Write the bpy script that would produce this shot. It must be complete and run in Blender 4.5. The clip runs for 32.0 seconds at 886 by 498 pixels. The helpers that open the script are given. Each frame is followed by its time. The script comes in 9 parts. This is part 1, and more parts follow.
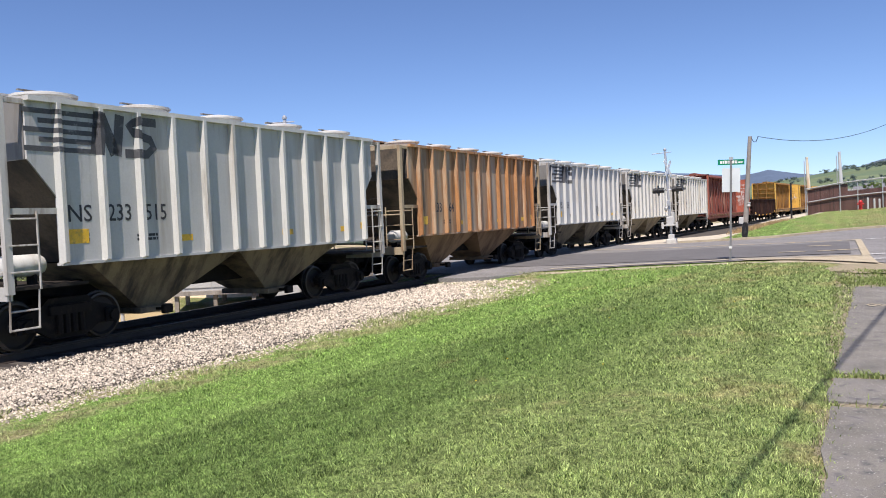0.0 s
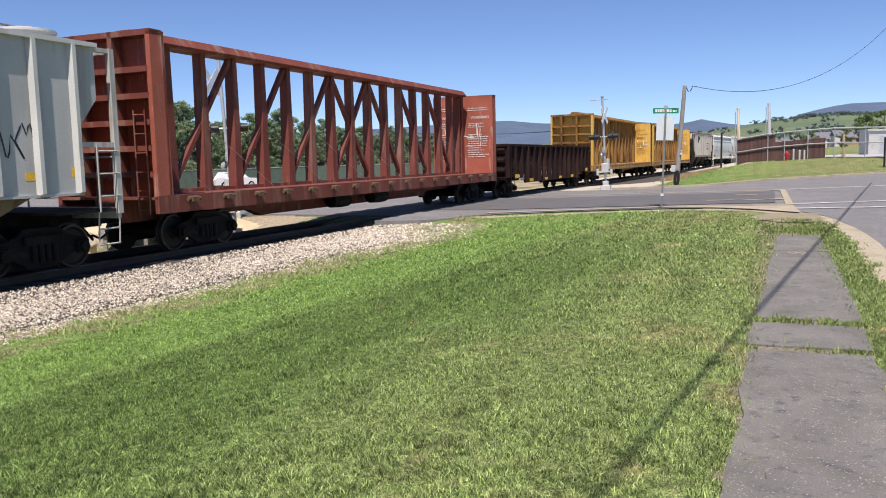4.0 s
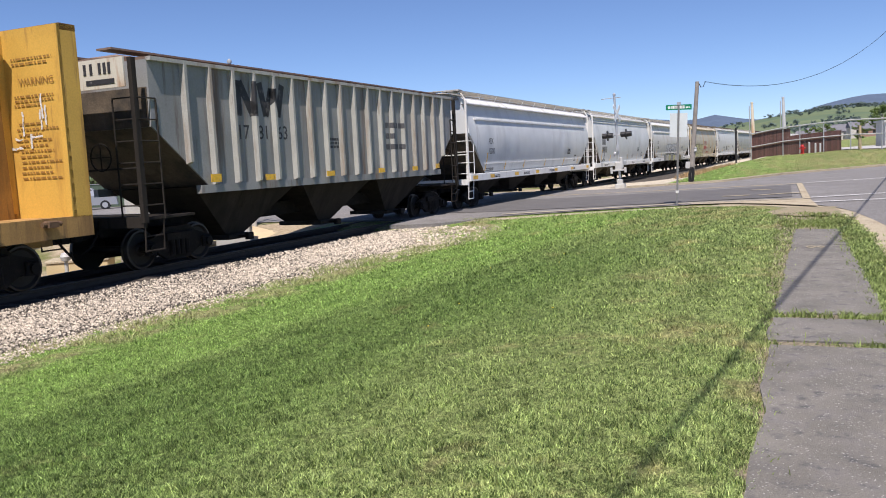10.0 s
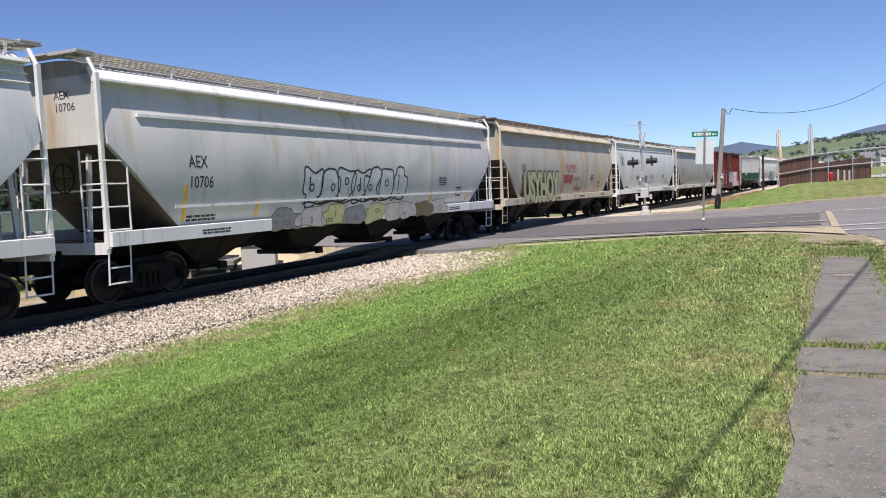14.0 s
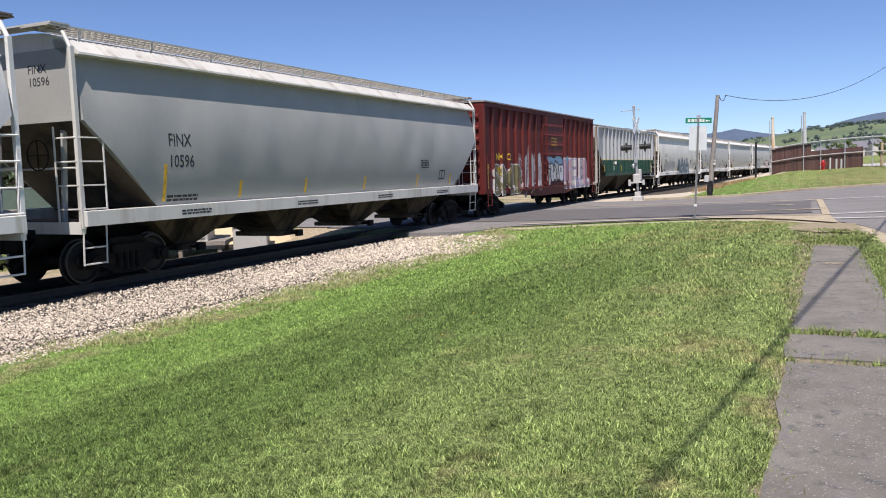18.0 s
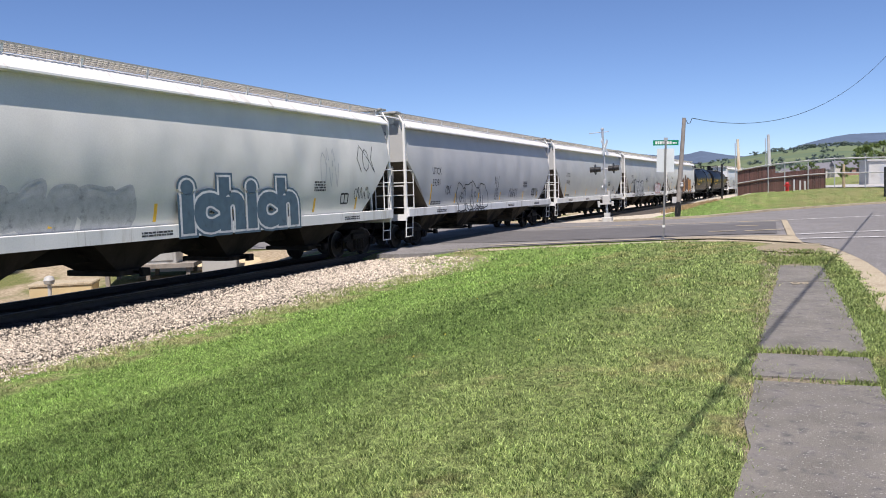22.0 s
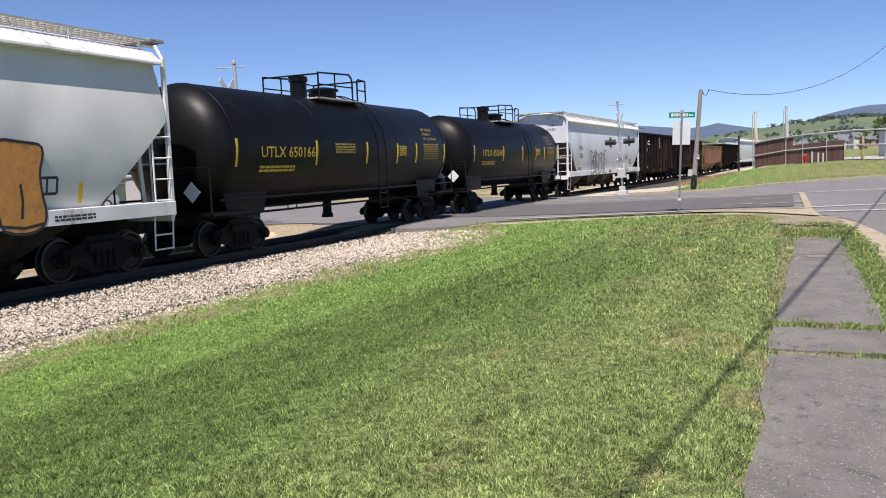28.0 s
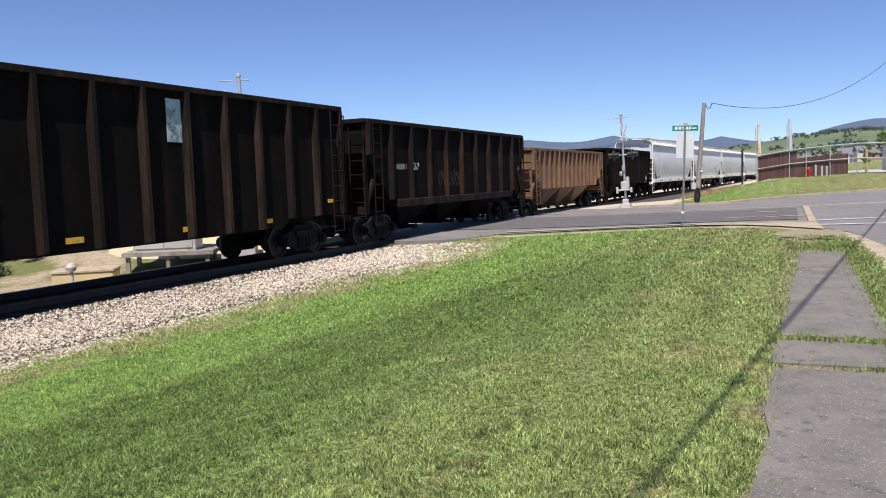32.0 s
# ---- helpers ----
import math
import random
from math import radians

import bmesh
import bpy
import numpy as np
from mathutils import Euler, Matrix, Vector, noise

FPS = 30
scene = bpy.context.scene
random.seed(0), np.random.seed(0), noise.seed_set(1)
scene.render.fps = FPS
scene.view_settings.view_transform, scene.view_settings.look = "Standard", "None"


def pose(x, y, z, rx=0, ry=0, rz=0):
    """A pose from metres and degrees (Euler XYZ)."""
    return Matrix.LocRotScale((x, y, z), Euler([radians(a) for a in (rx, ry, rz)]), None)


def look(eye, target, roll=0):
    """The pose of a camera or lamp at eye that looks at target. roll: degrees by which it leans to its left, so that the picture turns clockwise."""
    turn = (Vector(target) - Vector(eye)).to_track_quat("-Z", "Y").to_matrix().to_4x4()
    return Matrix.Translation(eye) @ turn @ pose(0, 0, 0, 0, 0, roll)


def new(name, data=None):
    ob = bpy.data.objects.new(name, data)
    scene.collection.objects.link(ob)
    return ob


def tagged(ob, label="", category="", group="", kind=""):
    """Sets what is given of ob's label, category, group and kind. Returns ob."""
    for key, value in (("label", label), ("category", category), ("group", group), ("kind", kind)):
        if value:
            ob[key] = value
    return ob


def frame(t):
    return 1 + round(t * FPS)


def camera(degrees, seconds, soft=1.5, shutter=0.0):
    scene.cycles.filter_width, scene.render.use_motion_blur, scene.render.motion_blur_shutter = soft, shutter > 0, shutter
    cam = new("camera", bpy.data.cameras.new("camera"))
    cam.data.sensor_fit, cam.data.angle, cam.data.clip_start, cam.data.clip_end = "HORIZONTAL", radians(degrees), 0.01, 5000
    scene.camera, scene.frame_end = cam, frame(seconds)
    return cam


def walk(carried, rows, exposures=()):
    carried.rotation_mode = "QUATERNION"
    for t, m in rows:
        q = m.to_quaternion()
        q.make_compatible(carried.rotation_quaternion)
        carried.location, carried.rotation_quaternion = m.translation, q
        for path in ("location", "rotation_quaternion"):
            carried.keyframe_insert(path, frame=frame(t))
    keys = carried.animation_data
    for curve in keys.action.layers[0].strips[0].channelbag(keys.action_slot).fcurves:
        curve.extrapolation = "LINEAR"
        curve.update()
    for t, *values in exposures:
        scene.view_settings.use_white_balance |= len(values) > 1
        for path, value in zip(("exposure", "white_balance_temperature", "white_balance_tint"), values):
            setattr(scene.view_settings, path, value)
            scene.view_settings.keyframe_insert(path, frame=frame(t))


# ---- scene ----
# ---------- camera ----------
cam = camera(57.8, 32.0, soft=1.0)
EYE = 1.92
# seconds, yaw, pitch, roll of a camera held by hand on one spot
PATH = (
    (0, 26.46, -2.13, 2.56), (0.5, 27.27, -2.78, 3.10), (1, 26.35, -2.61, 2.52), (1.5, 25.54, -2.55, 2.18),
    (2, 24.97, -4.31, 1.58), (2.5, 23.74, -5.10, 2.38), (3, 23.02, -5.43, 1.79), (3.5, 22.20, -6.45, 1.18),
    (5.5, 21.53, -5.47, 1.69), (6, 22.55, -5.11, 1.78), (6.5, 22.16, -5.23, 1.74), (7, 20.55, -5.27, 1.89),
    (7.5, 21.13, -5.40, 2.36), (8, 21.59, -5.05, 2.21), (8.5, 22.19, -5.28, 2.22), (9, 22.40, -5.55, 2.45),
    (9.5, 22.41, -5.62, 2.78), (10, 22.96, -6.12, 2.85), (10.5, 24.62, -6.44, 1.59), (11, 24.66, -7.15, 1.91),
    (11.5, 25.29, -6.80, 1.85), (12, 25.57, -4.77, 1.98), (12.5, 25.91, -4.58, 2.02), (13, 24.41, -4.22, 2.16),
    (13.5, 24.52, -4.12, 2.68), (15.5, 25.62, -4.59, 1.82), (16, 25.47, -4.32, 1.76), (16.5, 25.26, -4.27, 1.91),
    (17, 24.31, -4.84, 2.01), (17.5, 24.11, -5.37, 1.81), (18, 24.21, -5.46, 1.73), (18.5, 24.53, -5.56, 1.50),
    (19, 24.93, -5.26, 1.52), (19.5, 25.72, -5.00, 1.73), (20, 25.88, -4.67, 1.66), (20.5, 25.09, -4.44, 1.57),
    (21, 24.70, -3.80, 1.35), (21.5, 22.80, -3.48, 1.56), (22, 22.14, -4.00, 1.76), (22.5, 22.38, -4.29, 2.09),
    (23, 22.40, -4.15, 2.00), (23.5, 22.48, -4.16, 1.94), (24, 22.24, -4.06, 1.74), (24.5, 22.02, -4.06, 1.53),
    (25, 22.20, -4.33, 1.70), (25.5, 22.23, -4.66, 1.84), (26, 22.59, -5.06, 1.80), (26.5, 22.91, -5.39, 1.70),
    (28.5, 23.26, -5.82, 2.15), (29, 23.48, -5.44, 2.07), (29.5, 20.82, -5.59, 2.50), (30, 22.42, -4.98, 2.47),
    (30.5, 22.61, -4.61, 2.05), (31, 22.00, -4.86, 1.92), (31.5, 22.22, -4.95, 2.01), (32, 23.39, -4.91, 1.93),
)
walk(cam, [(t, pose(0, 0, EYE, 90 + p, r, y)) for t, y, p, r in PATH], exposures=((0, 0.46, 6620, 17), (1.4, 0.44, 6620, 17), (2, 0.31, 6620, 17), (32, 0.32, 6620, 17)))

# ---------- sky and sun ----------
SUN = Vector((0.68, -2.3, 4.3)).normalized()          # towards the sun
sun_el = math.asin(SUN.z)
world = bpy.data.worlds.new("world")
scene.world = world
world.use_nodes = True
wn = world.node_tree
sky = wn.nodes.new("ShaderNodeTexSky")
sky.sky_type, sky.sun_disc = "NISHITA", False
sky.sun_elevation, sky.sun_rotation = sun_el, math.atan2(SUN.x, SUN.y)
sky.air_density, sky.dust_density, sky.ozone_density = 0.8, 0.0, 3.5
sky.altitude = 1200
bg = wn.nodes["Background"]
tone = wn.nodes.new("ShaderNodeMix")
tone.data_type, tone.blend_type = "RGBA", "MULTIPLY"
tone.inputs[0].default_value, tone.inputs[7].default_value = 1.0, (0.92, 1.03, 1.19, 1)
wn.links.new(sky.outputs[0], tone.inputs[6])
wn.links.new(tone.outputs[2], bg.inputs[0])
bg.inputs[1].default_value = 0.088
lamp = bpy.data.lights.new("sun", "SUN")
lamp.energy, lamp.angle, lamp.color = 5.0, radians(0.5), (1.0, 0.955, 0.875)
sun = new("sun", lamp)
sun.matrix_world = look(SUN * 50, (0, 0, 0))

# ---------- materials ----------
MATS = {}


def mat(name, col, rough=0.6, metal=0.0, var=0.25, scale=3.0, fine=40.0, bump=0.15, dirt=None, dirt_amt=0.0, dirt_scale=1.2, streak=False, island=0.0, rand=0.0, spec=0.5, dirt2=None, d2=0.25, speck=None, dent=0.0):
    """A painted or natural surface: colour varied at two scales, dirt in patches or streaks, fine relief."""
    if name in MATS:
        return MATS[name]
    m = bpy.data.materials.new(name)
    m.use_nodes = True
    n, l = m.node_tree.nodes, m.node_tree.links
    b = n["Principled BSDF"]
    b.inputs["Roughness"].default_value, b.inputs["Metallic"].default_value = rough, metal
    b.inputs["Specular IOR Level"].default_value = spec
    co = n.new("ShaderNodeTexCoord")
    big = n.new("ShaderNodeTexNoise")
    big.inputs["Scale"].default_value, big.inputs["Detail"].default_value = scale, 5
    small = n.new("ShaderNodeTexNoise")
    small.inputs["Scale"].default_value, small.inputs["Detail"].default_value = fine, 4
    for t in (big, small):
        l.new(co.outputs["Object"], t.inputs["Vector"])
    add = n.new("ShaderNodeMath")
    add.operation = "ADD"
    l.new(big.outputs[0], add.inputs[0])
    l.new(small.outputs[0], add.inputs[1])
    lo, hi = [max(0, c * (1 - var)) for c in col], [min(1, c * (1 + var)) for c in col]
    ramp = n.new("ShaderNodeValToRGB")
    ramp.color_ramp.elements[0].position, ramp.color_ramp.elements[1].position = 0.3, 0.7
    ramp.color_ramp.elements[0].color, ramp.color_ramp.elements[1].color = (*lo, 1), (*hi, 1)
    half = n.new("ShaderNodeMath")
    half.operation, half.inputs[1].default_value = "MULTIPLY", 0.5
    l.new(add.outputs[0], half.inputs[0])
    l.new(half.outputs[0], ramp.inputs[0])
    out = ramp.outputs[0]
    if dirt or dirt2:
        # each object takes its own part of the stain pattern
        own = n.new("ShaderNodeVectorMath")
        own.operation = "MULTIPLY_ADD"
        own.inputs[1].default_value, own.inputs[2].default_value = (37, 53, 11), (0, 0, 0)
        l.new(n.new("ShaderNodeObjectInfo").outputs["Random"], own.inputs[0])
        l.new(co.outputs["Object"], own.inputs[2])
    for colour, amt, sc, size in ((dirt, dirt_amt, dirt_scale, (1, 1.6, 0.16)), (dirt2, d2, dirt_scale * 2.0, (1, 1.5, 0.14))):
        if not colour:
            continue
        d = n.new("ShaderNodeTexNoise")
        d.inputs["Scale"].default_value, d.inputs["Detail"].default_value, d.inputs["Roughness"].default_value = sc, 7, 0.65
        mp = n.new("ShaderNodeMapping")
        mp.inputs["Scale"].default_value = size if streak else (1, 1, 1)
        l.new(own.outputs[0] if streak else co.outputs["Object"], mp.inputs[0])
        l.new(mp.outputs[0], d.inputs["Vector"])
        r2 = n.new("ShaderNodeValToRGB")
        r2.color_ramp.elements[0].position, r2.color_ramp.elements[1].position = 0.66 - amt * 0.4, 0.80 - amt * 0.3
        l.new(d.outputs[0], r2.inputs[0])
        mx = n.new("ShaderNodeMix")
        mx.data_type = "RGBA"
        l.new(r2.outputs[0], mx.inputs[0])
        l.new(out, mx.inputs[6])
        mx.inputs[7].default_value = (*colour, 1)
        out = mx.outputs[2]
    if speck:
        # small pale or dark grains: size, share, colour
        vo = n.new("ShaderNodeTexVoronoi")
        vo.inputs["Scale"].default_value = 1 / speck[0]
        l.new(co.outputs["Object"], vo.inputs["Vector"])
        sp = n.new("ShaderNodeSeparateColor")
        l.new(vo.outputs["Color"], sp.inputs[0])
        lt = n.new("ShaderNodeMapRange")
        lt.inputs[1].default_value, lt.inputs[2].default_value = 1 - speck[1] * 1.6, 1 - speck[1] * 0.6
        l.new(sp.outputs[0], lt.inputs[0])
        mx = n.new("ShaderNodeMix")
        mx.data_type = "RGBA"
        l.new(lt.outputs[0], mx.inputs[0])
        l.new(out, mx.inputs[6])
        mx.inputs[7].default_value = (*speck[2], 1)
        out = mx.outputs[2]
    if island or rand:
        hsv = n.new("ShaderNodeHueSaturation")
        if island:
            src = n.new("ShaderNodeNewGeometry").outputs["Random Per Island"]
        else:
            src = n.new("ShaderNodeObjectInfo").outputs["Random"]
        mr = n.new("ShaderNodeMapRange")
        k = island or rand
        mr.inputs[3].default_value, mr.inputs[4].default_value = 1 - k, 1 + k
        l.new(src, mr.inputs[0])
        l.new(mr.outputs[0], hsv.inputs["Value"])
        l.new(out, hsv.inputs["Color"])
        out = hsv.outputs[0]
    l.new(out, b.inputs["Base Color"])
    bp = n.new("ShaderNodeBump")
    bp.inputs["Strength"].default_value, bp.inputs["Distance"].default_value = bump, 0.02
    l.new(small.outputs[0], bp.inputs["Height"])
    nrm = bp.outputs[0]
    if dent:
        # shallow dents of sheet steel
        dn = n.new("ShaderNodeTexNoise")
        dn.inputs["Scale"].default_value, dn.inputs["Detail"].default_value = 0.9, 0.3
        mp = n.new("ShaderNodeMapping")
        mp.inputs["Scale"].default_value = (1, 1.1, 0.65)
        l.new(co.outputs["Object"], mp.inputs[0])
        l.new(mp.outputs[0], dn.inputs["Vector"])
        b2 = n.new("ShaderNodeBump")
        b2.inputs["Strength"].default_value, b2.inputs["Distance"].default_value = dent, 0.12
        l.new(dn.outputs[0], b2.inputs["Height"])
        l.new(nrm, b2.inputs["Normal"])
        nrm = b2.outputs[0]
    l.new(nrm, b.inputs["Normal"])
    MATS[name] = m
    return m


# ---------- mesh helpers ----------
class Shape:
    """Collects vertices and faces of one mesh."""

    def __init__(self):
        self.v, self.f = [], []

    def add(self, v, f):
        o = len(self.v)
        self.v += [tuple(p) for p in v]
        self.f += [tuple(i + o for i in q) for q in f]
        return self

    def box(self, x0, x1, y0, y1, z0, z1, c=0.0, m=None):
        """A box, with its vertical and top edges chamfered by c."""
        if c <= 0:
            v = [(x, y, z) for z in (z0, z1) for y in (y0, y1) for x in (x0, x1)]
            f = [(0, 2, 3, 1), (4, 5, 7, 6), (0, 1, 5, 4), (2, 6, 7, 3), (0, 4, 6, 2), (1, 3, 7, 5)]
        else:
            ring = [(x0 + c, y0), (x1 - c, y0), (x1, y0 + c), (x1, y1 - c), (x1 - c, y1), (x0 + c, y1), (x0, y1 - c), (x0, y0 + c)]
            inner = [(x0 + c, y0 + c), (x1 - c, y0 + c), (x1 - c, y0 + c), (x1 - c, y1 - c), (x1 - c, y1 - c), (x0 + c, y1 - c), (x0 + c, y1 - c), (x0 + c, y0 + c)]
            v = [(x, y, z0) for x, y in ring] + [(x, y, z1 - c) for x, y in ring] + [(x0 + c, y0 + c, z1), (x1 - c, y0 + c, z1), (x1 - c, y1 - c, z1), (x0 + c, y1 - c, z1)]
            f = [tuple(range(7, -1, -1))] + [(i, (i + 1) % 8, (i + 1) % 8 + 8, i + 8) for i in range(8)]
            f += [(16, 17, 18, 19), (8, 9, 17, 16), (9, 10, 17), (10, 11, 18, 17), (11, 12, 18), (12, 13, 19, 18), (13, 14, 19), (14, 15, 16, 19), (15, 8, 16)]
        if m is not None:
            v = [m @ Vector(p) for p in v]
        return self.add(v, f)

    def tube(self, a, b, r, n=6, r2=None, cap=True):
        a, b = Vector(a), Vector(b)
        d = (b - a).normalized()
        u = d.orthogonal().normalized()
        w = d.cross(u)
        r2 = r if r2 is None else r2
        v = []
        for p, q in ((a, r), (b, r2)):
            v += [p + (u * math.cos(2 * math.pi * i / n) + w * math.sin(2 * math.pi * i / n)) * q for i in range(n)]
        f = [(i, (i + 1) % n, (i + 1) % n + n, i + n) for i in range(n)]
        if cap:
            f += [tuple(range(n - 1, -1, -1)), tuple(range(n, 2 * n))]
        return self.add(v, f)

    def pipe(self, pts, r, n=6):
        """A round rod through pts, bent at each of them."""
        pts = [Vector(p) for p in pts]
        if len(pts) == 2:
            return self.tube(pts[0], pts[1], r, n)
        v, u = [], None
        for i, p in enumerate(pts):
            d = (pts[min(i + 1, len(pts) - 1)] - pts[max(i - 1, 0)]).normalized()
            u = d.orthogonal().normalized() if u is None else (u - d * u.dot(d)).normalized()
            w = d.cross(u)
            v += [p + (u * math.cos(2 * math.pi * k / n) + w * math.sin(2 * math.pi * k / n)) * r for k in range(n)]
        m = len(pts)
        f = [(j * n + k, j * n + (k + 1) % n, (j + 1) * n + (k + 1) % n, (j + 1) * n + k) for j in range(m - 1) for k in range(n)]
        f += [tuple(range(n - 1, -1, -1)), tuple(range((m - 1) * n, m * n))]
        return self.add(v, f)

    def bar(self, a, b, w, h):
        """A flat bar from a to b, w wide across and h thick."""
        a, b = Vector(a), Vector(b)
        d = (b - a).normalized()
        side = Vector((1, 0, 0)) if abs(d.x) < 0.9 else Vector((0, 1, 0))
        u = d.cross(side).normalized() * w / 2
        t = d.cross(u).normalized() * h / 2
        v = [p + s * u + q * t for p in (a, b) for s, q in ((-1, -1), (1, -1), (1, 1), (-1, 1))]
        return self.add(v, [(3, 2, 1, 0), (4, 5, 6, 7)] + [(i, (i + 1) % 4, (i + 1) % 4 + 4, i + 4) for i in range(4)])

    def prism(self, pts, y0, y1):
        """A polygon in x and z, drawn out along y."""
        n = len(pts)
        v = [(x, y, z) for y in (y0, y1) for x, z in pts]
        f = [tuple(range(n)), tuple(range(2 * n - 1, n - 1, -1))] + [(i, i + n, (i + 1) % n + n, (i + 1) % n) for i in range(n)]
        return self.add(v, f)

    def prism_x(self, pts, x0, x1):
        """A polygon in y and z, drawn out along x."""
        n = len(pts)
        v = [(x, y, z) for x in (x0, x1) for y, z in pts]
        f = [tuple(range(n - 1, -1, -1)), tuple(range(n, 2 * n))] + [(i, (i + 1) % n, (i + 1) % n + n, i + n) for i in range(n)]
        return self.add(v, f)

    def lathe(self, prof, n, m=None):
        """Rings of (radius, height) round z."""
        v, f = [], []
        for r, z in prof:
            v += [(r * math.cos(2 * math.pi * i / n), r * math.sin(2 * math.pi * i / n), z) for i in range(n)]
        for k in range(len(prof) - 1):
            f += [(k * n + i, k * n + (i + 1) % n, (k + 1) * n + (i + 1) % n, (k + 1) * n + i) for i in range(n)]
        f += [tuple(range(n - 1, -1, -1)), tuple(range((len(prof) - 1) * n, len(prof) * n))]
        if m is not None:
            v = [m @ Vector(p) for p in v]
        return self.add(v, f)

    def mesh(self, name, material=None, smooth=False):
        me = bpy.data.meshes.new(name)
        me.from_pydata(self.v, [], self.f)
        if material:
            me.materials.append(material)
        if smooth:
            me.polygons.foreach_set("use_smooth", [True] * len(me.polygons))
            me.set_sharp_from_angle(angle=radians(38))
        me.update()
        return me


def part(name, shape, material, parent, label="", smooth=False, m=None):
    """One mesh object under a thing or a part. shape: a Shape, or a mesh that is shared."""
    me = shape if isinstance(shape, bpy.types.Mesh) else shape.mesh(name, material, smooth)
    ob = new(name, me)
    ob.parent = parent
    if m is not None:
        ob.matrix_basis = m
    if label:
        ob["label"] = label
    return ob


def thing(name, label, category, m=None, group="", kind="", shape=None, material=None, smooth=False):
    ob = new(name, shape.mesh(name, material, smooth) if shape else None)
    if m is not None:
        ob.matrix_basis = m
    return tagged(ob, label, category, group, kind)


# ---------- the line of the track and the lie of the land ----------
CURVE, OFF = 0.000339, 13.4


def xc(y):
    """x of the track's centre line."""
    if y < 0:
        return -OFF
    if y < 150:
        return -OFF + CURVE * y * y
    return -OFF + CURVE * 150 * 150 + 2 * CURVE * 150 * (y - 150)


def heading(y):
    return -math.degrees(math.atan(2 * CURVE * min(max(y, 0), 150)))


def ramp(v, pts):
    """Piecewise linear, smoothed at the joints by the grid."""
    if v <= pts[0][0]:
        return pts[0][1]
    for (a, p), (b, q) in zip(pts, pts[1:]):
        if v <= b:
            k = (v - a) / (b - a)
            return p + (q - p) * k
    return pts[-1][1]


def smooth01(v):
    v = min(max(v, 0), 1)
    return v * v * (3 - 2 * v)


NEAR_EDGE = [(-60, 27.5), (-30, 26.4), (-13, 25.4), (-10.0, 25.2), (-6.2, 26.4), (-2.6, 26.8), (-0.6, 26.0), (0.6, 24.6), (1.4, 22.0), (1.75, 18.0), (1.8, 12.0), (1.8, 0.0), (1.8, -60.0)]
FAR_EDGE = [(-60, 47.0), (-30, 46.0), (-13, 45.0), (-8.0, 44.6), (-3.2, 45.0), (0.3, 51.5), (6.5, 58.0), (16.0, 63.0), (30.0, 68.0), (60.0, 76.0), (90, 82), (120.0, 88.0), (150, 90)]


def far_y(x):
    return ramp(x, FAR_EDGE)


def near_y(x):
    return ramp(x, [(-60, 27.5), (-30, 26.4), (-13, 25.4), (-10.0, 25.2), (-6.2, 26.4), (-2.6, 26.8), (-0.6, 26.0), (0.6, 24.6), (1.4, 22.0), (1.75, 18.0), (1.8, 10)])


def gz(x, y):
    d = x - xc(y)
    yard = -0.8 + 0.62 * smooth01((y - 17.0) / 6.5)
    lawn = ramp(d, [(-60, yard + 0.3), (-8, yard), (-5.2, yard), (-3.6, -0.40), (3.6, -0.38), (4.4, -0.36), (6.5, -0.22), (9.5, 0.1), (12.2, 0.3), (13.3, 0.32), (18, 0.32), (60, 1.5)])
    road = ramp(d, [(-60, -0.3), (-20, -0.15), (-3.0, -0.02), (3.0, -0.02), (6, 0.05), (13, 0.24), (22, 0.42), (60, 1.4)])
    q = y - far_y(x)
    bank = road + (ramp(d, [(4.2, -0.3), (9.0, 0.75), (16, 1.0), (60, 0.9)]) * smooth01(q / 26) if d > 0 else -0.2 * smooth01(q / 5))
    if d > 0:
        bank += ramp(q, [(40, 0), (400, 4), (2000, 30)])
    k = smooth01((y - (near_y(x) - 5.0)) / 5.0)
    if x > 0.9:
        k = max(k, smooth01((x - 1.2) / 0.6) * 0.0)
    z = lawn + (road - lawn) * k
    if q > 0:
        z = bank
    return z


def sheet(name, rows, material, label, category, lift=0.0, kind="structure", smooth=True):
    """A surface through rows of points (x, y) laid on the land."""
    n = len(rows[0])
    s = Shape()
    s.v = [(x, y, gz(x, y) + lift) for row in rows for x, y in row]
    s.f = [(j * n + i, j * n + i + 1, (j + 1) * n + i + 1, (j + 1) * n + i) for j in range(len(rows) - 1) for i in range(n - 1)]
    return thing(name, label, category, kind=kind, shape=s, material=material, smooth=smooth)


def line(pts, n):
    """n points at even steps along a polyline."""
    ls = [0]
    for a, b in zip(pts, pts[1:]):
        ls.append(ls[-1] + math.hypot(b[0] - a[0], b[1] - a[1]))
    out = []
    for k in range(n):
        t = ls[-1] * k / (n - 1)
        i = max(j for j in range(len(ls)) if ls[j] <= t + 1e-9)
        i = min(i, len(pts) - 2)
        u = (t - ls[i]) / (ls[i + 1] - ls[i])
        out.append((pts[i][0] + (pts[i + 1][0] - pts[i][0]) * u, pts[i][1] + (pts[i + 1][1] - pts[i][1]) * u))
    return out


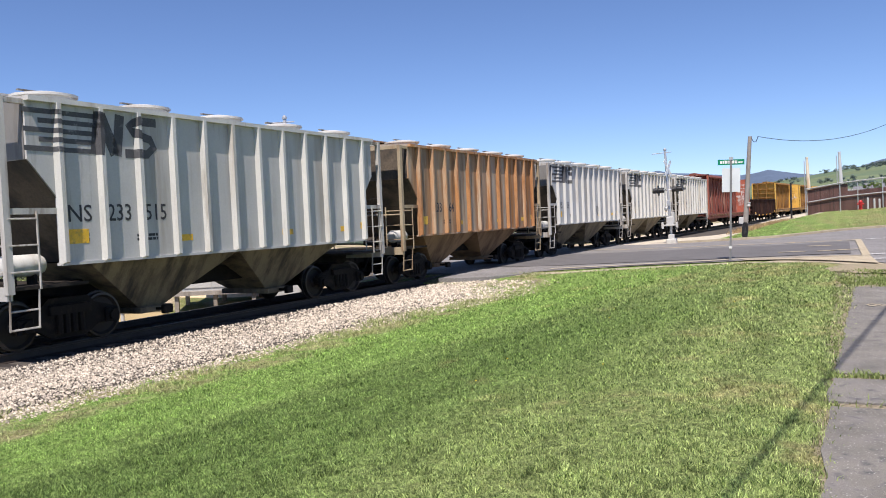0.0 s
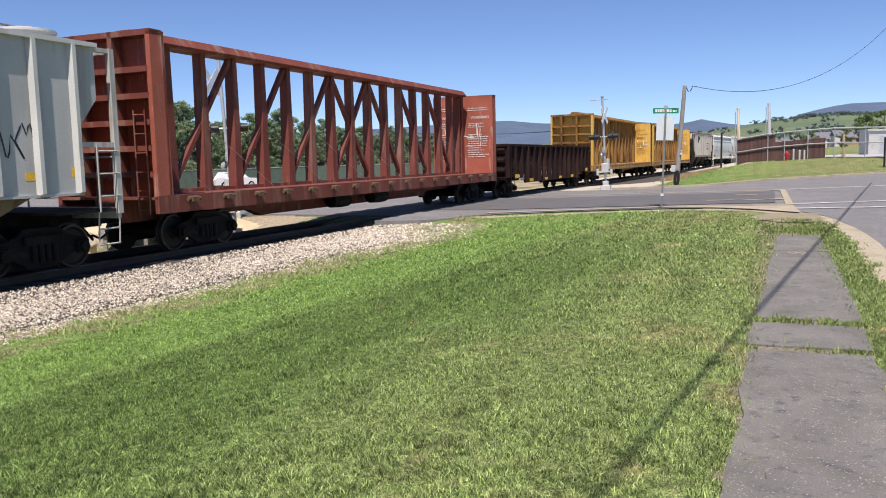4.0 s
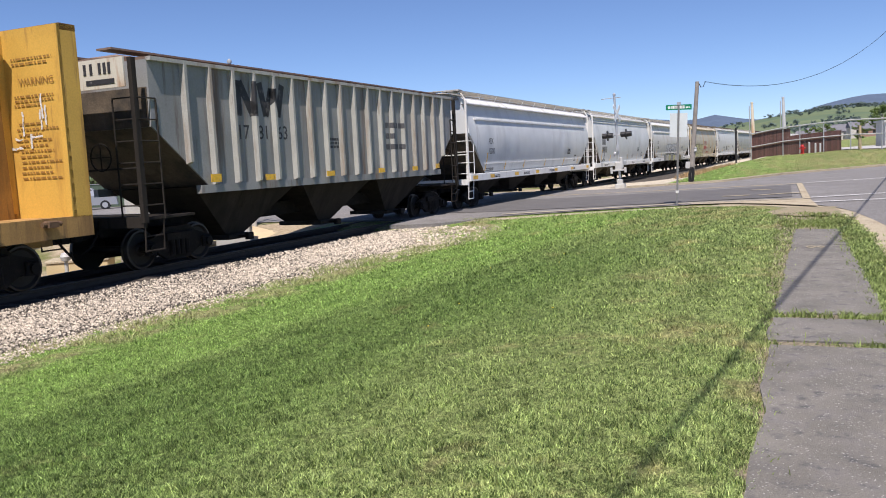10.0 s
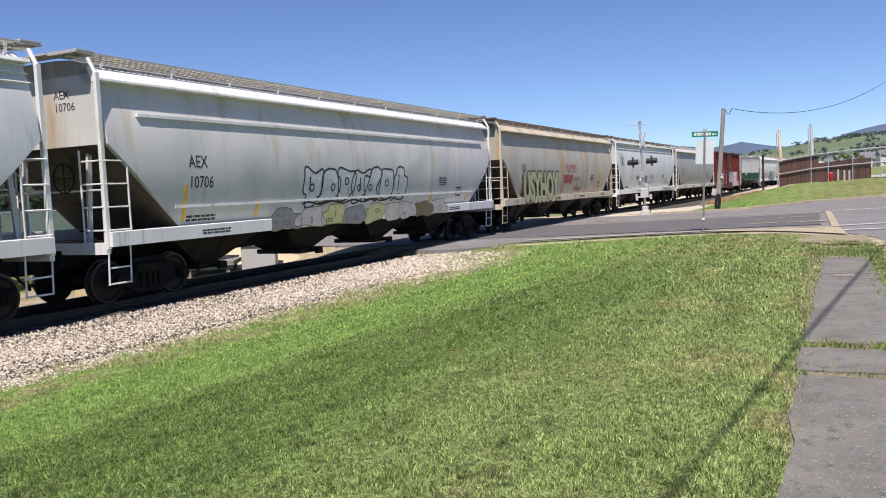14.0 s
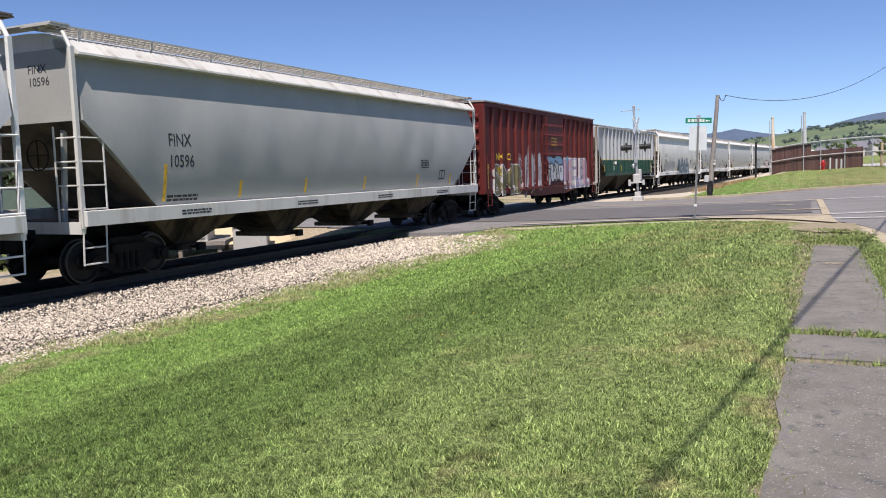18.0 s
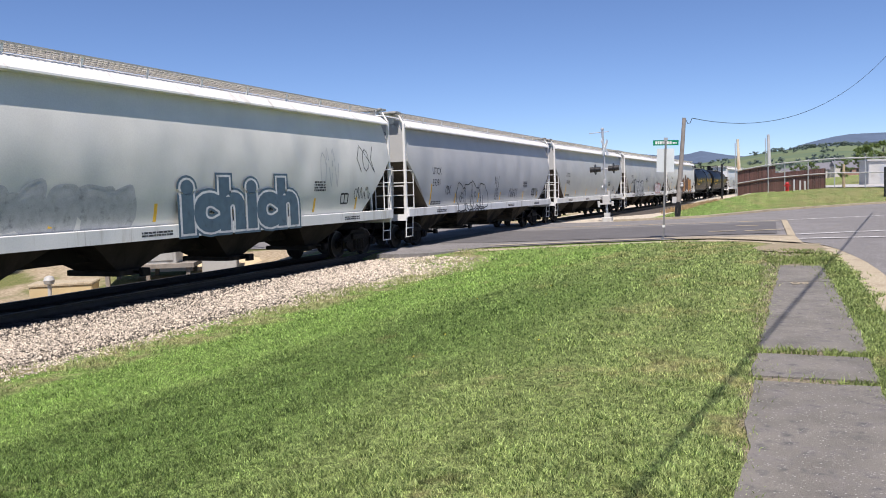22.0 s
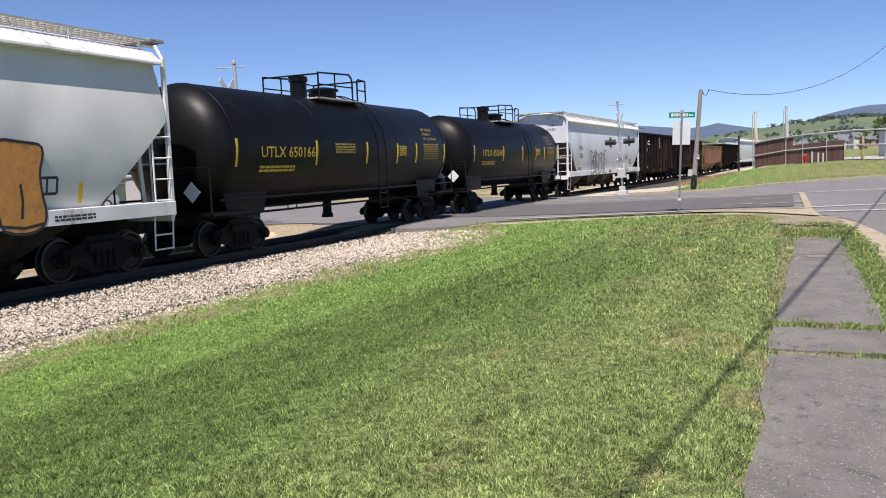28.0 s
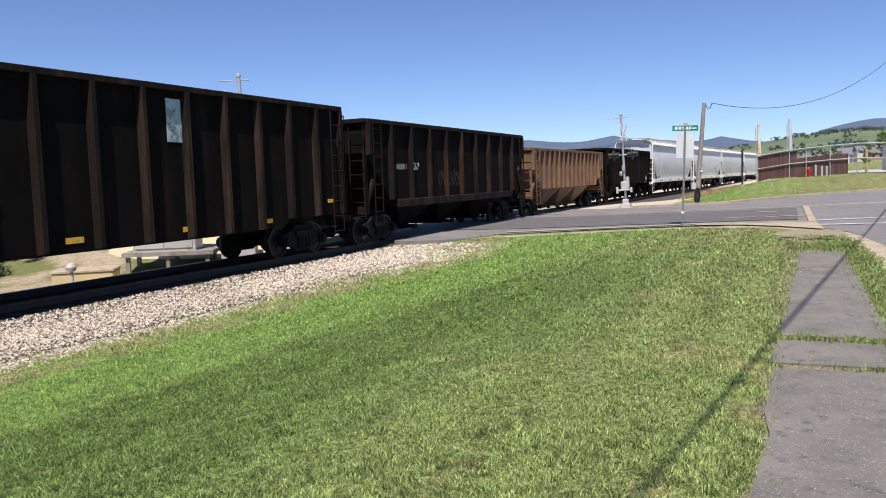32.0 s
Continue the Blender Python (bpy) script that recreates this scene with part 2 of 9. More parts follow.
# ---------- large structure: ground, road, track bed ----------
def grass_material(name, blades):
    """Mown grass: lush strip along the track, dry patches, faint mower bands, fine grain; dirt yard beyond the track."""
    m = bpy.data.materials.new(name)
    m.use_nodes = True
    n, l = m.node_tree.nodes, m.node_tree.links
    b = n["Principled BSDF"]
    b.inputs["Roughness"].default_value = 0.6 if blades else 0.9
    b.inputs["Specular IOR Level"].default_value = 0.3 if blades else 0.1
    co = n.new("ShaderNodeTexCoord")
    sep = n.new("ShaderNodeSeparateXYZ")
    l.new(co.outputs["Object"], sep.inputs[0])

    def tex(scale, detail=5, rough=0.6):
        t = n.new("ShaderNodeTexNoise")
        t.inputs["Scale"].default_value, t.inputs["Detail"].default_value, t.inputs["Roughness"].default_value = scale, detail, rough
        l.new(co.outputs["Object"], t.inputs["Vector"])
        return t.outputs[0]

    def maths(op, a, c):
        x = n.new("ShaderNodeMath")
        x.operation = op
        for s, v in ((0, a), (1, c)):
            if isinstance(v, (int, float)):
                x.inputs[s].default_value = v
            else:
                l.new(v, x.inputs[s])
        return x.outputs[0]

    def blend(fac, a, c):
        x = n.new("ShaderNodeMix")
        x.data_type = "RGBA"
        l.new(fac, x.inputs[0])
        for s, v in ((6, a), (7, c)):
            if isinstance(v, tuple):
                x.inputs[s].default_value = (*v, 1)
            else:
                l.new(v, x.inputs[s])
        return x.outputs[2]

    def steps(src, p, q):
        r = n.new("ShaderNodeMapRange")
        r.interpolation_type = "SMOOTHSTEP"
        r.inputs[1].default_value, r.inputs[2].default_value = p, q
        l.new(src, r.inputs[0])
        return r.outputs[0]

    grain = maths("POWER", n.new("ShaderNodeNewGeometry").outputs["Random Per Island"], 1.4) if blades else steps(tex(70, 6), 0.3, 0.7)
    green = blend(grain, (0.032, 0.068, 0.012), (0.53, 0.64, 0.24))
    lush = blend(grain, (0.05, 0.11, 0.016), (0.46, 0.68, 0.19))
    dry = blend(grain, (0.20, 0.19, 0.07), (0.68, 0.58, 0.31))
    # the strip by the track is a brighter green
    edge = maths("ADD", maths("SUBTRACT", sep.outputs[0], maths("MULTIPLY", sep.outputs[1], 0.12)), maths("MULTIPLY", tex(0.55, 4), 2.2))
    grass = blend(maths("MULTIPLY", steps(edge, -4.9, -6.6), 0.85), green, lush)
    # a darker green belt beside it
    belt = maths("MULTIPLY", maths("MULTIPLY", steps(edge, -6.5, -5.2), steps(edge, -1.2, -4.0)), maths("ADD", maths("MULTIPLY", steps(sep.outputs[1], 21.0, 11.0), 0.72), 0.12))
    grass = blend(belt, grass, blend(grain, (0.022, 0.052, 0.010), (0.29, 0.44, 0.12)))
    # dry patches, more of them near the footpath
    near_path = maths("ADD", maths("MULTIPLY", steps(sep.outputs[0], -6.0, 0.5), 0.10), maths("MULTIPLY", steps(sep.outputs[1], 13.0, 22.0), 0.09))
    patch = maths("MULTIPLY", steps(maths("ADD", tex(0.9, 6, 0.72), near_path), 0.60, 0.79), 0.75)
    grass = blend(patch, grass, dry)
    # a few scorched spots
    spot = maths("MULTIPLY", steps(tex(1.9, 5, 0.7), 0.69, 0.76), 0.7)
    grass = blend(spot, grass, blend(grain, (0.20, 0.14, 0.055), (0.60, 0.46, 0.24)))
    # bare dry earth in patches along the ballast
    off_track = maths("SUBTRACT", maths("ADD", sep.outputs[0], OFF), maths("MULTIPLY", maths("MULTIPLY", sep.outputs[1], sep.outputs[1]), CURVE))
    fringe = maths("MULTIPLY", steps(maths("ADD", off_track, maths("MULTIPLY", tex(0.9, 4), 2.2)), 6.5, 5.5), steps(tex(1.7, 5, 0.7), 0.40, 0.58))
    fringe = maths("MULTIPLY", fringe, 0.85 if not blades else 0.6)
    grass = blend(fringe, grass, blend(grain, (0.30, 0.25, 0.13), (0.62, 0.53, 0.33)))
    # mower bands run along the track
    wave = n.new("ShaderNodeTexWave")
    wave.inputs["Scale"].default_value, wave.inputs["Distortion"].default_value, wave.inputs["Detail"].default_value = 0.33, 1.2, 2
    l.new(co.outputs["Object"], wave.inputs["Vector"])
    hsv = n.new("ShaderNodeHueSaturation")
    l.new(maths("ADD", maths("ADD", maths("MULTIPLY", wave.outputs["Fac"], 0.16), maths("MULTIPLY", steps(tex(2.6, 4), 0.25, 0.75), 0.38)), maths("ADD", maths("MULTIPLY", steps(tex(17, 3), 0.33, 0.67), 0.84), 0.49)), hsv.inputs["Value"])
    l.new(grass, hsv.inputs["Color"])
    grass = hsv.outputs[0]
    hsv.inputs["Saturation"].default_value = 1.0
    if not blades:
        # the shade between the blades is put into the ground's colour at half value
        gap_shade = n.new("ShaderNodeHueSaturation")
        gap_shade.inputs["Value"].default_value = 0.52
        l.new(grass, gap_shade.inputs["Color"])
        grass = gap_shade.outputs[0]
        dirt = blend(steps(tex(9, 6), 0.35, 0.65), (0.30, 0.24, 0.16), (0.46, 0.38, 0.27))
        yard = blend(steps(tex(0.35, 4), 0.45, 0.6), dirt, blend(steps(tex(30), 0.3, 0.7), (0.08, 0.11, 0.03), (0.24, 0.23, 0.10)))
        # gravel flat beside the track past the crossing
        gravel = blend(steps(tex(14, 6), 0.35, 0.65), (0.42, 0.37, 0.29), (0.62, 0.56, 0.46))
        strip = maths("MULTIPLY", steps(maths("ADD", maths("SUBTRACT", sep.outputs[0], maths("MULTIPLY", sep.outputs[1], 0.055)), tex(0.6, 3)), -8.2, -9.0), steps(sep.outputs[1], 43.0, 44.5))
        grass = blend(strip, grass, gravel)
        # trodden earth beside the footpath
        trodden = maths("MULTIPLY", steps(maths("ADD", sep.outputs[0], maths("MULTIPLY", tex(3.0, 4), 0.5)), 0.02, 0.14), maths("MULTIPLY", steps(sep.outputs[1], 24.0, 23.0), steps(sep.outputs[0], 0.7, 0.4)))
        grass = blend(trodden, grass, blend(steps(tex(40, 5), 0.35, 0.65), (0.17, 0.145, 0.10), (0.36, 0.31, 0.22)))
        grass = blend(steps(sep.outputs[0], -14.8, -15.4), grass, yard)
    l.new(grass, b.inputs["Base Color"])
    if blades:
        tr = n.new("ShaderNodeBsdfTranslucent")
        l.new(grass, tr.inputs["Color"])
        mx = n.new("ShaderNodeMixShader")
        mx.inputs[0].default_value = 0.35
        l.new(b.outputs[0], mx.inputs[1])
        l.new(tr.outputs[0], mx.inputs[2])
        l.new(mx.outputs[0], n["Material Output"].inputs["Surface"])
    else:
        bp = n.new("ShaderNodeBump")
        bp.inputs["Strength"].default_value, bp.inputs["Distance"].default_value = 0.6, 0.04
        l.new(tex(90, 4), bp.inputs["Height"])
        l.new(bp.outputs[0], b.inputs["Normal"])
    return m


GRASS = grass_material("mown_grass_ground", False)
xs = [-3000, -1500, -700, -350, -180, -110, -75] + [-55 + i * 2.5 for i in range(13)] + [-24 + i * 0.5 for i in range(1, 56)] + [3.7 + 0.6 * i for i in range(14)] + [13, 16, 20, 25, 32, 42, 60, 90, 140, 220, 400, 800, 1600, 3000]
ys = [-3000, -1500, -700, -300, -150, -80, -40, -20, -10, -5] + [-3 + i * 0.5 for i in range(80)] + [37 + i for i in range(80)] + [120, 130, 145, 165, 190, 220, 260, 320, 400, 550, 800, 1200, 2000, 3000]
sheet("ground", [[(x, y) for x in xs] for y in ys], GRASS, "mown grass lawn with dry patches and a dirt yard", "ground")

asphalt = mat("asphalt_grey", (0.172, 0.164, 0.156), 0.85, var=0.2, scale=0.7, fine=120, bump=0.35, dirt=(0.22, 0.21, 0.205), dirt_amt=0.4, dirt_scale=0.5, speck=(0.03, 0.12, (0.27, 0.26, 0.26)))
asphalt_dark = mat("asphalt_patch", (0.115, 0.11, 0.108), 0.85, var=0.25, scale=1.2, fine=130, bump=0.3)
concrete = mat("concrete_pale", (0.40, 0.34, 0.235), 0.9, var=0.22, scale=1.5, fine=60, bump=0.4, dirt=(0.27, 0.22, 0.15), dirt_amt=0.5, dirt_scale=1.5, speck=(0.02, 0.15, (0.5, 0.44, 0.33)))
white_line = mat("road_paint_white", (0.72, 0.72, 0.70), 0.7, var=0.15, scale=4, fine=90, dirt=(0.25, 0.25, 0.25), dirt_amt=0.35, dirt_scale=7)
yellow_line = mat("road_paint_yellow", (0.50, 0.38, 0.16), 0.7, var=0.2, scale=4, fine=90, dirt=(0.2, 0.19, 0.17), dirt_amt=0.45, dirt_scale=6)

n_r = 120
near = line(NEAR_EDGE, n_r)
far = line(FAR_EDGE, n_r)
sheet("road", [[(a[0] + (b[0] - a[0]) * k / 14, a[1] + (b[1] - a[1]) * k / 14) for a, b in zip(near, far)] for k in range(15)], asphalt, "worn grey asphalt road over the rail crossing", "road", 0.03)


def road_paint(name, pts, width, material, label, category="road marking"):
    """A painted line along pts."""
    p = line(pts, 24)
    rows = [[], []]
    for i, (x, y) in enumerate(p):
        a, b = p[max(i - 1, 0)], p[min(i + 1, len(p) - 1)]
        d = math.hypot(b[0] - a[0], b[1] - a[1])
        u = (-(b[1] - a[1]) / d * width / 2, (b[0] - a[0]) / d * width / 2)
        rows[0].append((x + u[0], y + u[1]))
        rows[1].append((x - u[0], y - u[1]))
    return sheet(name, rows[::-1], material, label, category, 0.062)


# track
# bed, rails and ties are coloured darker to carry the train's shadow
ballast_m = mat("ballast_stone", (0.075, 0.064, 0.053), 0.9, var=0.35, scale=6, fine=55, bump=0.9, dirt=(0.12, 0.10, 0.08), dirt_amt=0.25)
rail_m = mat("rail_steel", (0.04, 0.03, 0.025), 0.55, 0.3, var=0.3, scale=5, fine=60)
railtop_m = mat("rail_head", (0.55, 0.55, 0.56), 0.25, 0.9, var=0.1)
tie_m = mat("tie_timber", (0.035, 0.028, 0.024), 0.9, var=0.4, scale=4, fine=50, bump=0.5, rand=0.3)
s = Shape()
prof = [(-4.2, -0.55), (-3.5, -0.36), (-1.7, -0.16), (-0.8, -0.17), (0.8, -0.17), (1.7, -0.16), (3.4, -0.36), (4.0, -0.55)]
ty = [-500, -300, -150, -60] + [-30 + 3 * i for i in range(70)] + [190, 220, 260, 320, 400, 520]
for y in ty:
    h = math.radians(heading(y))
    s.v += [(xc(y) + d * math.cos(h), y + d * math.sin(h), z) for d, z in prof]
np_ = len(prof)
s.f = [(j * np_ + i, j * np_ + i + 1, (j + 1) * np_ + i + 1, (j + 1) * np_ + i) for j in range(len(ty) - 1) for i in range(np_ - 1)]
thing("ballast_bed", "crushed stone ballast darkened for the train's shadow", "ballast", kind="structure", shape=s, material=ballast_m)
rail_prof = [(-0.07, -0.175), (0.07, -0.175), (0.07, -0.16), (0.012, -0.14), (0.012, -0.045), (0.036, -0.035), (0.036, 0.0), (-0.036, 0.0), (-0.036, -0.035), (-0.012, -0.045), (-0.012, -0.14), (-0.07, -0.16)]
for side in (-1, 1):
    s = Shape()
    for y in ty:
        h = math.radians(heading(y))
        s.v += [(xc(y) + (side * 0.7525 + d) * math.cos(h), y + (side * 0.7525 + d) * math.sin(h), z) for d, z in rail_prof]
    k = len(rail_prof)
    s.f = [(j * k + i, j * k + (i + 1) % k, (j + 1) * k + (i + 1) % k, (j + 1) * k + i) for j in range(len(ty) - 1) for i in range(k)]
    thing("rail", "dark rusty steel rail on timber ties", "rail", group="rails of the track", kind="structure", shape=s, material=rail_m)


# ---------- rolling stock ----------
SPEED, START = 14.572, 7.69
# coupled length of each car from the first one in view
LENGTHS = (12.6, 12.75, 12.85, 12.58, 12.68, 22.87, 17.63, 22.75, 23.2, 17.48, 20.3, 18.9, 20.1, 18.85, 18.98, 19.59, 16.65, 17.7, 19.16, 19.1, 19.2, 19.3, 18.96, 15.0, 14.6, 20.2, 15.39, 15.9, 15.0, 14.9, 20.0, 19.96, 19.94, 19.9)
ENDS = [START + sum(LENGTHS[:i]) for i in range(len(LENGTHS))]
steel_black = mat("truck_steel", (0.011, 0.0095, 0.0088), 0.75, 0.2, var=0.4, scale=4, fine=50, bump=0.4, dirt=(0.035, 0.026, 0.02), dirt_amt=0.3, dirt_scale=4, spec=0.2)
wheel_m = mat("wheel_steel", (0.022, 0.019, 0.017), 0.6, 0.4, var=0.3, scale=5, fine=60, bump=0.3)
tread_m = mat("wheel_tread", (0.06, 0.054, 0.05), 0.45, 0.7, var=0.2)


def truck_meshes():
    side = Shape()
    o = [(-1.08, 0.50), (-1.05, 0.40), (-0.62, 0.30), (-0.35, 0.14), (0.35, 0.14), (0.62, 0.30), (1.05, 0.40), (1.08, 0.50), (1.0, 0.58), (0.55, 0.70), (0.40, 0.84), (-0.40, 0.84), (-0.55, 0.70), (-1.0, 0.58)]
    side.prism_x(o, -0.05, 0.05)
    for y in (-0.22, -0.07, 0.08, 0.23):
        side.tube((0.07, y, 0.22), (0.07, y, 0.55), 0.065, 8)
    side.box(0.04, 0.13, -0.42, 0.42, 0.55, 0.72, 0.02)
    for y in (-0.88, 0.88):
        side.box(0.03, 0.14, y - 0.14, y + 0.14, 0.3, 0.56, 0.03)
        side.tube((0.1, y, 0.42), (0.19, y, 0.42), 0.1, 10)
    wheel = Shape()
    turn = Matrix.Rotation(radians(90), 4, "Y")
    wheel.lathe([(0.1, -0.08), (0.36, -0.07), (0.455, -0.075), (0.455, -0.045), (0.42, -0.04), (0.415, 0.06), (0.375, 0.065), (0.33, 0.02), (0.15, 0.03), (0.12, 0.08), (0.0, 0.09)], 24, turn)
    axle = Shape().tube((-0.9, 0, 0), (0.9, 0, 0), 0.08, 10)
    bol = Shape().box(-1.0, 1.0, -0.2, 0.2, 0.5, 0.85, 0.03)
    wheel_me = wheel.mesh("wheel", wheel_m, True)
    wheel_me.materials.append(tread_m)
    for f in wheel_me.polygons:
        rad = math.hypot(f.center.y, f.center.z)
        if rad > 0.36 and f.center.x > -0.05:
            f.material_index = 1
    return side.mesh("side_frame", steel_black), wheel_me, axle.mesh("axle", steel_black), bol.mesh("truck", steel_black)


SIDE_ME, WHEEL_ME, AXLE_ME, BOLSTER_ME = truck_meshes()


def trucks(car, ys, label=""):
    for y in ys:
        t = part("truck", BOLSTER_ME, None, car, m=pose(0, y, 0))
        for k in (-1, 1):
            part("side_frame", SIDE_ME, None, t, m=pose(k * 0.98, 0, 0, 0, 0, 0 if k > 0 else 180))
            part("axle", AXLE_ME, None, t, m=pose(0, k * 0.88, 0.415))
            for w in (-1, 1):
                part("wheel", WHEEL_ME, None, t, m=pose(w * 0.76, k * 0.88, 0.415, 0, 0, 0 if w > 0 else 180))


def underframe(car, L, material, sill_z=(0.72, 1.08), half=0.32):
    part("centre_sill", Shape().box(-half, half, -L / 2 + 0.55, L / 2 - 0.55, *sill_z), material, car)
    for k in (-1, 1):
        s = Shape().box(-0.13, 0.13, min(k * (L / 2 - 0.6), k * (L / 2 - 0.12)), max(k * (L / 2 - 0.6), k * (L / 2 - 0.12)), 0.72, 0.98, 0.03)
        s.box(-0.2, 0.17, min(k * (L / 2 - 0.3), k * (L / 2 - 0.01)), max(k * (L / 2 - 0.3), k * (L / 2 - 0.01)), 0.68, 1.02, 0.05)
        part("coupler", s, steel_black, car)
        h = Shape().pipe([(0.3, k * (L / 2 - 0.55), 0.85), (0.32, k * (L / 2 - 0.3), 0.55), (0.25, k * (L / 2 - 0.12), 0.42), (0.12, k * (L / 2 - 0.02), 0.5)], 0.025, 6)
        part("air_hose", h, steel_black, car)


def hull(hl, ztop, zbot, zsl, run, fx, n=9, ny=14):
    """The side sheets, end sheets and slope sheets of a hopper body."""
    s = Shape()
    st = [-hl, -hl + run * 0.33, -hl + run * 0.66, -hl + run]
    st = st + [-hl + run + (2 * hl - 2 * run) * i / ny for i in range(1, ny)] + [-v for v in reversed(st)]
    for y in st:
        e = hl - abs(y)
        zc = max(zbot, zsl - (zsl - zbot) * e / run)
        for k in (1, -1):
            s.v += [(k * fx(ztop + (zc - ztop) * i / n), y, ztop + (zc - ztop) * i / n) for i in range(n + 1)]
    m = 2 * (n + 1)
    for j in range(len(st) - 1):
        a, b = j * m, (j + 1) * m
        for i in range(n):
            s.f.append((a + i, b + i, b + i + 1, a + i + 1))
            s.f.append((a + n + 1 + i + 1, b + n + 1 + i + 1, b + n + 1 + i, a + n + 1 + i))
        s.f.append((a + n, b + n, b + m - 1, a + m - 1))
        s.f.append((a + n + 1, b + n + 1, b, a))
    last = (len(st) - 1) * m
    s.f.append(tuple(range(n + 1)) + tuple(range(m - 1, n, -1)))
    s.f.append(tuple(last + i for i in range(n, -1, -1)) + tuple(last + i for i in range(n + 1, m)))
    return s



# ---------- lettering ----------
def pieces(pts, faces):
    """Splits a flat outline into its joined-up pieces."""
    own = list(range(len(pts)))

    def root(i):
        while own[i] != i:
            own[i] = own[own[i]]
            i = own[i]
        return i

    for f in faces:
        for i in f[1:]:
            own[root(i)] = root(f[0])
    out = {}
    for f in faces:
        out.setdefault(root(f[0]), []).append(f)
    res = []
    for fs in out.values():
        ids = sorted({i for f in fs for i in f})
        at = {i: k for k, i in enumerate(ids)}
        res.append(([pts[i] for i in ids], [tuple(at[i] for i in f) for f in fs]))
    return sorted(res, key=lambda q: min(v[0] for v in q[0]))


def letter_meshes(words, swell=0.010):
    """Flat letters of the built-in font, one unit high: for each word its letters as points and faces."""
    obs = {}
    for w in words:
        c = bpy.data.curves.new("letters", "FONT")
        c.body, c.size, c.resolution_u, c.offset = w, 1.4, 2 if swell < 0.05 else 4, swell
        obs[w] = new("letters", c)
    dg = bpy.context.evaluated_depsgraph_get()
    out = {}
    for w, ob in obs.items():
        me = bpy.data.meshes.new_from_object(ob.evaluated_get(dg))
        me.calc_loop_triangles()
        out[w] = pieces([tuple(v.co[:2]) for v in me.vertices], [tuple(q.vertices) for q in me.loop_triangles])
        bpy.data.meshes.remove(me)
        c = ob.data
        bpy.data.objects.remove(ob)
        bpy.data.curves.remove(c)
    return out


def band(poly, axis, lo, hi):
    """The part of a flat polygon between lo and hi on one axis."""
    for lim, sign in ((lo, 1), (hi, -1)):
        out = []
        for k, q in enumerate(poly):
            r = poly[k - 1]
            dq, dr = (q[axis] - lim) * sign, (r[axis] - lim) * sign
            if (dq >= 0) != (dr >= 0):
                m = dr / (dr - dq)
                out.append((r[0] + (q[0] - r[0]) * m, r[1] + (q[1] - r[1]) * m))
            if dq >= 0:
                out.append(q)
        poly = out
        if len(poly) < 3:
            return []
    return poly


RIBS = {}


def painted(name, pts, faces, material, car, fx, off=0.0025, label=""):
    """Paint laid on the side of a car: it follows the curve of the sheet and runs over the ribs."""
    ys, top, foot, x = RIBS.get(car.name, ((), 0.0, 0.0, 0.0))

    def depth(u, z):
        base = fx(z)
        for y in ys:
            d = abs(u - y)
            if d < foot:
                return max(base, x - max(0.0, x - base) * max(0.0, d - top) / (foot - top))
        return base

    s, seen = Shape(), {}
    for f in faces:
        poly = [pts[i] for i in f]
        u0, u1 = min(q[0] for q in poly), max(q[0] for q in poly)
        z0, z1 = min(q[1] for q in poly), max(q[1] for q in poly)
        cuts = [u0] + sorted(c for y in ys for c in (y - foot, y - top, y + top, y + foot) if u0 < c < u1) + [u1]
        n = max(1, math.ceil((z1 - z0) / 0.14)) if z1 - z0 > 0.2 else 1
        for a, b in zip(cuts, cuts[1:]):
            strip = band(poly, 0, a, b) if len(cuts) > 2 else poly
            for k in range(n):
                q = band(strip, 1, z0 + (z1 - z0) * k / n, z0 + (z1 - z0) * (k + 1) / n) if n > 1 and strip else strip
                ids = []
                for u, z in q:
                    key = (round(u, 4), round(z, 4))
                    if key not in seen:
                        seen[key] = len(s.v)
                        s.v.append((depth(u, z) + off, u, z))
                    if seen[key] not in ids:
                        ids.append(seen[key])
                if len(ids) > 2:
                    s.f.append(tuple(ids))
    return part(name, s, material, car, label)


WORDS = ("233515", "233664", "233576", "66012", "864889", "866062", "UTCX", "59391", "49045", "58446", "48183", "1961", "AEX", "10700", "6693", "10706", "FINX", "10630", "UTLX 650040", "UTLX 650166", "14040", "NSSX", "2067", "233", "RBMN", "WARNING", "CLOSE AND LOCK", "DOORS BEFORE", "MOVING CAR", "LOFTY SWEATS", "DO NOT HUMP", "READING", "AND NORTHERN", "LD LMT", "LT WT", "REZNOR", "3001", "10596", "NS", "178163", "TTZX", "6", "0", "1", "2", "P & M", "F & C", "FROM", "V-DET", "JANITOR", "OF", "SG", "THE PIRE IN", "NK", "CR", "90", "60", "METHYLENE", "DIPHENYL", "DIISOCYANATE", "DTR", "650040", "515", "664", "576", "17", "81", "63", "8684")
LETTERS = letter_meshes(WORDS)
SWOLLEN = ("ich", "MELER", "USYHOY", "SMB")
BUBBLE, BUBBLE_EDGE, BUBBLE_HALO = (letter_meshes(SWOLLEN, q) for q in (0.075, 0.12, 0.165))
ink_dark = mat("stencil_black", (0.03, 0.03, 0.035), 0.7, var=0.3, scale=8, fine=60, dirt=(0.25, 0.25, 0.24), dirt_amt=0.15, dirt_scale=9)
ink_pale = mat("stencil_white", (0.66, 0.65, 0.62), 0.7, var=0.2, scale=8, fine=60, dirt=(0.2, 0.15, 0.12), dirt_amt=0.3, dirt_scale=8)
